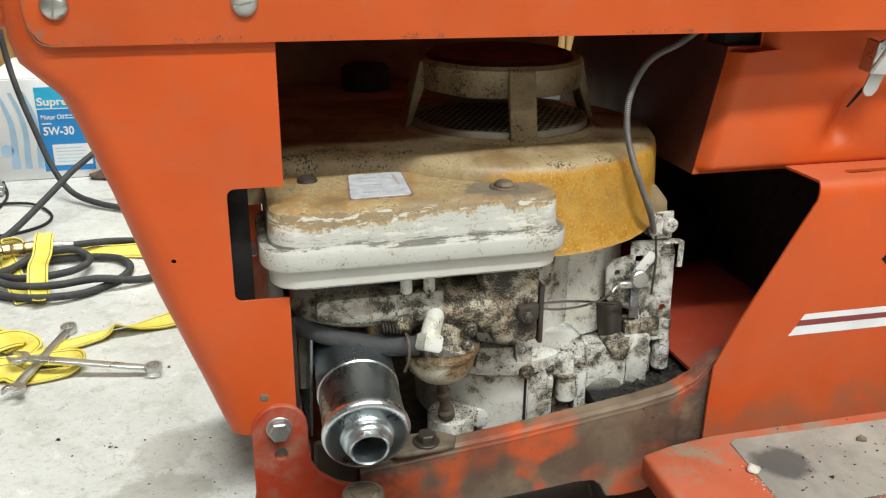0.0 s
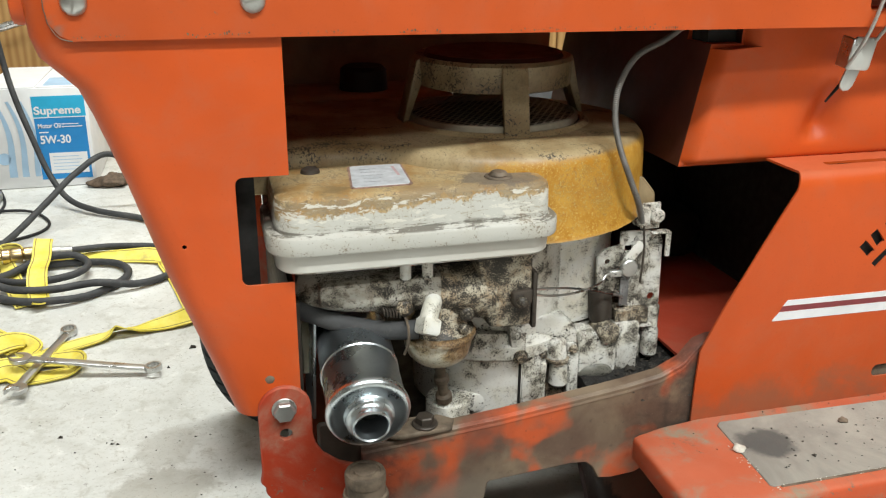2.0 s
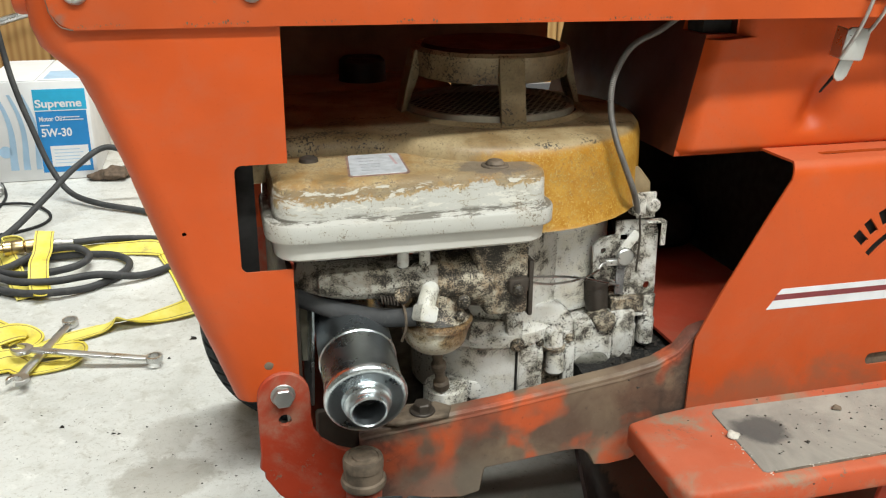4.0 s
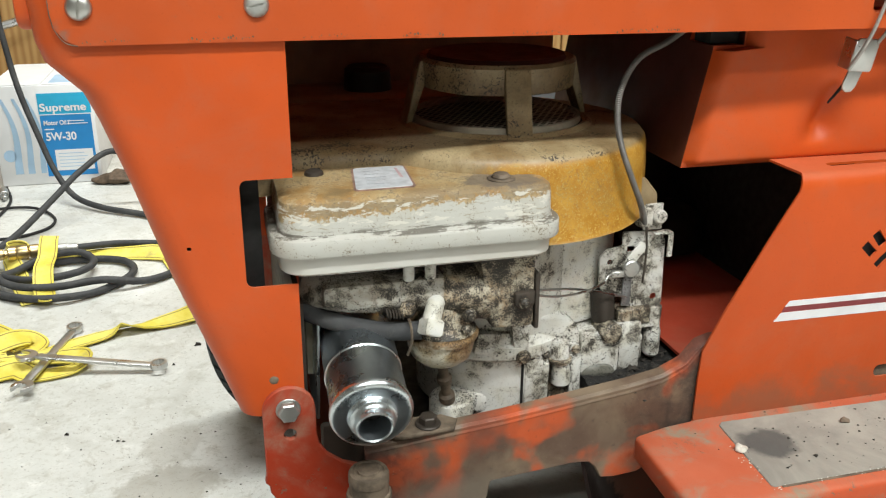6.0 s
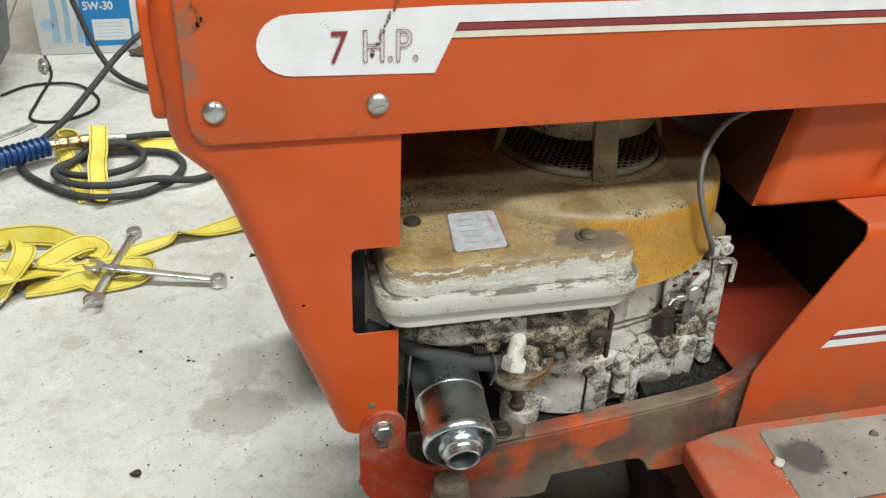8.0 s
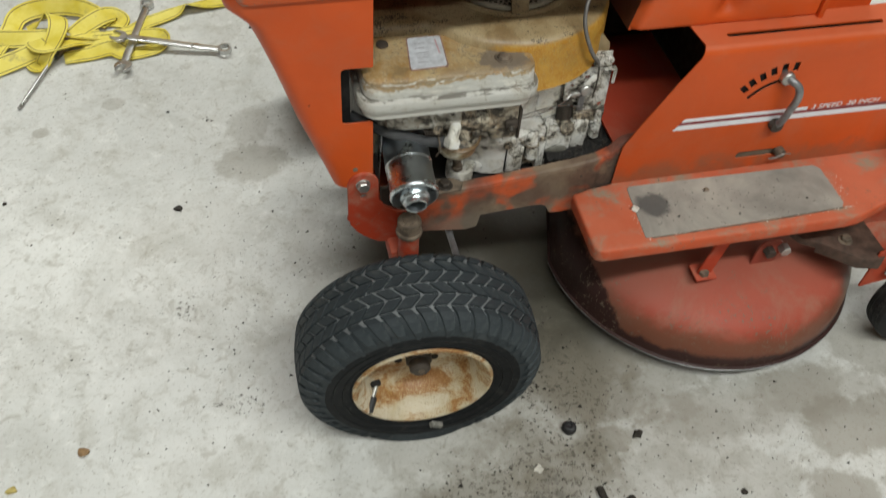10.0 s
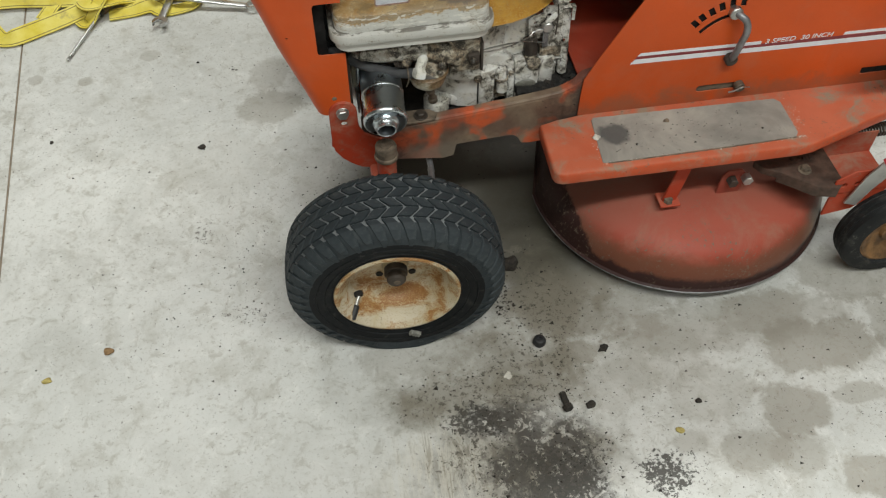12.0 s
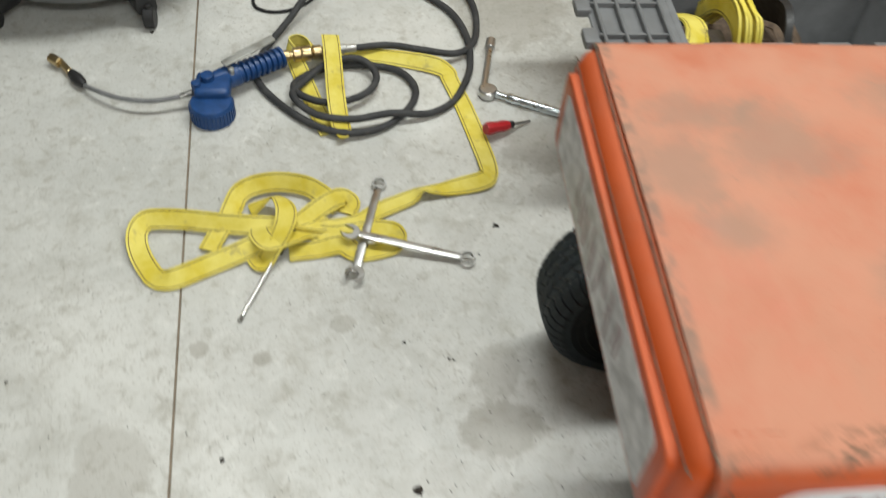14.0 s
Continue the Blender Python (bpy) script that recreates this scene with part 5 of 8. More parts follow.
ep("flared_collar", lathe([(0.0078, 0.3115), (0.0102, 0.3125), (0.0104, 0.3150), (0.0086, 0.3165)], Matrix.Translation((0.2212, 0.0485, 0)), 24), WHITE_C, "oily collar")
for x, y, z, r in ((0.1852, 0.0400, 0.3236, 0.0052), (0.2080, 0.0470, 0.3200, 0.0030), (0.2355, 0.0475, 0.3212, 0.0032)):
    b = hexnut((x, y, z), (x, y - 0.004, z), r)
    put(b, rod((x, y + 0.001, z), (x, y - 0.001, z), r * 1.25))
    ep("flange_bolt", b, WHITE_C, "oily bolt head")
ep("governor_link", rough_up(prism([(0.1733, 0.3600), (0.1888, 0.3590), (0.1908, 0.3282), (0.1905, 0.3190), (0.1875, 0.3165), (0.1820, 0.3165), (0.1785, 0.3200), (0.1775, 0.3298)], 0.0405, 0.0450, "y", 0.0012, 2), 0.0003, 80), WHITE_B, "grimy white flat arm")
sump = rough_up(block(0.2420, 0.2790, 0.0520, 0.11, 0.2620, 0.3320, 0.004, 2), 0.0009, 80, 6)
ep("sump_flank", sump, WHITE_B, "white flaked sump side")
ep("drain_boss", rough_up(lathe([(0, 0.0035), (0.006, 0.0040), (0.0135, 0.0025), (0.0160, 0)], Matrix.Translation((0.2600, 0.0522, 0.2925)) @ pose(0, 0, 0, 90) @ Matrix.Diagonal((1, 0.62, 1, 1)), 26), 0.0004, 120), plain("grey_oily_casting", (0.16, 0.155, 0.13), 0.45, 0, 0.4, 60, 0.3), "grey oily bulge in the casting")
for i in range(4):
    ep("cast_rib", rough_up(block(0.2440 + i * 0.0088, 0.2466 + i * 0.0088, 0.0495, 0.07, 0.262, 0.2800 + 0.002 * (i % 2), 0.0008, 1), 0.0004, 90, i), WHITE_B)
ep("side_flank", rough_up(block(0.2780, 0.3010, 0.0540, 0.12, 0.2900, 0.3360, 0.004, 2), 0.0006, 90, 9), WHITE_B, "white crankcase flank")
ep("side_step", rough_up(block(0.3000, 0.3060, 0.0620, 0.12, 0.2960, 0.3200, 0.002, 2), 0.0005, 90, 2), WHITE_B)
pin_post = lathe([(0, -0.016), (0.0045, -0.0155), (0.0075, -0.012), (0.0078, 0.010), (0.0062, 0.014), (0.0066, 0.034), (0, 0.035)], Matrix.Translation((0.3165, 0.066, 0.3120)), 20)
ep("guide_pin", rough_up(pin_post, 0.0005, 120), WHITE_B, "flaked white guide pin")
ep("dark_bracket", rough_up(block(0.2797, 0.3110, 0.0600, 0.09, 0.3300, 0.3475, 0.002, 1), 0.0005, 90), WHITE_C, "oily bracket below the throttle plate")
ep("bracket_lip", block(0.2790, 0.3140, 0.0585, 0.068, 0.3285, 0.3315, 0.0008, 1), WHITE_B)
ep("oily_cap", rough_up(lathe([(0, 0.010), (0.006, 0.010), (0.0095, 0.008), (0.0105, 0.0), (0.0105, -0.012)], Matrix.Translation((0.2690, 0.0570, 0.3300)) @ pose(0, 0, 0, 80, 0, 10), 18), 0.0016, 160), WHITE_C, "oily breather cap")
ep("oily_neck", rough_up(rod((0.2680, 0.066, 0.336), (0.2670, 0.072, 0.3640), 0.0095, 0.0105), 0.001, 100), IRON, "black oily neck")
sludge_bm = bmesh.new()
bmesh.ops.create_grid(sludge_bm, x_segments=60, y_segments=60, size=1, matrix=Matrix.Translation((0.297, 0.13, 0.292)) @ Matrix.Diagonal((0.053, 0.095, 1, 1)))
bmesh.ops.solidify(sludge_bm, geom=sludge_bm.faces[:], thickness=0.030)
ep("sludge", rough_up(sludge_bm, 0.0035, 130, 7), SOOT_SHADE, "black oily sludge on the frame")
# shroud, screen and starter cup
C = (0.190, 0.150)


def build_shroud():
    R = 0.132
    def outline(grow):
        arc = [(C[0] + (R + grow) * math.cos(a), C[1] + (R + grow) * math.sin(a)) for a in np.linspace(radians(200), radians(270), 8)]
        pts = [(-0.03 - grow, 0.071 - grow), (0.03, 0.0705 - grow), (0.075, 0.069 - grow), (0.094, 0.063 - grow)]
        pts += [(x, y) for x, y in [(C[0] + (R + grow) * math.cos(a), C[1] + (R + grow) * math.sin(a)) for a in np.linspace(radians(232), radians(450), 26)]]
        return pts + [(0.05, C[1] + R + grow), (-0.03 - grow, C[1] + R + grow)]
    bm = bmesh.new()
    rows = [(0.004, 0.4315), (0.002, 0.435), (0.001, 0.47), (0.0, 0.488), (-0.002, 0.495), (-0.006, 0.4995), (-0.012, 0.5008), (-0.030, 0.5022), (-0.05, 0.503)]
    rings = []
    for g, z in rows:
        rings.append([bm.verts.new((x, y, z if (x > 0.10 or z > 0.47) else 0.47 + (z - 0.47) * max(0, (x - 0.06) / 0.04))) for x, y in outline(g)])
    n = len(rings[0])
    for a, b in zip(rings, rings[1:]):
        for i in range(n):
            bm.faces.new((a[i], a[(i + 1) % n], b[(i + 1) % n], b[i]))
    bm.faces.new(rings[-1])
    return bm


ep("fan_shroud", rough_up(build_shroud(), 0.0007, 40), SHROUD, "amber-stained fan shroud")
ep("shroud_lip", lathe([(0.0765, 0.503), (0.077, 0.5055), (0.0805, 0.506), (0.085, 0.503)], Matrix.Translation((*C, 0)), 48), SHROUD)
# solid black disc in place of the dark gap seen through the screen
ep("screen_floor", lathe([(0, 0.5035), (0.0765, 0.5035)], Matrix.Translation((*C, 0)), 32), SOOT_SHADE, "black disc standing in for the shaded gap below the screen")


def build_screen():
    bm = bmesh.new()
    s, r = 0.0064, 0.0025
    for iy in range(-14, 15):
        for ix in range(-14, 15):
            x, y = (ix + 0.5 * (iy % 2)) * s, iy * s * 0.866
            if math.hypot(x, y) > 0.0725:
                continue
            a = [bm.verts.new((C[0] + x + k * math.cos(t), C[1] + y + k * math.sin(t), 0.5095)) for k in (s / 1.732, r) for t in [math.pi / 6 + i * math.pi / 3 for i in range(6)]]
            for i in range(6):
                j = (i + 1) % 6
                bm.faces.new((a[i], a[j], a[6 + j], a[6 + i]))
    bmesh.ops.remove_doubles(bm, verts=bm.verts[:], dist=0.0004)
    rim = lathe([(0.0740, 0.5035), (0.0750, 0.505), (0.0740, 0.5095), (0.0715, 0.510)], Matrix.Translation((*C, 0)), 48)
    return put(bm, rim)


ep("rotating_screen", build_screen(), plain("dull_screen_steel", (0.40, 0.36, 0.28), 0.5, 0.2), "dark perforated rotating screen")
cup = lathe([(0.062, 0.533), (0.0665, 0.5345), (0.0685, 0.555), (0.066, 0.558), (0.060, 0.557), (0.050, 0.548), (0.0, 0.547)], Matrix.Translation((*C, 0)), 44)
CUP = shroud_paint("stained_cup_paint", 9.0, 0.25)
ep("starter_cup", rough_up(cup, 0.0006, 60), CUP, "stained starter cup ring")
ep("starter_disc", lathe([(0, 0.5585), (0.052, 0.5585), (0.058, 0.5605), (0.060, 0.557)], Matrix.Translation((*C, 0)), 36), plain("dark_maroon_disc", (0.055, 0.016, 0.012), 0.5), "dark red disc in the cup")
for a in (-93, 2, 92, 182):
    ca, sa = math.cos(radians(a)), math.sin(radians(a))
    leg = prism([(0.0675, 0.5575), (0.0705, 0.5550), (0.0825, 0.5040), (0.0822, 0.5025), (0.0785, 0.5025), (0.0655, 0.5380)], -0.0105, 0.0105, "y", 0.0012, 2)
    leg.transform(Matrix.Translation((*C, 0)) @ Matrix.Rotation(radians(a), 4, "Z"))
    ep("cup_leg", rough_up(leg, 0.0004, 90, a), CUP, "stained sheet-metal leg")
# air cleaner
def build_cover():
    bm = bmesh.new()
    rows = [(0.0005, 0.4478), (0.0024, 0.4482), (0.0030, 0.4495), (0.0030, 0.4582), (0.0022, 0.4602), (0.0004, 0.4612), (-0.0022, 0.4614), (-0.0034, 0.4622), (-0.0038, 0.4640), (-0.0042, 0.4806), (-0.0052, 0.4848), (-0.0084, 0.4871), (-0.0150, 0.4879), (-0.04, 0.488)]
    rings = []
    for g, z in rows:
        pts = rounded(-0.0150 - g, 0.1925 + g, -0.0135 - g, 0.087 + g, max(0.003, 0.021 + g), 6)
        rings.append([bm.verts.new((x, y, z)) for x, y in pts])
    n = len(rings[0])
    for a, b in zip(rings, rings[1:]):
        for i in range(n):
            bm.faces.new((a[i], a[(i + 1) % n], b[(i + 1) % n], b[i]))
    bm.faces.new(rings[-1])
    return bm


ep("air_cleaner_cover", rough_up(build_cover(), 0.0005, 45), COVER, "chipped white air-cleaner cover with a tan stain")
tray = bmesh.new()
rings = []
for g, z in [(-0.03, 0.4318), (-0.0100, 0.4320), (-0.0052, 0.4326), (-0.0034, 0.4345), (-0.0024, 0.4490)]:
    rings.append([tray.verts.new((x, y, z)) for x, y in rounded(-0.0150 - g, 0.1925 + g, -0.0135 - g, 0.087 + g, 0.020, 6)])
for a, b in zip(rings, rings[1:]):
    for i in range(len(a)):
        tray.faces.new((a[i], a[(i + 1) % len(a)], b[(i + 1) % len(a)], b[i]))
tray.faces.new(rings[0])
ep("air_cleaner_tray", rough_up(tray, 0.0004, 45), TRAY, "white air-cleaner tray")
wn = rod((0.152, 0.0125, 0.4885), (0.152, 0.0125, 0.4922), 0.0072, 0.0064, 14, 0.0012)
put(wn, rod((0.152, 0.0125, 0.4870), (0.152, 0.0125, 0.4892), 0.0105))
ep("cover_nut", wn, RUSTY, "brown round nut on the air cleaner")
ep("cover_plug", lathe([(0, 0.4915), (0.0045, 0.4918), (0.0068, 0.4905), (0.0075, 0.4875)], Matrix.Translation((0.020, 0.055, 0)), 20), IRON, "dark grey plug on the air cleaner")
part("label_border", prism([(0.0440, 0.004), (0.0850, 0.0055), (0.0872, 0.0085), (0.0902, 0.0615), (0.0878, 0.0645), (0.0512, 0.0645), (0.0484, 0.0615), (0.0424, 0.0070)], 0.4880, 0.48845, "z"), plain("brown_label_edge", (0.30, 0.19, 0.15), 0.6, 0, 0.4, 160), engine, "dull brown border of the label")
part("label_plate", prism([(0.0455, 0.006), (0.0835, 0.0075), (0.0855, 0.010), (0.0885, 0.0600), (0.0865, 0.0625), (0.0525, 0.0625), (0.0500, 0.0600), (0.0440, 0.0085)], 0.4883, 0.4890, "z", 0.0001, 1), FOIL, engine, "silver label with a worn red edge")
for i in range(5):
    y = 0.016 + 0.0085 * i
    part("label_print", block(0.0535 + 0.0006 * i, 0.066 + 0.002 * (i % 3), y, y + 0.0012, 0.4889, 0.4892), plain("grey_print", (0.42, 0.43, 0.46), 0.5), engine, "faded grey print bar")
part("label_print", block(0.0805, 0.0825, 0.030, 0.056, 0.4889, 0.4892), plain("pink_print", (0.52, 0.36, 0.37), 0.5), engine, "faded pink print bar")
# carburettor, inlet pipe, fuel bowl
pipe = tube([(0.012, 0.045, 0.402), (0.03, 0.030, 0.402), (0.06, 0.024, 0.401), (0.115, 0.022, 0.399)], 0.0145, 18, 6)
put(pipe, block(0.018, 0.112, 0.012, 0.04, 0.396, 0.4145, 0.004, 2))
ep("inlet_pipe", rough_up(pipe, 0.0012, 80), flaked_white("inlet_pipe_paint", 0.95, 0.3, 1300, (0.44, 0.42, 0.375)), "grimy inlet pipe below the air cleaner")
ep("carburettor", rough_up(rod((0.108, 0.026, 0.3985), (0.152, 0.026, 0.3935), 0.0200, 0.0225, 28), 0.0011, 90), WHITE_C, "oily brown carburettor body")
throat = prism([(0.134, 0.432), (0.1803, 0.430), (0.1803, 0.368), (0.146, 0.369), (0.140, 0.400)], 0.006, 0.045, "y", 0.004, 2)
ep("throttle_block", rough_up(throat, 0.0014, 85), WHITE_C, "oily throttle block")
ep("carburettor_flange", rough_up(block(0.1805, 0.1845, 0.006, 0.05, 0.366, 0.4125, 0.0015, 2), 0.0005, 80), IRON, "dark carburettor flange")
ep("flange_lug", rough_up(prism([(0.162, 0.400), (0.178, 0.402), (0.178, 0.390), (0.170, 0.383), (0.162, 0.390)], -0.001, 0.006, "y", 0.002, 2), 0.0005, 90), IRON, "dark lug")
for x, y, z, r in ((0.127, 0.006, 0.3850, 0.0055), (0.168, -0.0015, 0.3935, 0.0042), (0.080, 0.010, 0.3930, 0.0062), (0.1245, 0.006, 0.3735, 0.0038)):
    b = rod((x, y, z), (x, y - 0.006, z), r)
    put(b, rod((x, y - 0.005, z), (x, y - 0.0075, z), r * 0.55))
    ep("carburettor_screw", b, WHITE_C, "oily screw head")
ep("idle_spring", tube([(0.063 + 0.014 * t, 0.007 + 0.003 * math.cos(t * 6 * math.tau), 0.392 - 0.003 * t + 0.003 * math.sin(t * 6 * math.tau)) for t in np.linspace(0, 1, 72)], 0.0007, 6, raw=True), IRON, "small dark spring")
for x in (0.082, 0.0985):
    ep("stand_off", rough_up(rod((x, 0.012, 0.414), (x, 0.012, 0.4345), 0.0042), 0.0004, 90), WHITE_B)
bowl = lathe([(0, 0.3368), (0.007, 0.3370), (0.0170, 0.3398), (0.0236, 0.3460), (0.0262, 0.3535), (0.0268, 0.3610), (0.0290, 0.3620), (0.0292, 0.3648), (0.0274, 0.3662), (0.022, 0.3672), (0, 0.3675)], Matrix.Translation((0.1100, 0.024, 0.0)), 40)
ep("fuel_bowl", rough_up(bowl, 0.0007, 60), bowl_paint(), "rust-stained fuel bowl")
ep("bowl_stem", lathe([(0.0045, -0.006), (0.0045, 0.008), (0.0068, 0.009), (0.0068, 0.015), (0.0042, 0.017), (0.0042, 0.030), (0.0062, 0.031), (0.0062, 0.036), (0.0042, 0.038), (0.0042, 0.060)], along((0.1215, 0.043, 0.284), (0.111, 0.027, 0.340))[0], 16), RUSTY, "rusty stem below the bowl")
ep("bowl_cover", rough_up(lathe([(0.0272, 0.3668), (0.0240, 0.3700), (0.0190, 0.3770), (0.0170, 0.3980)], Matrix.Translation((0.1110, 0.0255, 0)), 32), 0.0008, 90), WHITE_C, "oily casting over the fuel bowl")
boss = lathe([(0, 0.2905), (0.0090, 0.2905), (0.0175, 0.2890), (0.0190, 0.2870), (0.0186, 0.2690), (0, 0.2660)], Matrix.Translation((0.1265, 0.052, 0)), 28)
put(boss, block(0.1290, 0.165, 0.050, 0.085, 0.2690, 0.2880, 0.004, 2))
ep("dipstick_boss", rough_up(boss, 0.0005, 80), flaked_white("speckled_boss_paint", 0.45, 0.05), "white round boss beside the rail")
elb = rough_up(tube([(0.1060, 0.0230, 0.3900), (0.1040, 0.0140, 0.3945), (0.1010, 0.0060, 0.3948), (0.0975, -0.0005, 0.3910), (0.0945, -0.0060, 0.3850)], 0.0069, 18, 6), 0.0003, 90)
put(elb, rod((0.0960, -0.0040, 0.3885), (0.0926, -0.0094, 0.3778), 0.0098, n=4, soft=0.0018))
ep("fuel_elbow", elb, flaked_white("bright_white_paint", 0.30, 0, 1300, (0.66, 0.66, 0.63)), "white painted fuel elbow")
ep("fuel_hose", tube([(-0.02, 0.045, 0.398), (0.0, 0.034, 0.391), (0.03, 0.022, 0.381), (0.06, 0.012, 0.3755), (0.090, 0.004, 0.376)], 0.0072, 16), HOSE, "black rubber fuel hose")
ep("hose_clip", tube([(0.0805, 0.012, 0.386), (0.0800, -0.004, 0.384), (0.0800, -0.0055, 0.372), (0.0775, -0.002, 0.360)], 0.0011, 6), RUSTY, "thin wire hose clip")
# throttle control with cable
ctl = prism([(0.2897, 0.3465), (0.3200, 0.3450), (0.3227, 0.3480), (0.3210, 0.4060), (0.3185, 0.4120), (0.3110, 0.4165), (0.2803, 0.4175), (0.2805, 0.4060), (0.2740, 0.4045), (0.2665, 0.4030), (0.2602, 0.3971), (0.2608, 0.3700), (0.2650, 0.3640), (0.2860, 0.3620)], 0.0655, 0.0680, "y", 0.0008, 1)
put(ctl, block(0.3195, 0.3245, 0.0585, 0.0605, 0.3939, 0.4150, 0.0008, 1))
put(ctl, block(0.3075, 0.3245, 0.0585, 0.0680, 0.4145, 0.4165, 0.0008, 1))
ctl_ob = ep("control_plate", rough_up(ctl, 0.0003, 60), WHITE_B, "flaked white throttle plate")
cut(ctl_ob, rod((0.2700, 0.05, 0.3910), (0.2700, 0.08, 0.3910), 0.0026), rod((0.3140, 0.05, 0.3550), (0.3140, 0.08, 0.3550), 0.0034), block(0.2850, 0.2925, 0.05, 0.08, 0.3990, 0.4045))
arm = block(-0.0042, 0.0042, 0.0615, 0.0640, -0.030, 0.004, 0.0015, 2)
arm.transform(Matrix.Translation((0.2860, 0, 0.3800)))
ep("control_arm", rough_up(arm, 0.0002, 70), LEVER, "grey link arm")
arm2 = block(-0.0045, 0.0045, 0.0590, 0.0615, -0.004, 0.024, 0.0015, 2)
arm2.transform(Matrix.Translation((0.2835, 0, 0.389)) @ Matrix.Rotation(radians(38), 4, "Y"))
ep("throttle_arm", rough_up(arm2, 0.0002, 70), WHITE_A, "white throttle arm")
ep("control_disc", rough_up(lathe([(0, 0.0045), (0.0066, 0.0042), (0.0078, 0.003), (0.0078, 0)], Matrix.Translation((0.2862, 0.0590, 0.3870)) @ pose(0, 0, 0, 90), 22), 0.0002, 200), ZINC, "bright pivot screw")
clamp = block(0.2915, 0.3040, 0.0585, 0.070, 0.4225, 0.4395, 0.002, 2)
put(clamp, rod((0.3095, 0.063, 0.4315), (0.3095, 0.056, 0.4315), 0.0062))
put(clamp, block(0.2975, 0.3150, 0.0630, 0.0655, 0.4185, 0.4420, 0.001, 1))
ep("cable_clamp", rough_up(clamp, 0.0004, 80), WHITE_B, "cable clamp with screw")
ep("shroud_tab", rough_up(prism([(0.2895, 0.466), (0.300, 0.4625), (0.3115, 0.449), (0.3135, 0.430), (0.3065, 0.430), (0.2895, 0.440)], 0.070, 0.0725, "y", 0.001, 1), 0.0005, 60), plain("tan_oily_sheet", (0.30, 0.22, 0.12), 0.45), "tan sheet-metal tab")
ep("cable_core", tube([(0.2985, 0.0600, 0.424), (0.3000, 0.0590, 0.400), (0.2990, 0.0590, 0.372)], 0.0010, 6), IRON, "bare cable core")
for pts in ([(0.181, 0.012, 0.3960), (0.215, 0.030, 0.3865), (0.250, 0.050, 0.3730), (0.284, 0.0595, 0.3600)], [(0.181, 0.012, 0.3925), (0.205, 0.025, 0.3830), (0.235, 0.040, 0.3775), (0.258, 0.052, 0.3780), (0.266, 0.0560, 0.3830), (0.278, 0.0580, 0.3830)]):
    ep("link_wire", tube(pts, 0.0010, 8), TOOL, "thin steel link wire")
ep("link_joint", block(0.268, 0.280, 0.0555, 0.0605, 0.3800, 0.3860, 0.001, 1), ZINC, "bright wire joint")
cable = tube([(0.316, 0.026, 0.602), (0.302, 0.030, 0.591), (0.288, 0.034, 0.580), (0.2660, 0.035, 0.568), (0.2525, 0.033, 0.546), (0.2495, 0.029, 0.523), (0.2540, 0.0265, 0.501), (0.2640, 0.0275, 0.478), (0.2770, 0.036, 0.456), (0.2900, 0.052, 0.438), (0.2965, 0.0605, 0.426)], 0.0022, 10, 34, 0.0004)
ep("throttle_cable", cable, plain("grey_spiral_sheath", (0.15, 0.14, 0.13), 0.5, 0.2), "grey spiral-sheathed throttle cable")



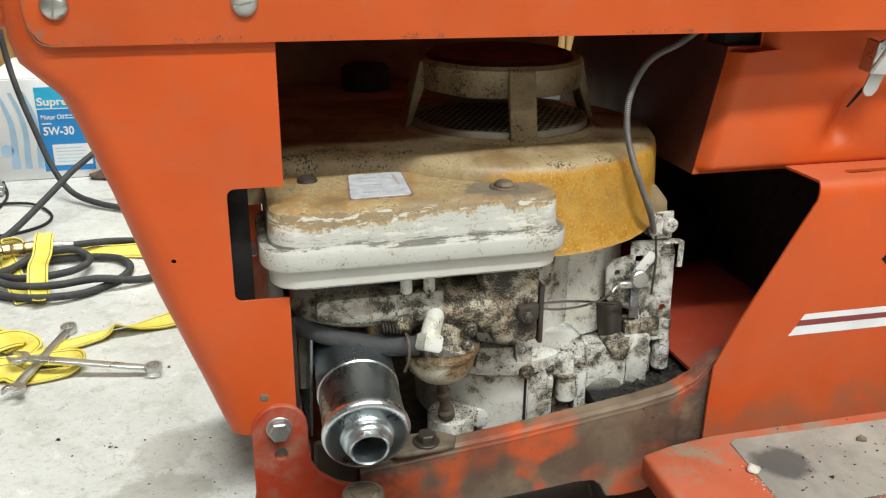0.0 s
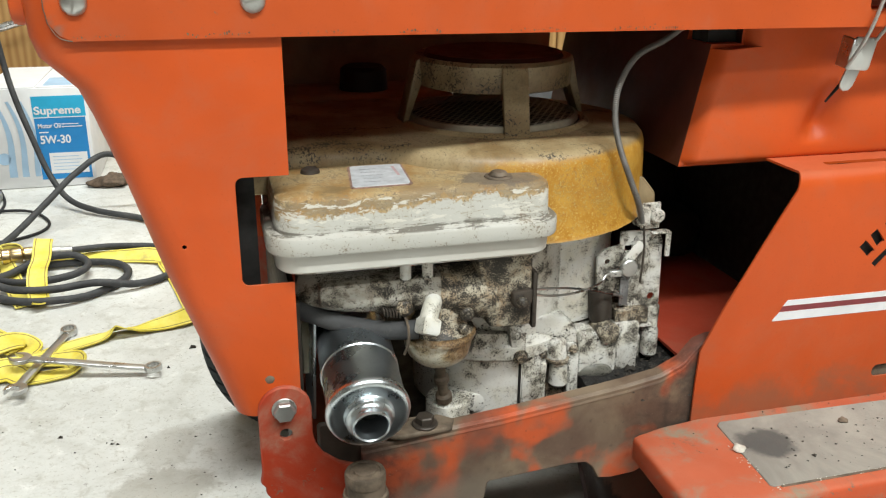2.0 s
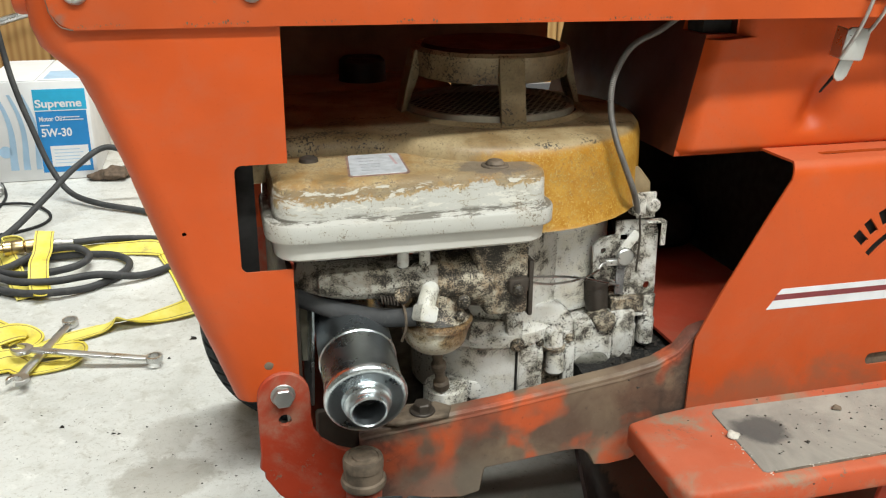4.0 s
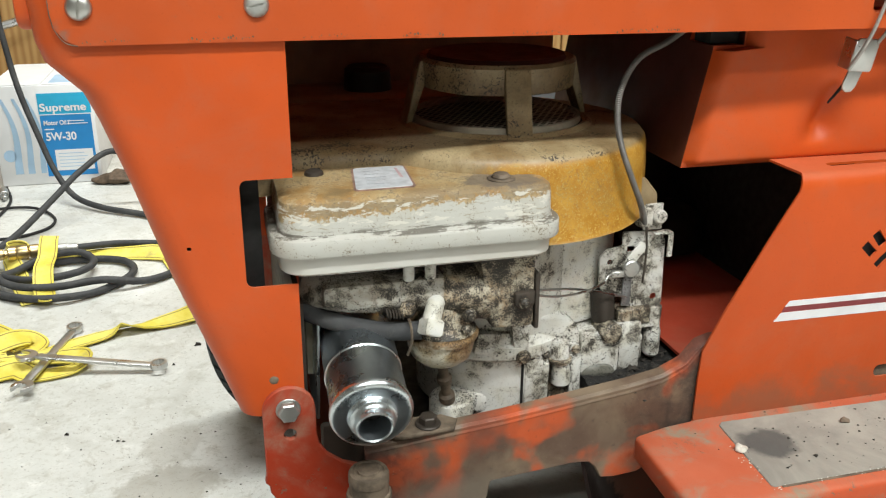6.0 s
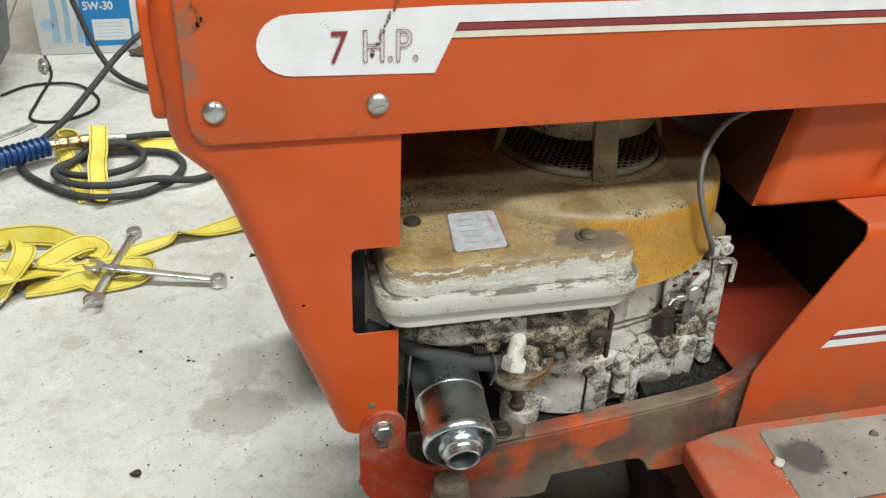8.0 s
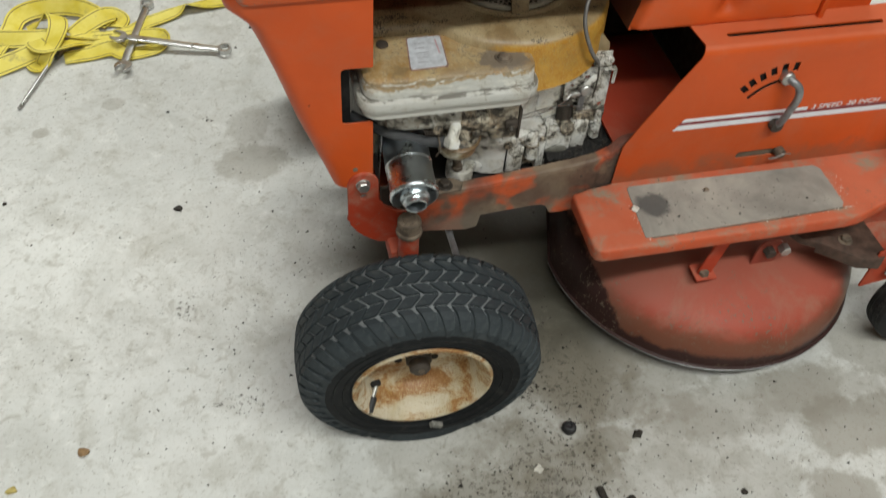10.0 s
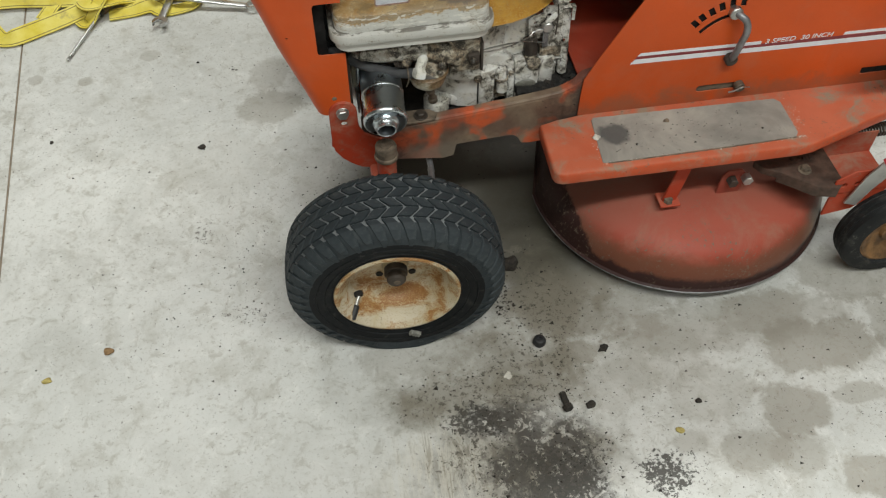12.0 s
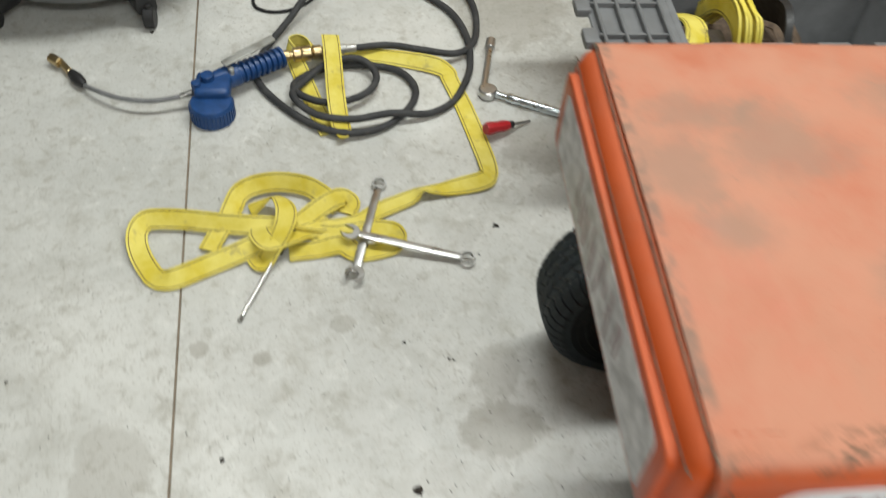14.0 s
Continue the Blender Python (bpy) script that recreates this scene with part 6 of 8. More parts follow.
def oil_flecks(count, seed):
    """Tiny dark flecks of oily dirt on castings, crowded in crevices to deepen shade."""
    keep = ("throttle_cable", "link_wire", "cable_core", "fan_shroud", "air_cleaner", "starter", "cup_leg", "rotating", "screen", "fuel_hose", "shroud", "cover_", "fuel_elbow", "fuel_bowl", "bowl_stem", "label")
    verts, polys, load = [], [], []
    for ob in [engine, *engine.children]:
        if not ob.name.startswith(keep):
            base = len(verts)
            verts += [v.co.copy() for v in ob.data.vertices]
            polys += [[base + i for i in p.vertices] for p in ob.data.polygons]
            load += [0.2 if ob.name.startswith("crankcase") else 0.35 if ob is engine else 1.0] * len(ob.data.polygons)
    tree = BVHTree.FromPolygons(verts, polys)
    rng = random.Random(seed)
    d = Vector((0.05, 0.92, -0.38)).normalized()
    side = d.cross(Vector((0, 0, 1))).normalized()
    up = side.cross(d)
    fv, ff = [], []
    for _ in range(count):
        x, z = rng.uniform(0.015, 0.33), rng.uniform(0.262, 0.432)
        p0 = Vector((x, 0.02, z)) - d * 0.2
        hit, nor, face, dist = tree.ray_cast(p0, d)
        if hit is None or hit.y > 0.125:
            continue
        if nor.dot(d) > 0:
            nor = -nor
        near = 0
        for u, v in ((1, 0), (-1, 0), (0, 1), (0, -1)):
            h2, _, _, d2 = tree.ray_cast(p0 + (side * u + up * v) * 0.0032, d)
            if h2 is not None and d2 < dist - 0.0028:
                near += 1
        patch = noise.noise(hit * 34) + 0.5 * noise.noise(hit * 90)
        if rng.random() > load[face] * ((0.70 if near else 0.0) + max(0.0, 0.07 + 0.42 * patch)):
            continue
        t = nor.orthogonal().normalized()
        b = nor.cross(t)
        r = rng.uniform(0.00018, 0.00055) * (1.9 if rng.random() < 0.10 else 1)
        a0, k, n = rng.uniform(0, 6.28), len(fv), rng.choice((4, 5, 6))
        for i in range(n):
            a, rr = a0 + i * math.tau / n, r * rng.uniform(0.45, 1.35)
            fv.append(hit + nor * 0.00012 + (t * math.cos(a) + b * math.sin(a)) * rr)
        fv.append(hit + nor * (0.00015 + r * 0.4))
        ff += [(k + i, k + (i + 1) % n, k + n) for i in range(n)]
    me = bpy.data.meshes.new("oil_grime")
    me.from_pydata([tuple(v) for v in fv], [], ff)
    me.materials.append(plain("oily_black_dirt", (0.020, 0.016, 0.012), 0.5, 0, 0.4, 300, 0.3))
    ob = new("oil_grime", me)
    ob.parent = engine
    ob.matrix_parent_inverse = up_to(engine).inverted()
    return tagged(ob, "black oily flecks stuck to the castings", kind="stuff")


oil_flecks(80000, 17)

# fuel tank behind the engine
tank = part("fuel_tank", rough_up(block(-0.03, 0.20, 0.30, 0.385, 0.42, 0.500, 0.010, 3), 0.0005, 30), TANKD, tractor, "dark brown fuel tank behind the engine")
part("tank_seam", block(-0.033, 0.203, 0.297, 0.388, 0.488, 0.4925, 0.001, 1), RUSTY, tank, "pale dusty tank seam")
part("tank_cap", lathe([(0, 0.524), (0.020, 0.524), (0.024, 0.520), (0.025, 0.502), (0.026, 0.498)], Matrix.Translation((0.109, 0.335, 0)), 24), BLACKP, tank, "black ribbed fuel cap")

# added plate hides the lit wall beyond and keeps the far gap dark
part("inner_shield", block(-0.10, 0.335, W - 0.018, W - 0.015, 0.492, 0.592), TANKD, tractor, "brown plate added behind the fuel tank to keep the far gap dark")
# black sheets and a block, added in the recesses in place of deep shade
part("notch_liner", rough_up(block(-0.075, -0.022, 0.028, 0.032, 0.40, 0.53), 0.0006, 40), SOOT_SHADE, tractor, "black sheet standing in for shade behind the side notch")
part("bulkhead", block(0.489, 0.495, 0.030, W - 0.042, 0.24, 0.466), SOOT_SHADE, tractor, "black sheet standing in for the shade beyond the frame plate")
part("inner_panel", block(0.335, 0.488, 0.345, 0.348, 0.302, 0.478), SOOT_SHADE, tractor, "black sheet standing in for shade at the far side of the bay")
part("belt_guard", rough_up(block(0.40, 0.486, 0.26, 0.335, 0.303, 0.36, 0.02, 3), 0.001, 30), SOOT_SHADE, tractor, "black block added to keep the bay behind the engine dark")

# ---- silencer ----
MA = along((0.0425, -0.0435, 0.3395), (0.0455, 0.058, 0.3610))[0]


def mpart(name, profile, mat, label="", parent=None):
    return part(name, lathe(profile, MA, 48), mat, parent or tractor, label)


sil = mpart("muffler", [(0, 0.104), (0.0275, 0.104), (0.0285, 0.100), (0.0285, 0.046), (0.0292, 0.045), (0.0292, 0.042), (0.0284, 0.041), (0.0284, 0.006), (0.0300, 0.0035), (0.0302, 0.0005), (0.0294, -0.0020), (0.0275, -0.0034),
                        (0.0245, -0.0036), (0.0205, -0.0030), (0.0180, -0.0034), (0.0168, -0.0052), (0.0164, -0.0080), (0.0150, -0.0092), (0.0138, -0.0120), (0.0141, -0.0132), (0.0136, -0.0155), (0.0126, -0.0162), (0.0117, -0.0152), (0.0115, 0.006), (0, 0.006)], CHROME, "bright plated muffler with an open neck")
mpart("neck_ring", [(0.0165, -0.0058), (0.0172, -0.0066), (0.0170, -0.0078), (0.0158, -0.0086)], CHROME, "", sil)
mpart("baffle", [(0.0114, 0.0045), (0, 0.0045)], SOOT_SHADE, "sooty baffle inside the neck", sil)
for k in range(7):
    a = k * math.tau / 6
    p = MA @ Vector((0.007 * math.cos(a) * (k < 6), 0.007 * math.sin(a) * (k < 6), 0.0038))
    part("baffle_hole", rod(p, MA @ Vector((0.007 * math.cos(a) * (k < 6), 0.007 * math.sin(a) * (k < 6), 0.0044)), 0.0016, n=8), BLACKP, sil)
back = rod((0.046, 0.060, 0.3625), (0.047, 0.13, 0.376), 0.0325, 0.0325, 28, 0.004)
part("muffler_rear", back, IRON, sil, "dark scorched rear of the muffler")
part("heat_shield", prism([(0.010, 0.300), (0.0125, 0.300), (0.016, 0.382), (0.0135, 0.384)], 0.022, 0.075, "y", 0.0006, 1), CHROME, sil, "bright bent heat shield")

# ---- front axle, spindles and wheels ----
part("front_axle", block(0.018, 0.052, -0.030, W + 0.030, 0.196, 0.222, 0.005, 2), FORGED, tractor, "orange front axle beam")
WH = Matrix.Translation((0.0345, -0.1360, 0.1430)) @ Matrix.Rotation(radians(-3.8), 4, "Z") @ Matrix.Rotation(radians(3), 4, "X")


def spindle(y, s):
    sp = lathe([(0, 0.165), (0.0135, 0.165), (0.0138, 0.2585), (0.0166, 0.2600), (0.0173, 0.2630), (0.0166, 0.2655), (0.0150, 0.2665), (0.0147, 0.2745), (0.0153, 0.2752), (0.0153, 0.2815), (0.0144, 0.2834), (0.0118, 0.2836), (0.0112, 0.2830), (0.0085, 0.2832), (0.0080, 0.2846), (0, 0.2848)], Matrix.Translation((0.0410, y, 0)), 28)
    ob = part("spindle", sp, [FORGED, RUSTY], tractor, "orange king pin with a dusty cap")
    for p in ob.data.polygons:
        p.material_index = 1 if p.center.z > 0.2590 else 0
    part("stub_axle", rod((0.036, y - s * 0.005, 0.172), (0.0335, y - s * 0.075, 0.158), 0.0105), RUSTY, ob, "rusty stub axle")
    return ob


spindle(-0.031, 1)
spindle(W + 0.031, -1)
part("steering_arm", prism([(0.030, -0.050), (0.046, -0.052), (0.098, -0.056), (0.104, -0.051), (0.098, -0.046), (0.046, -0.034)], 0.196, 0.203, "z", 0.002, 1), IRON, tractor, "oily steering arm")
part("tie_rod", tube([(0.103, -0.052, 0.199), (0.1035, -0.050, 0.2085), (0.105, -0.040, 0.2105), (0.107, -0.010, 0.2030), (0.110, 0.03, 0.192), (0.110, W - 0.03, 0.192), (0.104, W + 0.052, 0.205)], 0.0046, 12), LEVER, tractor, "grey tie rod")


AX = pose(0, 0, 0, -90)  # wheel axis: local z to world y
RT, HALF, RB = 0.1582, 0.0545, 0.087  # tyre radius, half width, bead radius


def crown(v):
    """Radius of the casing at a distance v from the middle plane."""
    a = abs(v) / HALF
    return RT - 0.0035 - 0.006 * a ** 2 - 0.012 * max(0.0, a - 0.72) ** 1.6 / 0.28 ** 1.6


def lug_mesh(stations, wide, flip, squash=None, fill=0.43):
    """One tread block: stations run from the middle to the shoulder as (v, radius, skew, width)."""
    bm, rows = bmesh.new(), []
    for v, r, skew, slim in stations:
        row = []
        for lift, narrow in ((-0.0015, 1.0), (0.0022, 0.96), (0.0032, 0.88)):
            for e in (-1, 1):
                a = skew * wide + e * wide * fill * narrow * slim
                row.append(bm.verts.new(((r + lift) * math.cos(a), (r + lift) * math.sin(a), v * flip)))
        rows.append([row[k] for k in (0, 2, 4, 5, 3, 1)])
    for a, b in zip(rows, rows[1:]):
        for i in range(5):
            bm.faces.new((a[i], a[i + 1], b[i + 1], b[i]))
    bm.faces.new(rows[0])
    bm.faces.new(rows[-1][::-1])
    bmesh.ops.recalc_face_normals(bm, faces=bm.faces[:])
    if squash is not None:
        back = squash.inverted()
        for v in bm.verts:
            p = squash @ v.co
            p.z = max(p.z, 0.0010)
            v.co = back @ p
    me = bpy.data.meshes.new("tread_block")
    bm.to_mesh(me)
    bm.free()
    me.materials.append(TYRE)
    return me


def front_wheel(m, name="front_wheel", lugs=46):
    prof = [(RB - 0.004, -HALF + 0.014), (RB + 0.003, -HALF + 0.0065), (RB + 0.0050, -HALF + 0.0035), (RB + 0.0062, -HALF + 0.0045), (RB + 0.014, -HALF + 0.0016), (RB + 0.0150, -HALF - 0.0004), (RB + 0.0165, -HALF + 0.0010), (RB + 0.026, -HALF - 0.0005), (RB + 0.0272, -HALF - 0.0018), (RB + 0.0284, -HALF - 0.0006), (RT - 0.034, -HALF - 0.0004), (RT - 0.026, -HALF + 0.0010)]
    prof += [(crown(v), v) for v in np.linspace(-HALF + 0.003, 0, 9)]
    prof = prof + [(r, -h) for r, h in prof[-2::-1]]
    bm = lathe(prof, m @ AX, 72)
    for v in bm.verts:
        if v.co.z < 0.018:
            v.co.y += (v.co.y - m.translation.y) * 0.16 * (0.018 - v.co.z) / 0.018
        v.co.z = max(v.co.z, 0.0014)
    tyre = part(name, bm, [WALLSIDE, GROOVE, TYRE], tractor, "front wheel with a worn black chevron-tread tyre", 30)
    for p in tyre.data.polygons:
        c = (m @ AX).inverted() @ p.center
        if abs(c.z) < 0.037 and math.hypot(c.x, c.y) > 0.135:
            p.material_index = 1
        elif math.hypot(c.x, c.y) > 0.127:
            p.material_index = 2
    wide = math.tau / lugs
    inner = [(0.0014, crown(0), -0.30, 0.93), (0.0032, crown(0), -0.23, 1.0), (0.0130, crown(0.013), 0.22, 1.0), (0.0148, crown(0.015), 0.30, 0.93)]
    middle = [(0.0174, crown(0.0174), 0.30, 0.93), (0.0192, crown(0.0192), 0.22, 1.0), (0.0290, crown(0.029), -0.22, 1.0), (0.0308, crown(0.031), -0.30, 0.93)]
    outer = [(0.0334, crown(0.0334), -0.30, 0.92), (0.0352, crown(0.0352), -0.24, 1.0), (0.0400, crown(0.040), -0.05, 1.0), (0.0480, crown(0.048), 0.12, 0.94), (0.0532, crown(0.0532) - 0.001, 0.22, 0.80), (0.0556, RT - 0.0240, 0.28, 0.62), (0.0566, RT - 0.0330, 0.26, 0.34)]
    short = [(v, r, k, w) for v, r, k, w in outer[:-1]] + [(0.0562, RT - 0.0270, 0.32, 0.30)]
    shared = {}
    for i in range(lugs):
        edge = outer if i % 2 else short
        for st, flip, off in ((inner, 1, 0.0), (inner, -1, 0.5), (middle, 1, 0.0), (middle, -1, 0.5), (edge, 1, 0.0), (edge, -1, 0.5)):
            spin = m @ AX @ Matrix.Rotation((i + off) * wide, 4, "Z")
            if (spin @ Vector((RT, 0, 0))).z < 0.030:
                me = lug_mesh(st, wide, flip, spin, 0.445 if len(st) < 5 else 0.405)
            else:
                key = (st[-1], flip)
                if key not in shared:
                    shared[key] = lug_mesh(st, wide, flip, None, 0.445 if len(st) < 5 else 0.405)
                me = shared[key]
            ob = new("tread_block", me)
            ob.parent = tyre
            ob.matrix_parent_inverse = up_to(tyre).inverted()
            ob.matrix_basis = spin
    prof = [(0.0885, -0.0475), (0.0905, -0.0500), (0.0895, -0.0530), (0.0865, -0.0535), (0.0840, -0.0510), (0.0815, -0.0440), (0.0770, -0.0380), (0.0740, -0.0250), (0.0715, -0.0060), (0.0640, 0.0020), (0.0520, 0.0060), (0.0480, 0.0045), (0.0440, 0.0060), (0.0200, 0.0060), (0.0190, 0.0035), (0.0185, -0.004), (0.0165, -0.006), (0.0, -0.006)]
    part("rim", lathe(prof, m @ AX, 56), RIM, tyre, "rusty cream steel rim")
    def at(x, y, z):
        return m @ Vector((x, y, z))
    hub = rod(at(0, 0.004, 0), at(0, -0.016, 0), 0.0170, n=28)
    put(hub, rod(at(0, -0.014, 0), at(0, -0.0290, 0), 0.0138, n=24, soft=0.003))
    axle = part("axle_end", hub, IRON, tyre, "dark axle end")
    part("centre_mark", rod(at(0.001, -0.0288, -0.001), at(0.001, -0.0293, -0.001), 0.0050, n=16, soft=0.0002), RUSTY, axle, "pale rubbed centre of the axle")
    for a in (45, 135, 225, 315):
        c = (0.034 * math.cos(radians(a)), 0.034 * math.sin(radians(a)))
        part("hub_hole", rod(at(c[0], 0.0055, c[1]), at(c[0], 0.0035, c[1]), 0.0055, n=12, soft=0.0003), SOOT_SHADE, tyre, "dark hole in the hub")
    va, vb = at(-0.056, -0.022, -0.036), at(-0.0665, -0.045, -0.052)
    part("valve_stem", rod(va, vb, 0.0030, n=12), ZINC, tyre, "grey valve stem")
    part("valve_hole", rod(Vector(va) + Vector((-0.001, 0.004, 0.003)), Vector(va) + Vector((0, -0.002, 0.001)), 0.0068, n=14, soft=0.0004), SOOT_SHADE, tyre, "black grommet round the valve")
    part("valve_cap", rod(Vector(va).lerp(vb, 0.50), Vector(va).lerp(vb, 1.25), 0.0056, n=12), BLACKP, tyre, "black valve cap")
    w = block(-0.0090, 0.0090, -0.0600, -0.0545, -0.0045, 0.0045, 0.0012, 1)
    for x in (-0.0066, -0.0022, 0.0022, 0.0066):
        put(w, block(x - 0.0012, x + 0.0012, -0.0614, -0.0590, -0.0042, 0.0042, 0.0006, 1))
    w.transform(m @ Matrix.Translation((0.022, 0, -0.0985)) @ Matrix.Rotation(radians(28), 4, "Y"))
    part("wheel_weight", w, plain("dusty_lead", (0.22, 0.215, 0.19), 0.6, 0, 0.4, 200, 0.3), tyre, "small ribbed grey wheel weight at the rim edge")
    part("bead_line", lathe([(0.0888, -0.0495), (0.0915, -0.0512), (0.0925, -0.0490), (0.0905, -0.0475)], m @ AX, 64), SOOT_SHADE, tyre, "black gap between the rim and the tyre")
    return tyre


front_wheel(WH)
front_wheel(Matrix.Translation((0.070, W + 0.140, 0.1450)) @ Matrix.Rotation(radians(184), 4, "Z"))

# ---- mower deck ----
def build_deck():
    cx, ya, yb = 0.545, 0.065, 0.341
    prof = [(0.2500, 0.0300), (0.2505, 0.0325), (0.2465, 0.0345), (0.2455, 0.0385), (0.2440, 0.062), (0.2415, 0.074), (0.2350, 0.0880), (0.2260, 0.0995), (0.2140, 0.1090), (0.1980, 0.1170), (0.17, 0.1265), (0.13, 0.1345), (0.08, 0.1385), (0.03, 0.139)]
    bm, rings, n = bmesh.new(), [], 40
    for r, z in prof:
        ring = [(cx + r * math.cos(a), ya + r * math.sin(a), z) for a in np.linspace(math.pi, math.tau, n)]
        ring += [(cx + 0.08 + r * math.cos(a), yb + r * math.sin(a), z) for a in np.linspace(0, math.pi, n)]
        rings.append([bm.verts.new(p) for p in ring])
    for a, b in zip(rings, rings[1:]):
        for i in range(len(a)):
            j = (i + 1) % len(a)
            bm.faces.new((a[i], a[j], b[j], b[i]))
    bm.faces.new(rings[-1])
    return rough_up(bm, 0.0012, 12)


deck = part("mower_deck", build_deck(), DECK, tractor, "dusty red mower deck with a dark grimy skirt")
part("deck_edge", tube([(0.545 + 0.2500 * math.cos(a), 0.065 + 0.2500 * math.sin(a), 0.0312) for a in np.linspace(math.pi, math.tau, 30)], 0.0012, 8, 2), LEVER, deck, "bare shiny lower edge")
part("deck_lug", prism([(0.548, 0.132), (0.586, 0.132), (0.590, 0.170), (0.580, 0.182), (0.558, 0.180), (0.550, 0.170)], -0.0700, -0.0660, "y", 0.001, 1), DECK, deck, "upright deck lug")
for x, y, z, m in ((0.566, -0.0705, 0.163, IRON), (0.588, -0.0720, 0.166, ZINC)):
    part("deck_bolt", hexnut((x, y + 0.002, z), (x, y - 0.011, z), 0.0085), m, deck, "dusty bolt")
hg = prism([(0.604, -0.030), (0.600, -0.062), (0.608, -0.078), (0.628, -0.090), (0.650, -0.108), (0.672, -0.128), (0.704, -0.136), (0.716, -0.126), (0.716, -0.030)], 0.1850, 0.1880, "z", 0.0010, 2)
put(hg, prism([(0.628, -0.0905), (0.650, -0.1085), (0.672, -0.1285), (0.704, -0.1365), (0.7045, -0.1335), (0.673, -0.1255), (0.651, -0.1055), (0.629, -0.0875)], 0.168, 0.187, "z"))
put(hg, prism([(0.600, -0.062), (0.608, -0.078), (0.628, -0.0905), (0.629, -0.0875), (0.610, -0.0755), (0.603, -0.061)], 0.176, 0.187, "z"))
for i in range(4):
    put(hg, block(0.655 + 0.010 * i, 0.661 + 0.010 * i, -0.070 - 0.001 * i, -0.064, 0.1876, 0.1892, 0.0004, 1))
part("hanger_plate", hg, plain("brown_grimy_steel", (0.080, 0.047, 0.033), 0.6, 0.1, 0.5, 50, 0.3), deck, "brown grimy hanger plate")
part("hanger_nut", put(hexnut((0.668, -0.092, 0.188), (0.668, -0.092, 0.195), 0.0072), rod((0.668, -0.092, 0.1875), (0.668, -0.092, 0.1892), 0.0105)), RUSTY, deck, "rusty nut")
gb = prism([(0.700, 0.120), (0.700, 0.195), (0.725, 0.212), (0.80, 0.212), (0.80, 0.170), (0.745, 0.128)], -0.130, -0.126, "y", 0.001, 1)
put(gb, block(0.700, 0.80, -0.130, -0.050, 0.166, 0.1695, 0.001, 1))
put(gb, prism([(0.700, 0.166), (0.700, 0.195), (0.725, 0.212), (0.80, 0.212), (0.80, 0.166)], -0.053, -0.050, "y", 0.001, 1))
gbk = part("wheel_bracket", gb, orange_paint("grimy_bracket_orange", 0.15, 0.9, 0.46, 0.5, (0.42, 0.06, 0.026)), deck, "orange gauge-wheel bracket with holes")
cut(gbk, *[rod((x, -0.14, 0.185), (x, -0.12, 0.185), 0.0048) for x in (0.715, 0.735, 0.755)])
part("height_lever", prism([(0.722, 0.152), (0.744, 0.144), (0.760, 0.180), (0.776, 0.205), (0.783, 0.236), (0.758, 0.240), (0.738, 0.205)], -0.1385, -0.1345, "y", 0.001, 1), ZINC, deck, "grey height lever")
part("red_grip", tube([(0.757, -0.139, 0.232), (0.772, -0.142, 0.243), (0.792, -0.146, 0.250)], 0.0085, 14), GRIPR, deck, "faded red rubber grip")
GW = Matrix.Translation((0.8205, -0.148, 0.0868)) @ Matrix.Scale(1.06, 4)
tg = lathe([(0.052, -0.016), (0.056, -0.021), (0.072, -0.0205), (0.0785, -0.016), (0.080, -0.010), (0.0787, -0.0085), (0.080, -0.007), (0.080, -0.001), (0.0787, 0), (0.080, 0.001), (0.080, 0.007), (0.0787, 0.0085), (0.080, 0.010), (0.0785, 0.016), (0.072, 0.0205), (0.056, 0.021), (0.052, 0.016)], GW @ AX, 48)
gauge = part("gauge_wheel", tg, rubber("speckled_gauge_rubber", (0.011, 0.012, 0.0125), 0.55), tractor, "small black ribbed gauge wheel of the deck")
part("rim", lathe([(0.0535, -0.0165), (0.050, -0.0175), (0.046, -0.014), (0.030, -0.003), (0.018, -0.002), (0.016, -0.008), (0, -0.008)], GW @ AX, 40), RUSTRIM, gauge, "rusty yellow rim")
part("wheel_bolt", hexnut(GW @ Vector((0, -0.006, 0)), GW @ Vector((0, -0.0185, 0)), 0.0100), ZINC, gauge, "grey wheel bolt")
part("wheel_arm", prism([(0.755, 0.17), (0.783, 0.17), (0.828, 0.085), (0.816, 0.066), (0.802, 0.078)], -0.121, -0.117, "y", 0.001, 1), RUSTY, deck, "rusty wheel arm")


# ---- yellow lifting strap ----
strap = thing("lifting_strap", (-0.5, 0.8, 0), "yellow webbing strap lying knotted on the concrete", "strap")
SW = 0.036
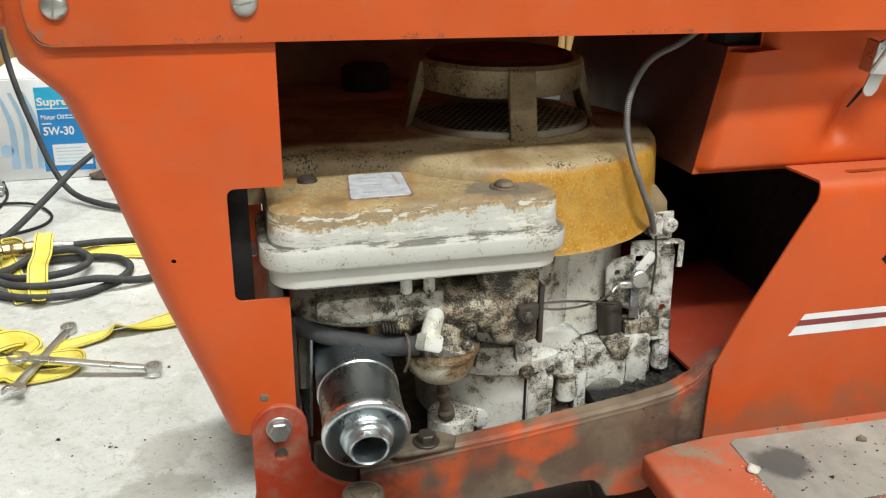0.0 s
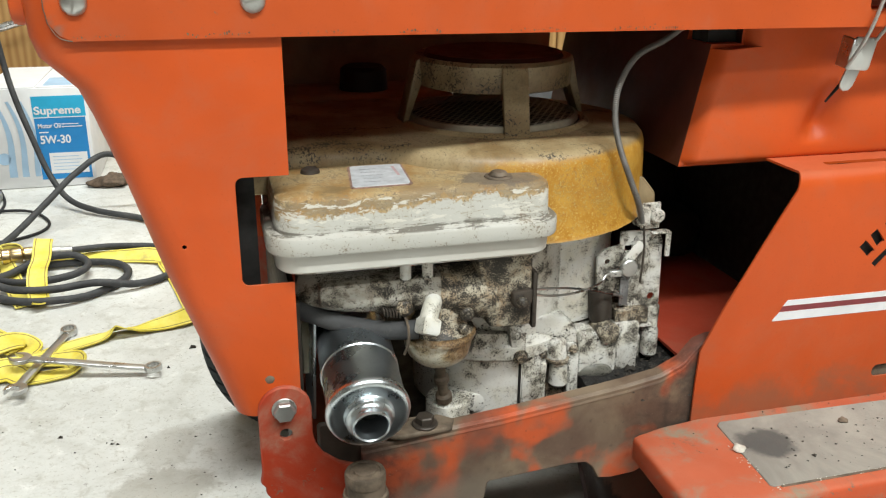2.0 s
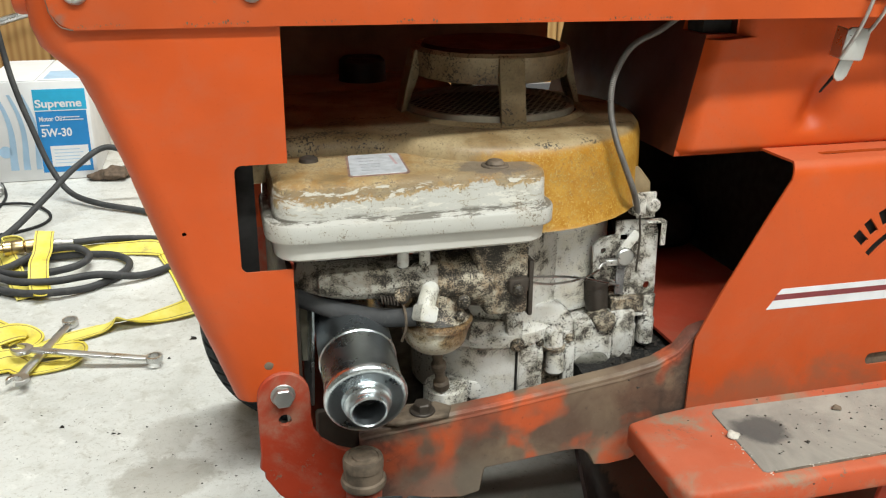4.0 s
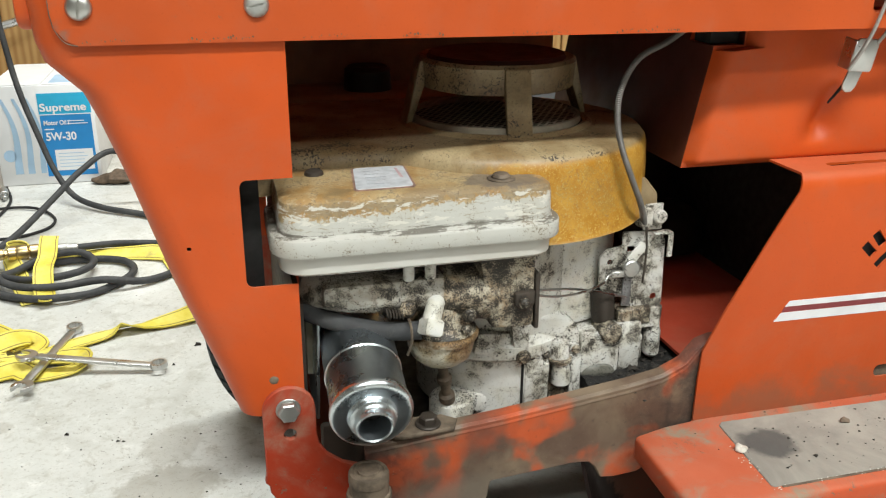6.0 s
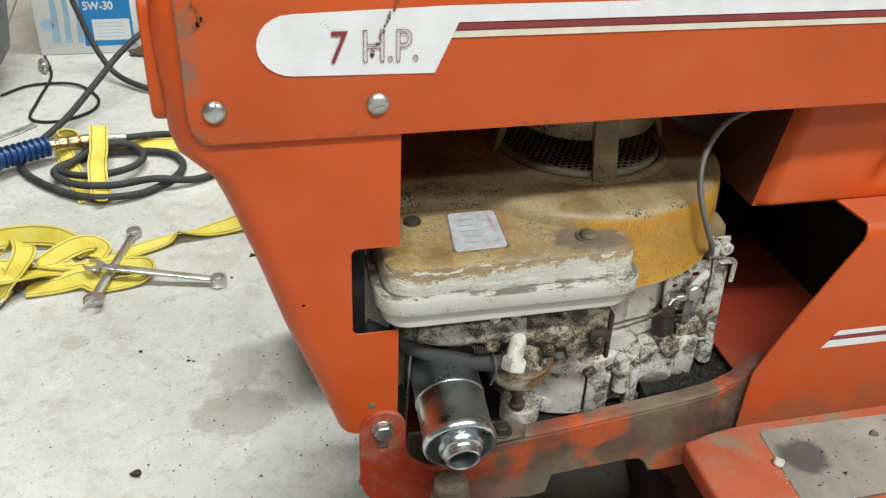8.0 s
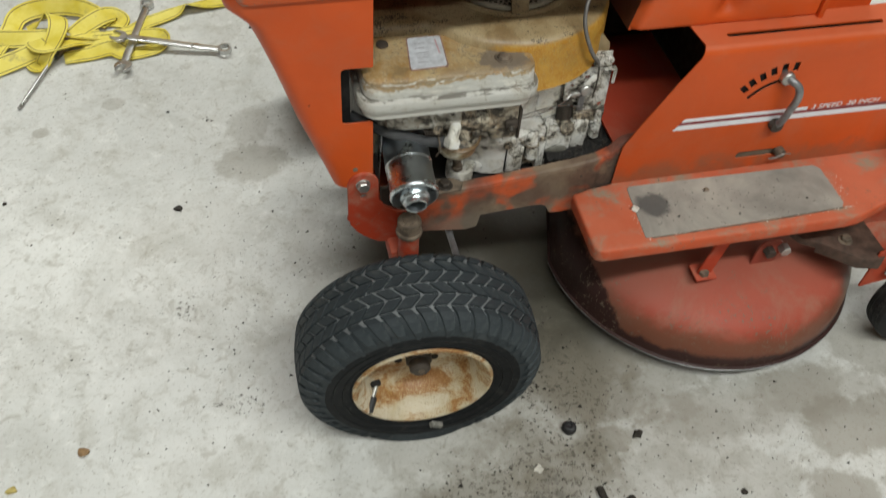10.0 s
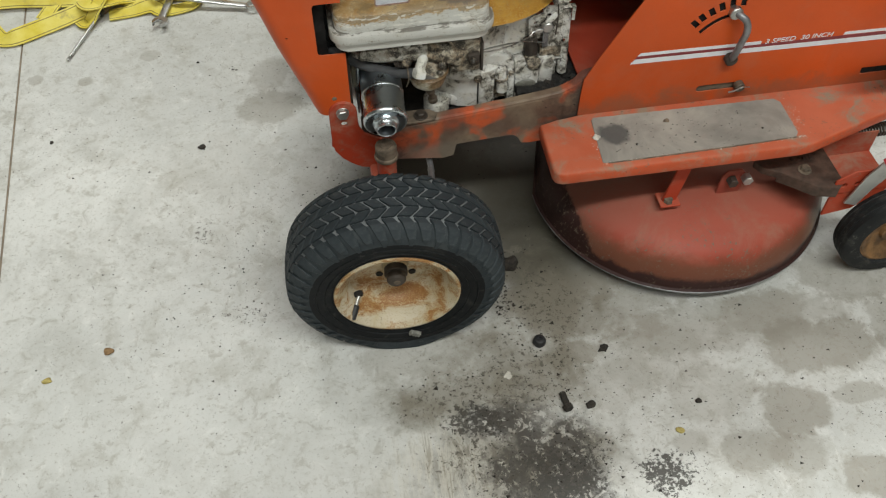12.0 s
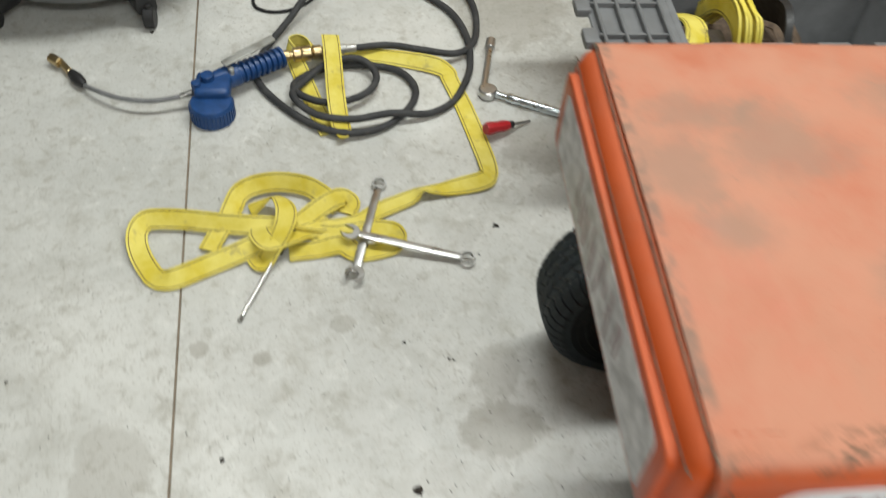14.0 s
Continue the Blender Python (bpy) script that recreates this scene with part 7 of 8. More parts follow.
runs = [
    [(-0.415, 1.288, 0.006, 0), (-0.34, 1.278, 0.006, 10), (-0.26, 1.258, 0.010, 25), (-0.195, 1.232, 0.016, 40), (-0.166, 1.215, 0.010, 8), (-0.160, 1.195, 0.005, 0), (-0.139, 1.115, 0.004, 0), (-0.116, 1.00, 0.004, 0), (-0.108, 0.945, 0.006, -8),
     (-0.112, 0.912, 0.014, -30), (-0.126, 0.900, 0.014, -25), (-0.165, 0.893, 0.008, -12), (-0.215, 0.884, 0.006, 20), (-0.240, 0.880, 0.012, 35), (-0.262, 0.866, 0.006, 4), (-0.311, 0.840, 0.006, 0), (-0.354, 0.812, 0.008, 10), (-0.41, 0.800, 0.010, 15), (-0.466, 0.795, 0.020, 35)],
    [(-0.385, 0.842, 0.008, 0), (-0.420, 0.872, 0.018, -30), (-0.449, 0.888, 0.022, -48), (-0.493, 0.896, 0.023, -52), (-0.535, 0.888, 0.023, -50), (-0.560, 0.870, 0.021, -38), (-0.570, 0.845, 0.015, -15), (-0.580, 0.812, 0.012, 0), (-0.594, 0.780, 0.010, 4), (-0.604, 0.752, 0.008, 0)],
    [(-0.490, 0.792, 0.024, -10), (-0.530, 0.796, 0.020, -30), (-0.583, 0.802, 0.020, -40), (-0.653, 0.812, 0.021, -44), (-0.700, 0.814, 0.021, -46), (-0.716, 0.808, 0.020, -44), (-0.724, 0.790, 0.018, -36), (-0.722, 0.765, 0.014, -15), (-0.710, 0.735, 0.011, 5), (-0.692, 0.706, 0.008, 10),
     (-0.684, 0.697, 0.008, 14), (-0.672, 0.690, 0.010, 22), (-0.650, 0.690, 0.014, 34), (-0.607, 0.712, 0.014, 34), (-0.544, 0.744, 0.016, 32), (-0.500, 0.768, 0.022, 30)],
    [(-0.455, 0.800, 0.016, 10), (-0.425, 0.826, 0.022, 25), (-0.398, 0.850, 0.022, 30), (-0.378, 0.862, 0.016, 20), (-0.366, 0.856, 0.006, 0), (-0.374, 0.834, 0.004, 0)],
    [(-0.540, 0.838, 0.010, -10), (-0.515, 0.846, 0.024, -30), (-0.492, 0.842, 0.040, -40), (-0.476, 0.815, 0.046, -20), (-0.474, 0.785, 0.045, -5), (-0.484, 0.755, 0.036, 5), (-0.500, 0.734, 0.020, 10), (-0.512, 0.722, 0.006, 6), (-0.524, 0.738, 0.005, 0)],
    [(-0.520, 0.800, 0.012, 10), (-0.518, 0.770, 0.030, 10), (-0.500, 0.745, 0.034, 0), (-0.470, 0.760, 0.028, 0), (-0.440, 0.785, 0.016, 5), (-0.400, 0.800, 0.010, 10)],
    [(-0.470, 0.745, 0.005, 0), (-0.423, 0.751, 0.006, 8), (-0.381, 0.756, 0.012, 20), (-0.352, 0.742, 0.005, 4), (-0.300, 0.752, 0.004, -4), (-0.286, 0.762, 0.008, -25), (-0.288, 0.776, 0.012, -30), (-0.301, 0.788, 0.010, -18), (-0.34, 0.794, 0.008, -8), (-0.396, 0.780, 0.012, -15), (-0.445, 0.794, 0.008, 0)],
    [(-0.404, 1.285, 0.050, -8), (-0.400, 1.245, 0.051, 0), (-0.396, 1.19, 0.040, 0), (-0.392, 1.12, 0.042, 0), (-0.386, 1.065, 0.026, 0), (-0.380, 1.035, 0.010, 15), (-0.392, 1.028, 0.006, 30)],
    [(-0.405, 1.040, 0.004, 0), (-0.43, 1.11, 0.005, 0), (-0.455, 1.19, 0.006, -10), (-0.475, 1.245, 0.016, -40), (-0.492, 1.285, 0.024, -75), (-0.470, 1.302, 0.024, -80), (-0.442, 1.288, 0.024, -60), (-0.425, 1.262, 0.016, -30)],
]
for pts in runs:
    part("strap_run", ribbon(pts, SW, 0.0024, 9), STRAP, strap)


# ---- air hose and tyre inflator ----
hose_pts = [(-0.398, 1.262, 0.030), (-0.355, 1.276, 0.024), (-0.285, 1.288, 0.022), (-0.215, 1.270, 0.024), (-0.15, 1.262, 0.020), (-0.108, 1.298, 0.012), (-0.090, 1.365, 0.0095), (-0.092, 1.45, 0.012), (-0.135, 1.56, 0.03), (-0.215, 1.635, 0.09),
            (-0.300, 1.642, 0.138), (-0.368, 1.575, 0.112), (-0.425, 1.485, 0.070), (-0.485, 1.385, 0.028), (-0.535, 1.300, 0.010), (-0.556, 1.225, 0.009), (-0.535, 1.165, 0.009), (-0.480, 1.098, 0.009), (-0.42, 1.048, 0.012), (-0.365, 1.030, 0.014), (-0.300, 1.052, 0.009),
            (-0.248, 1.108, 0.009), (-0.234, 1.165, 0.010), (-0.265, 1.218, 0.010), (-0.335, 1.238, 0.010), (-0.415, 1.228, 0.010), (-0.470, 1.188, 0.011), (-0.470, 1.142, 0.022), (-0.425, 1.110, 0.024), (-0.370, 1.112, 0.024), (-0.325, 1.145, 0.022), (-0.312, 1.195, 0.022),
            (-0.345, 1.235, 0.028), (-0.405, 1.228, 0.026), (-0.455, 1.178, 0.018), (-0.475, 1.125, 0.0265), (-0.43, 1.070, 0.027), (-0.36, 1.056, 0.026), (-0.285, 1.072, 0.026), (-0.215, 1.085, 0.012), (-0.165, 1.118, 0.009), (-0.135, 1.172, 0.009),
            (-0.116, 1.235, 0.009), (-0.114, 1.325, 0.012), (-0.137, 1.412, 0.010), (-0.178, 1.468, 0.0095), (-0.245, 1.528, 0.010), (-0.335, 1.590, 0.013), (-0.405, 1.660, 0.026), (-0.452, 1.725, 0.075), (-0.485, 1.755, 0.165), (-0.512, 1.770, 0.26), (-0.530, 1.785, 0.36), (-0.56, 1.81, 0.62), (-0.60, 1.9, 1.0), (-0.62, 2.38, 1.3)]
air_hose = thing("air_hose", (-0.35, 1.2, 0), "grey-black rubber air hose coiled on the floor", "hose")
part("hose_line", tube(hose_pts, 0.0072, 14, 9), HOSE, air_hose)
part("hose_end", put(rod((-0.405, 1.261, 0.030), (-0.372, 1.271, 0.027), 0.0098), rod((-0.374, 1.270, 0.027), (-0.352, 1.277, 0.024), 0.0086)), ZINC, air_hose, "crimped steel hose ferrule")
gun = thing("tyre_inflator", (-0.6, 1.1, 0), "blue tyre inflator with brass fittings lying on the floor", "tyre inflator")
cap = lathe([(0, 0.040), (0.026, 0.040), (0.038, 0.038), (0.0415, 0.033), (0.0415, 0.0), (0, 0.0)], Matrix.Translation((-0.628, 1.096, 0.001)), 40)
boot = part("gauge_boot", cap, BLUE, gun, "ribbed blue gauge boot")
ridge = None
for i in range(36):
    a = i * math.tau / 36
    if ridge is None:
        ridge = part("ridge", block(-0.0014, 0.0014, -0.0018, 0.0018, 0.004, 0.032), BLUE, boot)
        o = ridge
    else:
        o = ridge.copy()
        scene.collection.objects.link(o)
    o.matrix_basis = Matrix.Translation((-0.628 + 0.0415 * math.cos(a), 1.096 + 0.0415 * math.sin(a), 0)) @ Matrix.Rotation(a, 4, "Z")
body = rod((-0.660, 1.128, 0.038), (-0.585, 1.178, 0.038), 0.020, 0.0235)
put(body, block(-0.660, -0.592, 1.100, 1.165, 0.026, 0.058, 0.010, 3))
put(body, rod((-0.635, 1.138, 0.050), (-0.635, 1.138, 0.070), 0.013))
put(body, rod((-0.655, 1.120, 0.050), (-0.655, 1.120, 0.066), 0.009))
part("gun_body", body, BLUE, gun, "blue moulded body")
grip = lathe([(0, 0)] + [(r, 0.003 + i * 0.0122 + h) for i in range(9) for r, h in ((0.0165, 0), (0.0218, 0.002), (0.0218, 0.0065), (0.0165, 0.0085))] + [(0, 0.113)], along((-0.590, 1.174, 0.038), (-0.497, 1.238, 0.034))[0], 28)
part("ribbed_grip", grip, BLUE, gun, "ribbed blue grip")
part("trigger", prism([(0, -0.0095), (0.052, -0.0095), (0.056, -0.012), (0.115, -0.010), (0.115, 0.008), (0.056, 0.010), (0.052, 0.0095), (0, 0.0095)], 0, 0.004, "z", 0.001, 1), BRIGHT, gun, "bright bent trigger lever").matrix_basis = pose(-0.606, 1.165, 0.070, 0, -6, 36)
part("trigger_pivot", rod((-0.592, 1.160, 0.05), (-0.592, 1.160, 0.066), 0.006), ZINC, gun)
pq = along((-0.500, 1.236, 0.034), (-0.398, 1.262, 0.030))[0]
part("brass_coupling", lathe([(r * 1.3, h) for r, h in [(0, 0), (0.009, 0), (0.009, 0.014), (0.0065, 0.016), (0.0065, 0.021), (0.0115, 0.023), (0.0120, 0.036), (0.0105, 0.038), (0.0120, 0.042), (0.0120, 0.058), (0.0085, 0.061), (0.0110, 0.064), (0.0110, 0.080), (0.008, 0.083), (0.0088, 0.108), (0, 0.109)]], pq, 12), BRASS, gun, "aged brass coupling")
part("nozzle_fitting", rod((-0.664, 1.126, 0.036), (-0.690, 1.120, 0.030), 0.0058), TOOL, gun, "bright hose fitting")
part("whip_hose", tube([(-0.688, 1.120, 0.030), (-0.74, 1.108, 0.030), (-0.80, 1.118, 0.028), (-0.855, 1.150, 0.022), (-0.880, 1.172, 0.014)], 0.0045, 10), plain("grey_braided_hose", (0.20, 0.205, 0.21), 0.5), gun, "thin grey whip hose")
part("chuck_grip", lathe([(0, 0), (0.006, 0), (0.011, 0.012), (0.012, 0.03), (0.009, 0.048), (0, 0.048)], along((-0.882, 1.174, 0.014), (-0.922, 1.222, 0.014))[0], 18), BLACKP, gun, "black rubber chuck grip")
part("chuck", put(rod((-0.916, 1.214, 0.014), (-0.944, 1.250, 0.014), 0.007), rod((-0.940, 1.240, 0.016), (-0.962, 1.258, 0.016), 0.010)), BRASS, gun, "brass chuck")
cord = thing("thin_cord", (-0.5, 1.5, 0), "thin black cord looped on the concrete", "cord")
part("cord", tube([(-0.60, 1.86, 0.004), (-0.565, 1.72, 0.004), (-0.572, 1.56, 0.004), (-0.572, 1.452, 0.004), (-0.51, 1.430, 0.004), (-0.445, 1.480, 0.004), (-0.44, 1.56, 0.004), (-0.50, 1.645, 0.007), (-0.60, 1.66, 0.004), (-0.66, 1.60, 0.004)], 0.0035, 8), CORD, cord)
part("plug", put(rod((-0.595, 1.80, 0.012), (-0.585, 1.755, 0.012), 0.011), rod((-0.585, 1.755, 0.012), (-0.58, 1.735, 0.010), 0.006)), ZINC, cord, "grey plug")


# ---- hand tools ----
def wrench(open_end, box_end, z, name="combination_wrench", tilt=0.0):
    a, b = Vector((*open_end, 0)), Vector((*box_end, 0))
    d = b - a
    L = d.length
    m = Matrix.Translation((a.x, a.y, z)) @ Matrix.Rotation(math.atan2(d.y, d.x), 4, "Z") @ Matrix.Rotation(-tilt, 4, "Y")
    t = thing(name, (a.x, a.y, 0), "chrome combination wrench lying on the yellow strap", "wrench", "wrenches on the floor")
    shaft = prism([(0.020, -0.0068), (0.05, -0.0080), (L - 0.03, -0.0068), (L - 0.012, -0.0058), (L - 0.012, 0.0058), (L - 0.03, 0.0068), (0.05, 0.0080), (0.020, 0.0068)], -0.0026, 0.0026, "z", 0.0018, 2)
    shaft.transform(m)
    part("shaft", shaft, TOOL, t)
    jaw = []
    for ang in np.linspace(radians(38), radians(322), 24):
        jaw.append((0.0165 * math.cos(ang + math.pi), 0.0165 * math.sin(ang + math.pi) * 0.98))
    jaw += [(-0.0165, 0.0082), (-0.001, 0.0082), (0.0035, 0.0040), (0.0035, -0.0040), (-0.001, -0.0082), (-0.0165, -0.0082)]
    jb = prism(jaw, -0.0034, 0.0034, "z", 0.0008, 1)
    jb.transform(m @ Matrix.Translation((0.013, 0, 0)) @ Matrix.Rotation(radians(-15), 4, "Z"))
    part("open_jaw", jb, TOOL, t, "open jaw")
    ring = bmesh.new()
    rows = []
    for r, zz in ((0.0130, -0.0045), (0.0136, 0.0), (0.0130, 0.0045), (0.0092, 0.0045), (0.0092, -0.0045)):
        rows.append([ring.verts.new(((r + (0.0008 * (k % 2) if r < 0.01 else 0)) * math.cos(k * math.tau / 24), (r + (0.0008 * (k % 2) if r < 0.01 else 0)) * math.sin(k * math.tau / 24), zz)) for k in range(24)])
    for i in range(5):
        for k in range(24):
            ring.faces.new((rows[i][k], rows[i][(k + 1) % 24], rows[(i + 1) % 5][(k + 1) % 24], rows[(i + 1) % 5][k]))
    ring.transform(m @ Matrix.Translation((L - 0.004, 0, 0.002)) @ Matrix.Rotation(radians(-8), 4, "Y"))
    part("ring_end", ring, TOOL, t, "ring end")
    return t


wrench((-0.362, 0.676), (-0.3125, 0.905), 0.0165, tilt=radians(-2.4))
wrench((-0.378, 0.774), (-0.163, 0.7195), 0.0275, tilt=radians(-4.6))


def screwdriver(tip_at, handle_at, length, label, mat):
    a, b = Vector((*tip_at, 0.004)), Vector((*handle_at, 0.014))
    d = (b - a).normalized()
    t = thing("screwdriver", (a.x, a.y, 0), label, "screwdriver")
    part("blade", put(rod(a + d * 0.008, b, 0.0032, n=14), rod(a, a + d * 0.02, 0.0045, 0.003, n=4)), TOOL, t, "bright steel blade")
    part("collar", rod(b - d * 0.004, b + d * 0.012, 0.0075, n=14), BLACKP, t)
    part("handle", lathe([(0, 0), (0.009, 0.0), (0.0115, 0.012), (0.0105, 0.03), (0.0130, length * 0.75), (0.011, length), (0, length)], along(b + d * 0.008, b + d)[0], 8), mat, t, "fluted handle")
    return t


screwdriver((-0.5433, 0.6072), (-0.486, 0.742), 0.045, "screwdriver with a dark handle half under the strap", RAG)
screwdriver((-0.012, 1.070), (-0.052, 1.050), 0.055, "stubby screwdriver with a red handle on the floor", REDP)
rt = thing("ratchet", (-0.08, 1.2, 0), "chrome ratchet with an extension lying on the floor", "ratchet")
part("extension", put(rod((-0.066, 1.302, 0.012), (-0.094, 1.165, 0.012), 0.0065), rod((-0.063, 1.318, 0.012), (-0.069, 1.288, 0.012), 0.0105)), TOOL, rt, "grey extension with socket")
part("head", rough_up(lathe([(0, 0.0), (0.017, 0.0), (0.019, 0.004), (0.019, 0.016), (0.016, 0.019), (0, 0.019)], Matrix.Translation((-0.088, 1.150, 0.002)), 24), 0.0004, 100), TOOL, rt, "ratchet head")
part("ratchet_handle", lathe([(0, 0), (0.0075, 0), (0.0065, 0.03), (0.0095, 0.034), (0.0095, 0.05), (0.008, 0.055), (0.009, 0.06), (0.0095, 0.165), (0.007, 0.172), (0, 0.172)], along((-0.078, 1.146, 0.011), (0.08, 1.071, 0.011))[0], 18), CHROME, rt, "knurled chrome handle")

# ---- motor oil carton against the wall ----
BX0, BX1, BY = -0.612, -0.3615, 1.880
box = thing("oil_carton", (-0.49, 2.06, 0), "white and blue motor oil carton standing by the wall", "carton")
part("carton_body", rough_up(block(BX0, BX1, BY, 2.255, 0.001, 0.264, 0.003, 2), 0.0008, 12), CARTON, box, "white printed carton")
part("top_flap", block(BX0 + 0.002, -0.487, BY + 0.004, 2.25, 0.2642, 0.2672, 0.001, 1), CARTON, box, "white closed flap")
part("top_flap", block(-0.483, BX1 - 0.002, BY + 0.004, 2.25, 0.2642, 0.2670, 0.001, 1), CARTON, box, "white closed flap")
part("flap_print", block(-0.468, -0.375, BY + 0.02, BY + 0.15, 0.2669, 0.2676), CLIGHT, box, "pale blue print")
f = BY - 0.0005
part("blue_panel", block(-0.4965, -0.3715, f - 0.0006, f + 0.0006, 0.022, 0.187), CBLUE, box, "blue printed panel")
part("cyan_band", block(-0.4975, -0.3690, f - 0.0006, f + 0.0006, 0.1885, 0.243), plain("cyan_carton_print", (0.02, 0.40, 0.66), 0.5, 0, 0.1, 15), box, "light blue band")
part("white_line", block(-0.4970, -0.3700, f - 0.0009, f, 0.1862, 0.1885), CARTON, box)
lettering("lettering", "Supreme", 0.0285, (-0.4945, f - 0.0012, 0.1965), CARTON, box, stretch=1.12, bold=0.0007)
lettering("lettering", "Motor Oil /", 0.0170, (-0.4900, f - 0.0012, 0.1600), CARTON, box, stretch=0.80, bold=0.0003)
part("print_bar", block(-0.432, -0.390, f - 0.0012, f, 0.1680, 0.1700), CARTON, box)
part("print_bar", block(-0.432, -0.381, f - 0.0012, f, 0.1610, 0.1630), CARTON, box)
part("print_bar", block(-0.489, -0.466, f - 0.0012, f, 0.1470, 0.1500), CARTON, box)
lettering("lettering", "5W-30", 0.0300, (-0.4890, f - 0.0012, 0.1190), CARTON, box, stretch=0.88, bold=0.0007)
part("white_panel", block(-0.4720, -0.3780, f - 0.0012, f, 0.0370, 0.0930), CARTON, box, "white text panel")
for i in range(5):
    part("print_bar", block(-0.4640, -0.400 + 0.008 * (i % 2), f - 0.0015, f, 0.0820 - i * 0.009, 0.0838 - i * 0.009), CLIGHT, box)
for k in range(3):
    sw = bmesh.new()
    cols = []
    for t in np.linspace(0, 1, 24):
        x = -0.600 + 0.030 * k + 0.030 * math.sin(t * 3.0 + 0.5) + 0.045 * t * t
        w = 0.008 + 0.012 * t * (1 - 0.25 * k)
        z = 0.232 - t * 0.20
        cols.append([sw.verts.new((min(x + d, -0.4975), f - 0.0004, z)) for d in (-w / 2, w / 2)])
    for a, b in zip(cols, cols[1:]):
        if a[0].co.x < a[1].co.x - 1e-4 and b[0].co.x < b[1].co.x - 1e-4:
            sw.faces.new((a[0], a[1], b[1], b[0]))
    part("blue_swirl", sw, CLIGHT, box, "pale blue swirl print")
part("seal", lathe([(0, 0.0004), (0.016, 0.0004), (0.016, 0)], Matrix.Translation((-0.582, f, 0.082)) @ pose(0, 0, 0, 90), 24), CLIGHT, box, "pale blue round seal")
rag = bmesh.new()
bmesh.ops.create_icosphere(rag, subdivisions=4, radius=1, matrix=Matrix.Translation((-0.325, 1.86, 0.012)) @ Matrix.Diagonal((0.055, 0.03, 0.018, 1)))
rough_up(rag, 0.022, 28)
for v in rag.verts:
    v.co.z = max(0.001, v.co.z)
tagged(part("rag", rag, RAG), "crumpled brown rag on the floor beside the carton", "rag")
bar = tagged(part("metal_tube", tube([(-0.80, 2.28, 0.325), (-0.64, 2.29, 0.372), (-0.535, 2.30, 0.402), (-0.47, 2.31, 0.42)], 0.012, 14, 6), TOOL), "bright metal tube leaning behind the carton on the wall", "tube")

# ---- grey vacuum barrel ----
vac = thing("shop_vacuum", (-0.94, 1.655, 0), "grey plastic shop vacuum on black casters", "shop vacuum")
part("barrel", lathe([(0, 0.055), (0.24, 0.055), (0.285, 0.065), (0.305, 0.095), (0.318, 0.20), (0.325, 0.34), (0.332, 0.35), (0.332, 0.37), (0.30, 0.44), (0.20, 0.50), (0, 0.51)], Matrix.Translation((-0.94, 1.655, 0)), 56), PLASTIC, vac, "grey plastic barrel")
for a in (300, 240, 60, 120):
    c = Vector((-0.94 + 0.315 * math.cos(radians(a)), 1.655 + 0.315 * math.sin(radians(a)), 0))
    i = Vector((-0.94, 1.655, 0)).lerp(c, 0.8)
    leg = block(-0.030, 0.030, -0.022, 0.022, 0.03, 0.075, 0.006, 2)
    leg.transform(Matrix.Translation((c + i) / 2) @ Matrix.Rotation(radians(a), 4, "Z"))
    ft = part("caster_foot", leg, BLACKP, vac, "black caster foot")
    part("caster", put(rod(c + Vector((-0.011, 0, 0.024)), c + Vector((0.011, 0, 0.024)), 0.0235), rod(c + Vector((0, 0, 0.02)), c + Vector((0, 0, 0.055)), 0.006)), BLACKP, ft, "black caster wheel")

# ---- storage tote with straps ----
TX0, TX1, TY0, TY1, TZ = 0.170, 0.720, 0.885, 1.285, 0.318
tote = thing("storage_tote", (0.445, 1.085, 0), "open grey plastic storage tote with hinged flap lids", "storage tote")
shellt = block(TX0, TX1, TY0, TY1, 0.001, TZ, 0.008, 2)
ob = part("tote_body", shellt, PLASTIC, tote, "grey plastic tote")
cut(ob, block(TX0 + 0.012, TX1 - 0.012, TY0 + 0.012, TY1 - 0.012, 0.012, TZ + 0.1, 0.01, 2))
for x0, x1, y0, y1 in ((TX0 - 0.012, TX1 + 0.012, TY0 - 0.016, TY0 + 0.004), (TX0 - 0.012, TX1 + 0.012, TY1 - 0.004, TY1 + 0.016), (TX0 - 0.016, TX0 + 0.004, TY0, TY1), (TX1 - 0.004, TX1 + 0.016, TY0, TY1)):
    part("rim_edge", block(x0, x1, y0, y1, TZ - 0.030, TZ - 0.002, 0.003, 2), PLASTIC, tote)
for i in range(6):
    x = TX0 + 0.03 + i * 0.095
    part("rim_tooth", block(x, x + 0.055, TY0 - 0.018, TY0 + 0.010, TZ - 0.006, TZ + 0.010, 0.003, 2), PLASTIC, tote, "hinge tooth of the rim")
flap = block(0.035, TX0 - 0.006, TY0 + 0.012, TY1 - 0.012, TZ - 0.012, TZ - 0.006, 0.002, 1)
for i in range(4):
    x = 0.045 + i * 0.036
    put(flap, block(x, x + 0.006, TY0 + 0.014, TY1 - 0.014, TZ - 0.008, TZ + 0.006, 0.002, 1))
for i in range(5):
    y = TY0 + 0.02 + i * 0.085
    put(flap, block(0.014, 0.040, y, y + 0.040, TZ - 0.014, TZ + 0.002, 0.004, 2))
    put(flap, block(0.04, TX0 - 0.01, y + 0.018, y + 0.023, TZ - 0.008, TZ + 0.003, 0.001, 1))
part("flap_lid", flap, PLASTIC, tote, "ribbed grey flap lid folded out")
bundle = thing("strap_bundle", (0.34, 1.06, 0.2), "folded yellow ratchet straps inside the grey tote", "strap")
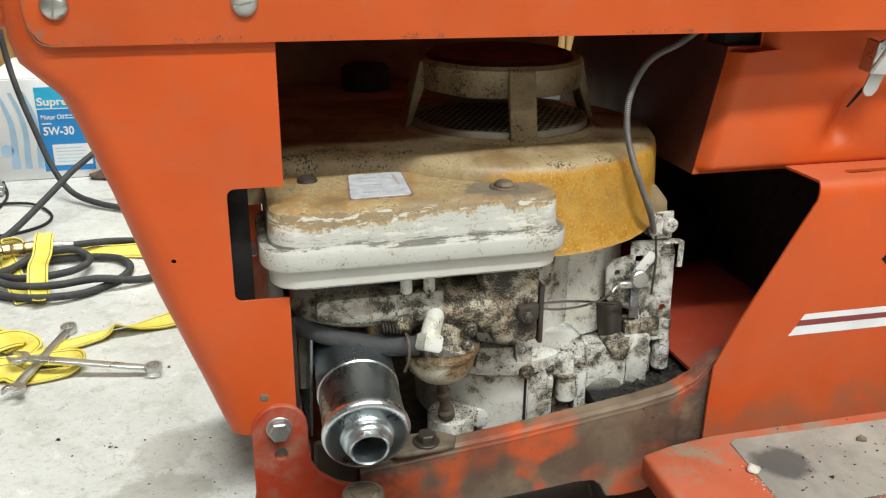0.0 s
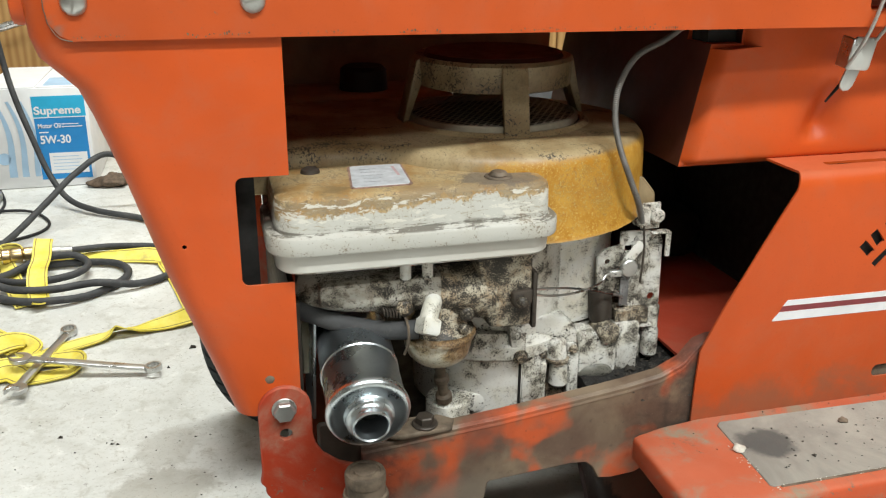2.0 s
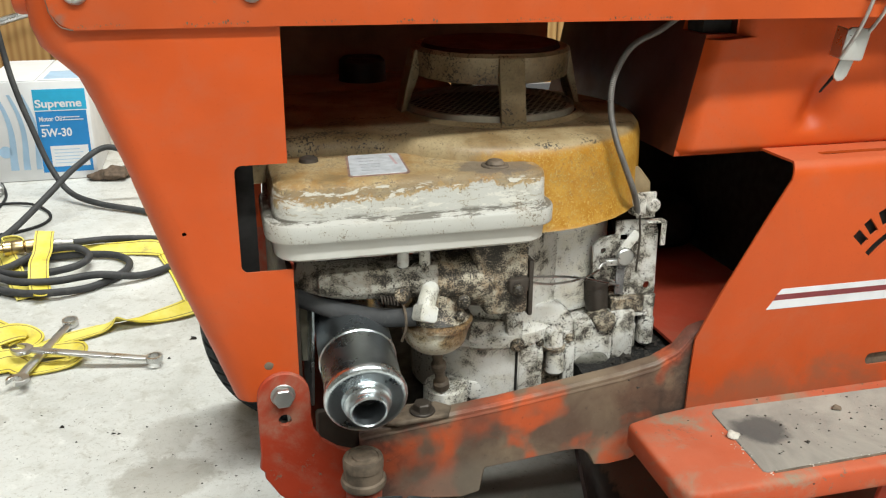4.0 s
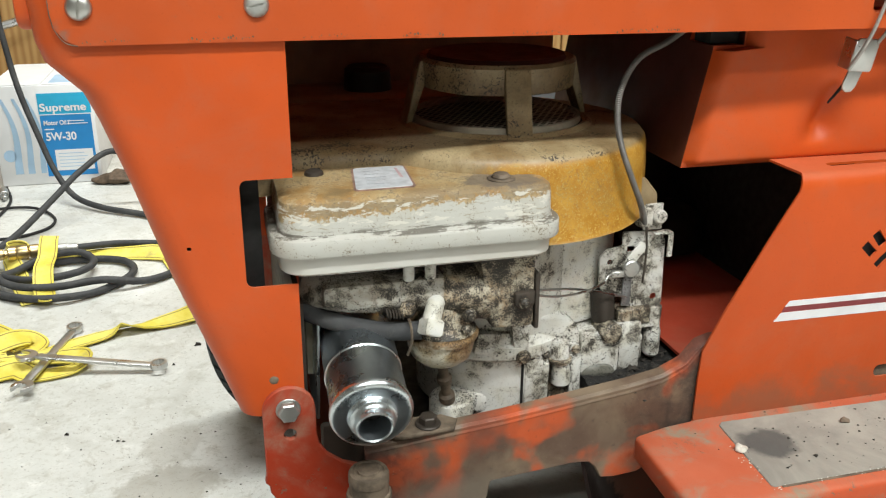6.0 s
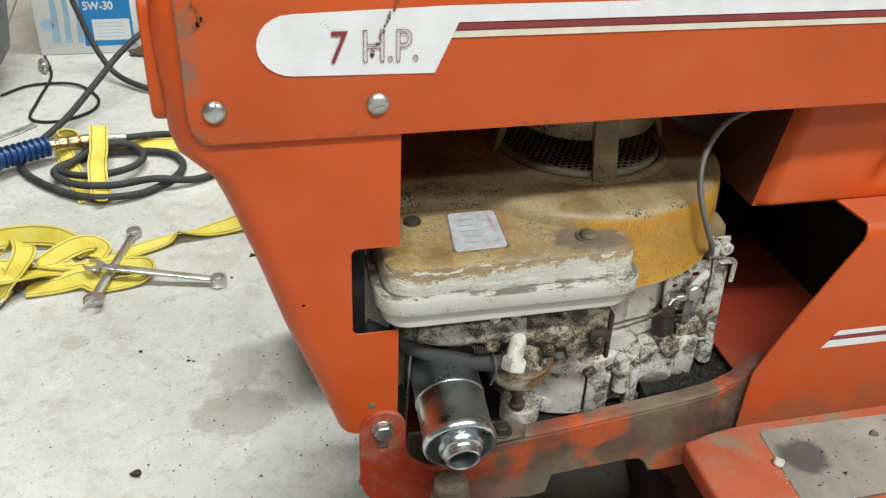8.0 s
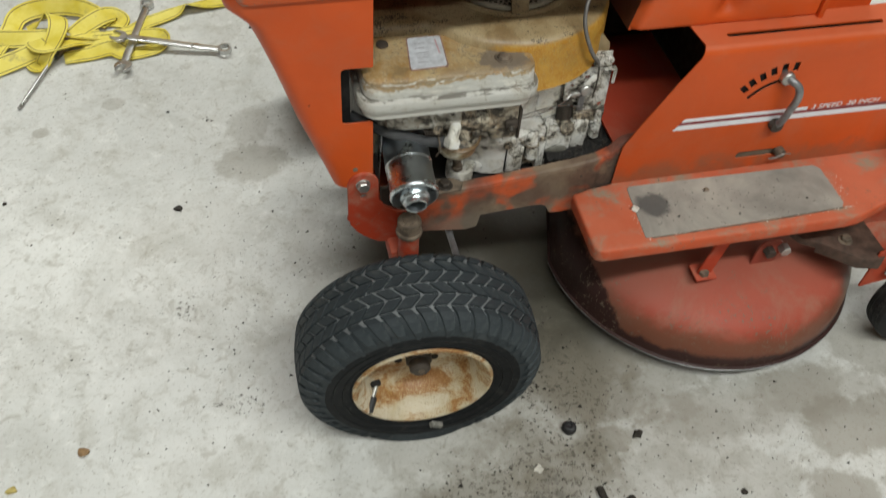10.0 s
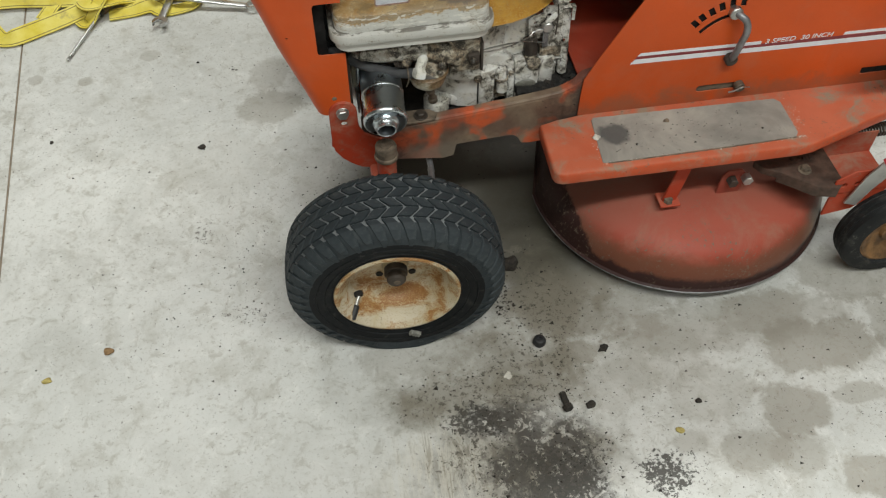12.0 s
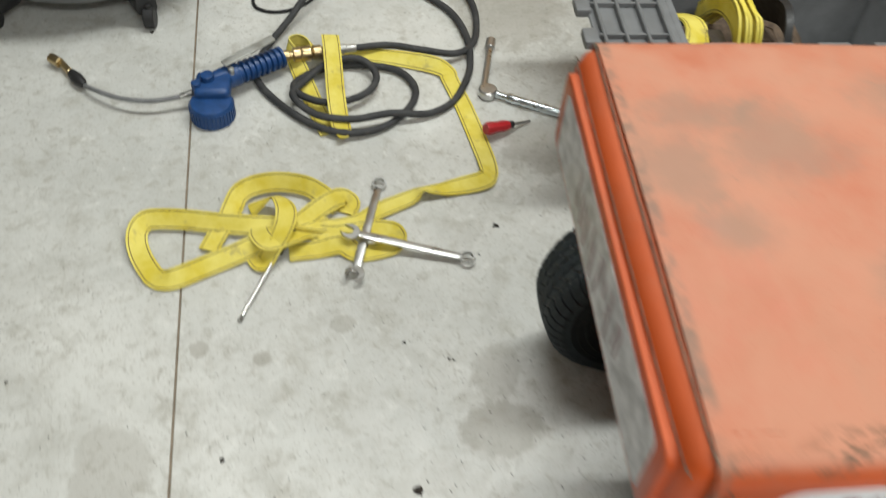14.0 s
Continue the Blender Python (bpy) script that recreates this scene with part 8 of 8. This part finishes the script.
for i in range(5):
    x = 0.296 + i * 0.009 + 0.003 * (i % 2)
    part("strap_fold", ribbon([(x, 0.925, 0.16, 88), (x + 0.002, 0.97, 0.262 + 0.002 * i, 86), (x + 0.004, 1.02, 0.288 - 0.003 * i, 84), (x + 0.002, 1.09, 0.27, 86), (x - 0.004, 1.15, 0.20, 88)], 0.05, 0.004, 8), STRAP, bundle)
part("strap_fold", ribbon([(0.21, 0.93, 0.235, 20), (0.235, 0.99, 0.26, 30), (0.245, 1.06, 0.25, 10), (0.235, 1.13, 0.21, 0)], 0.05, 0.004, 8), STRAP, bundle)
part("buckle", block(0.262, 0.292, 0.955, 1.03, 0.225, 0.255, 0.006, 2), IRON, bundle, "dark ratchet buckle")
blk = bmesh.new()
bmesh.ops.create_icosphere(blk, subdivisions=4, radius=1, matrix=Matrix.Translation((0.36, 1.09, 0.09)) @ Matrix.Diagonal((0.15, 0.15, 0.10, 1)))
tagged(part("dark_cloth", rough_up(blk, 0.05, 14), RAG), "dark brown cloths in the bottom of the tote", "cloth")
tagged(part("black_strap", ribbon([(0.385, 0.93, 0.17, 70), (0.40, 0.99, 0.255, 75), (0.41, 1.06, 0.265, 70), (0.40, 1.15, 0.22, 60)], 0.06, 0.012, 8), BLACKP), "black webbing in the grey tote", "strap")

# ---- small litter on the floor and the footrest ----
def lump(name, x, y, r, label, category, mat=CRUMB, tall=0.8, seed=0, z=0.0):
    bm = bmesh.new()
    bmesh.ops.create_icosphere(bm, subdivisions=3, radius=1, matrix=Matrix.Translation((x, y, z + r * tall * 0.5)) @ Matrix.Diagonal((r, r * 0.8, r * tall, 1)))
    rough_up(bm, r * 0.5, 0.9 / r, seed)
    for v in bm.verts:
        v.co.z = max(z + 0.0004, v.co.z)
    return tagged(part(name, bm, mat), label, category)


nub = thing("rubber_grommet", (0.240, -0.216, 0), "black rubber grommet lying on the oily floor", "grommet")
part("ring", lathe([(0, 0.0005), (0.0092, 0.0008), (0.0104, 0.004), (0.0100, 0.0085), (0.0080, 0.0125), (0.0050, 0.0138), (0.0034, 0.0135), (0.0030, 0.0105), (0, 0.0100)], Matrix.Translation((0.2425, -0.212, 0)), 28), BLACKP, nub)
wedge = bmesh.new()
bmesh.ops.create_cone(wedge, segments=4, radius1=0.0105, radius2=0.0008, depth=0.014, cap_ends=True, matrix=Matrix.Translation((0.337, -0.238, 0.0072)) @ Matrix.Rotation(radians(20), 4, "Z") @ Matrix.Diagonal((1.0, 0.7, 1, 1)))
bmesh.ops.subdivide_edges(wedge, edges=wedge.edges[:], cuts=3, use_grid_fill=True)
tagged(part("dirt_wedge", rough_up(wedge, 0.0014, 160, 3), CRUMB), "dark wedge of dirt on the concrete", "dirt lump")
ob = thing("dirty_bolt", (0.255, -0.318, 0), "dirty black bolt lying on the oil stain", "bolt")
part("bolt_shank", rough_up(rod((0.2565, -0.331, 0.006), (0.2545, -0.305, 0.006), 0.0048), 0.0006, 150), CRUMB, ob)
part("bolt_head", rough_up(hexnut((0.2568, -0.336, 0.008), (0.2560, -0.328, 0.008), 0.0078), 0.0006, 150), CRUMB, ob)
lump("dirt_lump", 0.292, -0.330, 0.008, "small dark dirt lump on the concrete", "dirt lump", CRUMB, 0.5, 5)
lump("rubber_scrap", 0.226, -0.058, 0.016, "black lump of dirt behind the front tyre", "dirt lump", CRUMB, 0.9, 8)
lump("dirt_lump", -0.2735, 0.311, 0.007, "dark dirt lump on the concrete", "dirt lump", CRUMB, 0.4, 9)
lump("pale_chip", 0.183, -0.262, 0.007, "pale flake on the oily concrete", "flake", PALE, 0.4, 2)
lump("leaf_scrap", -0.412, -0.118, 0.0085, "curled dry leaf scrap on the concrete", "leaf", LEAF, 0.35, 4)
lump("leaf_scrap", -0.50, -0.155, 0.007, "small yellow scrap on the concrete", "leaf", DRYLEAF, 0.3, 6)
lump("leaf_scrap", 0.408, -0.392, 0.006, "tiny yellow scrap on the concrete", "leaf", DRYLEAF, 0.5, 7)
lump("pale_chip", 0.3455, -0.0455, 0.0055, "white chip lying on the footrest pad", "flake", PALE, 0.4, 1, 0.2629)
lump("dirt_lump", 0.455, -0.028, 0.0045, "dirt crumb on the footrest pad", "dirt lump", RUSTY, 0.35, 12, 0.2629)
for i, (x, y) in enumerate(((-0.78, 1.36), (0.45, -0.35), (-0.11, 0.80), (-0.55, 0.37))):
    lump("dirt_lump", x, y, 0.0045 + 0.001 * (i % 3), "dark dirt crumb on the concrete", "dirt lump", CRUMB, 0.4, 20 + i)


def crumbs(name, spots, label, mat, sizes, z=0.0):
    """Many tiny uneven grains in one mesh; spots: x, y, spread x, spread y, count."""
    rng = random.Random(5)
    verts, faces = [], []
    for x, y, sx, sy, n in spots:
        for _ in range(n):
            px, py = rng.gauss(x, sx), rng.gauss(y, sy)
            r = rng.uniform(*sizes) * (2.0 if rng.random() < 0.06 else 1)
            a, k = rng.uniform(0, 6.28), len(verts)
            pts = [(math.cos(a + i * 2.09) * r * rng.uniform(0.7, 1.3), math.sin(a + i * 2.09) * r * rng.uniform(0.5, 1.1)) for i in range(3)]
            verts += [(px + u, py + v, z + 0.0002) for u, v in pts] + [(px, py, z + r * rng.uniform(0.5, 1.0))]
            faces += [(k, k + 1, k + 3), (k + 1, k + 2, k + 3), (k + 2, k, k + 3), (k, k + 2, k + 1)]
    me = bpy.data.meshes.new(name)
    me.from_pydata(verts, [], faces)
    me.materials.append(mat)
    return tagged(new(name, me), label, "dirt", kind="stuff")


crumbs("dirt_crumbs", [(0.20, -0.38, 0.09, 0.08, 420), (0.25, -0.16, 0.06, 0.10, 160), (0.40, -0.40, 0.12, 0.10, 160), (-0.15, 0.25, 0.2, 0.25, 220), (-0.2, -0.08, 0.12, 0.08, 120), (-0.4, 0.4, 0.35, 0.4, 160), (0.05, 0.15, 0.1, 0.15, 200), (0.62, -0.3, 0.12, 0.12, 100)], "scattered dark dirt crumbs on the concrete", CRUMB, (0.0006, 0.0022))
crumbs("pad_crumbs", [(0.43, -0.05, 0.05, 0.022, 60), (0.53, -0.05, 0.05, 0.02, 40)], "dirt crumbs on the footrest pad", CRUMB, (0.0005, 0.0016), 0.2629)
crumbs("pad_flakes", [(0.36 + 0.03 * i, -0.0965 + 0.0005 * i, 0.012, 0.0012, 26) for i in range(10)] + [(0.645, -0.05, 0.006, 0.02, 60), (0.342, -0.06, 0.003, 0.02, 40)], "pale flakes along the worn edge of the footrest pad", PALE, (0.0004, 0.0012), 0.2621)
crumbs("sludge_crumbs", [(0.305, 0.075, 0.022, 0.025, 260)], "black oily crumbs on the sludge beside the engine", CRUMB, (0.0008, 0.0026), 0.2935)
crumbs("tyre_crumbs", [(0.205, -0.118, 0.012, 0.022, 110), (0.225, -0.190, 0.022, 0.018, 30), (0.10, -0.255, 0.06, 0.010, 40)], "black rubber and dirt crumbs beside the front tyre", CRUMB, (0.0007, 0.0026))
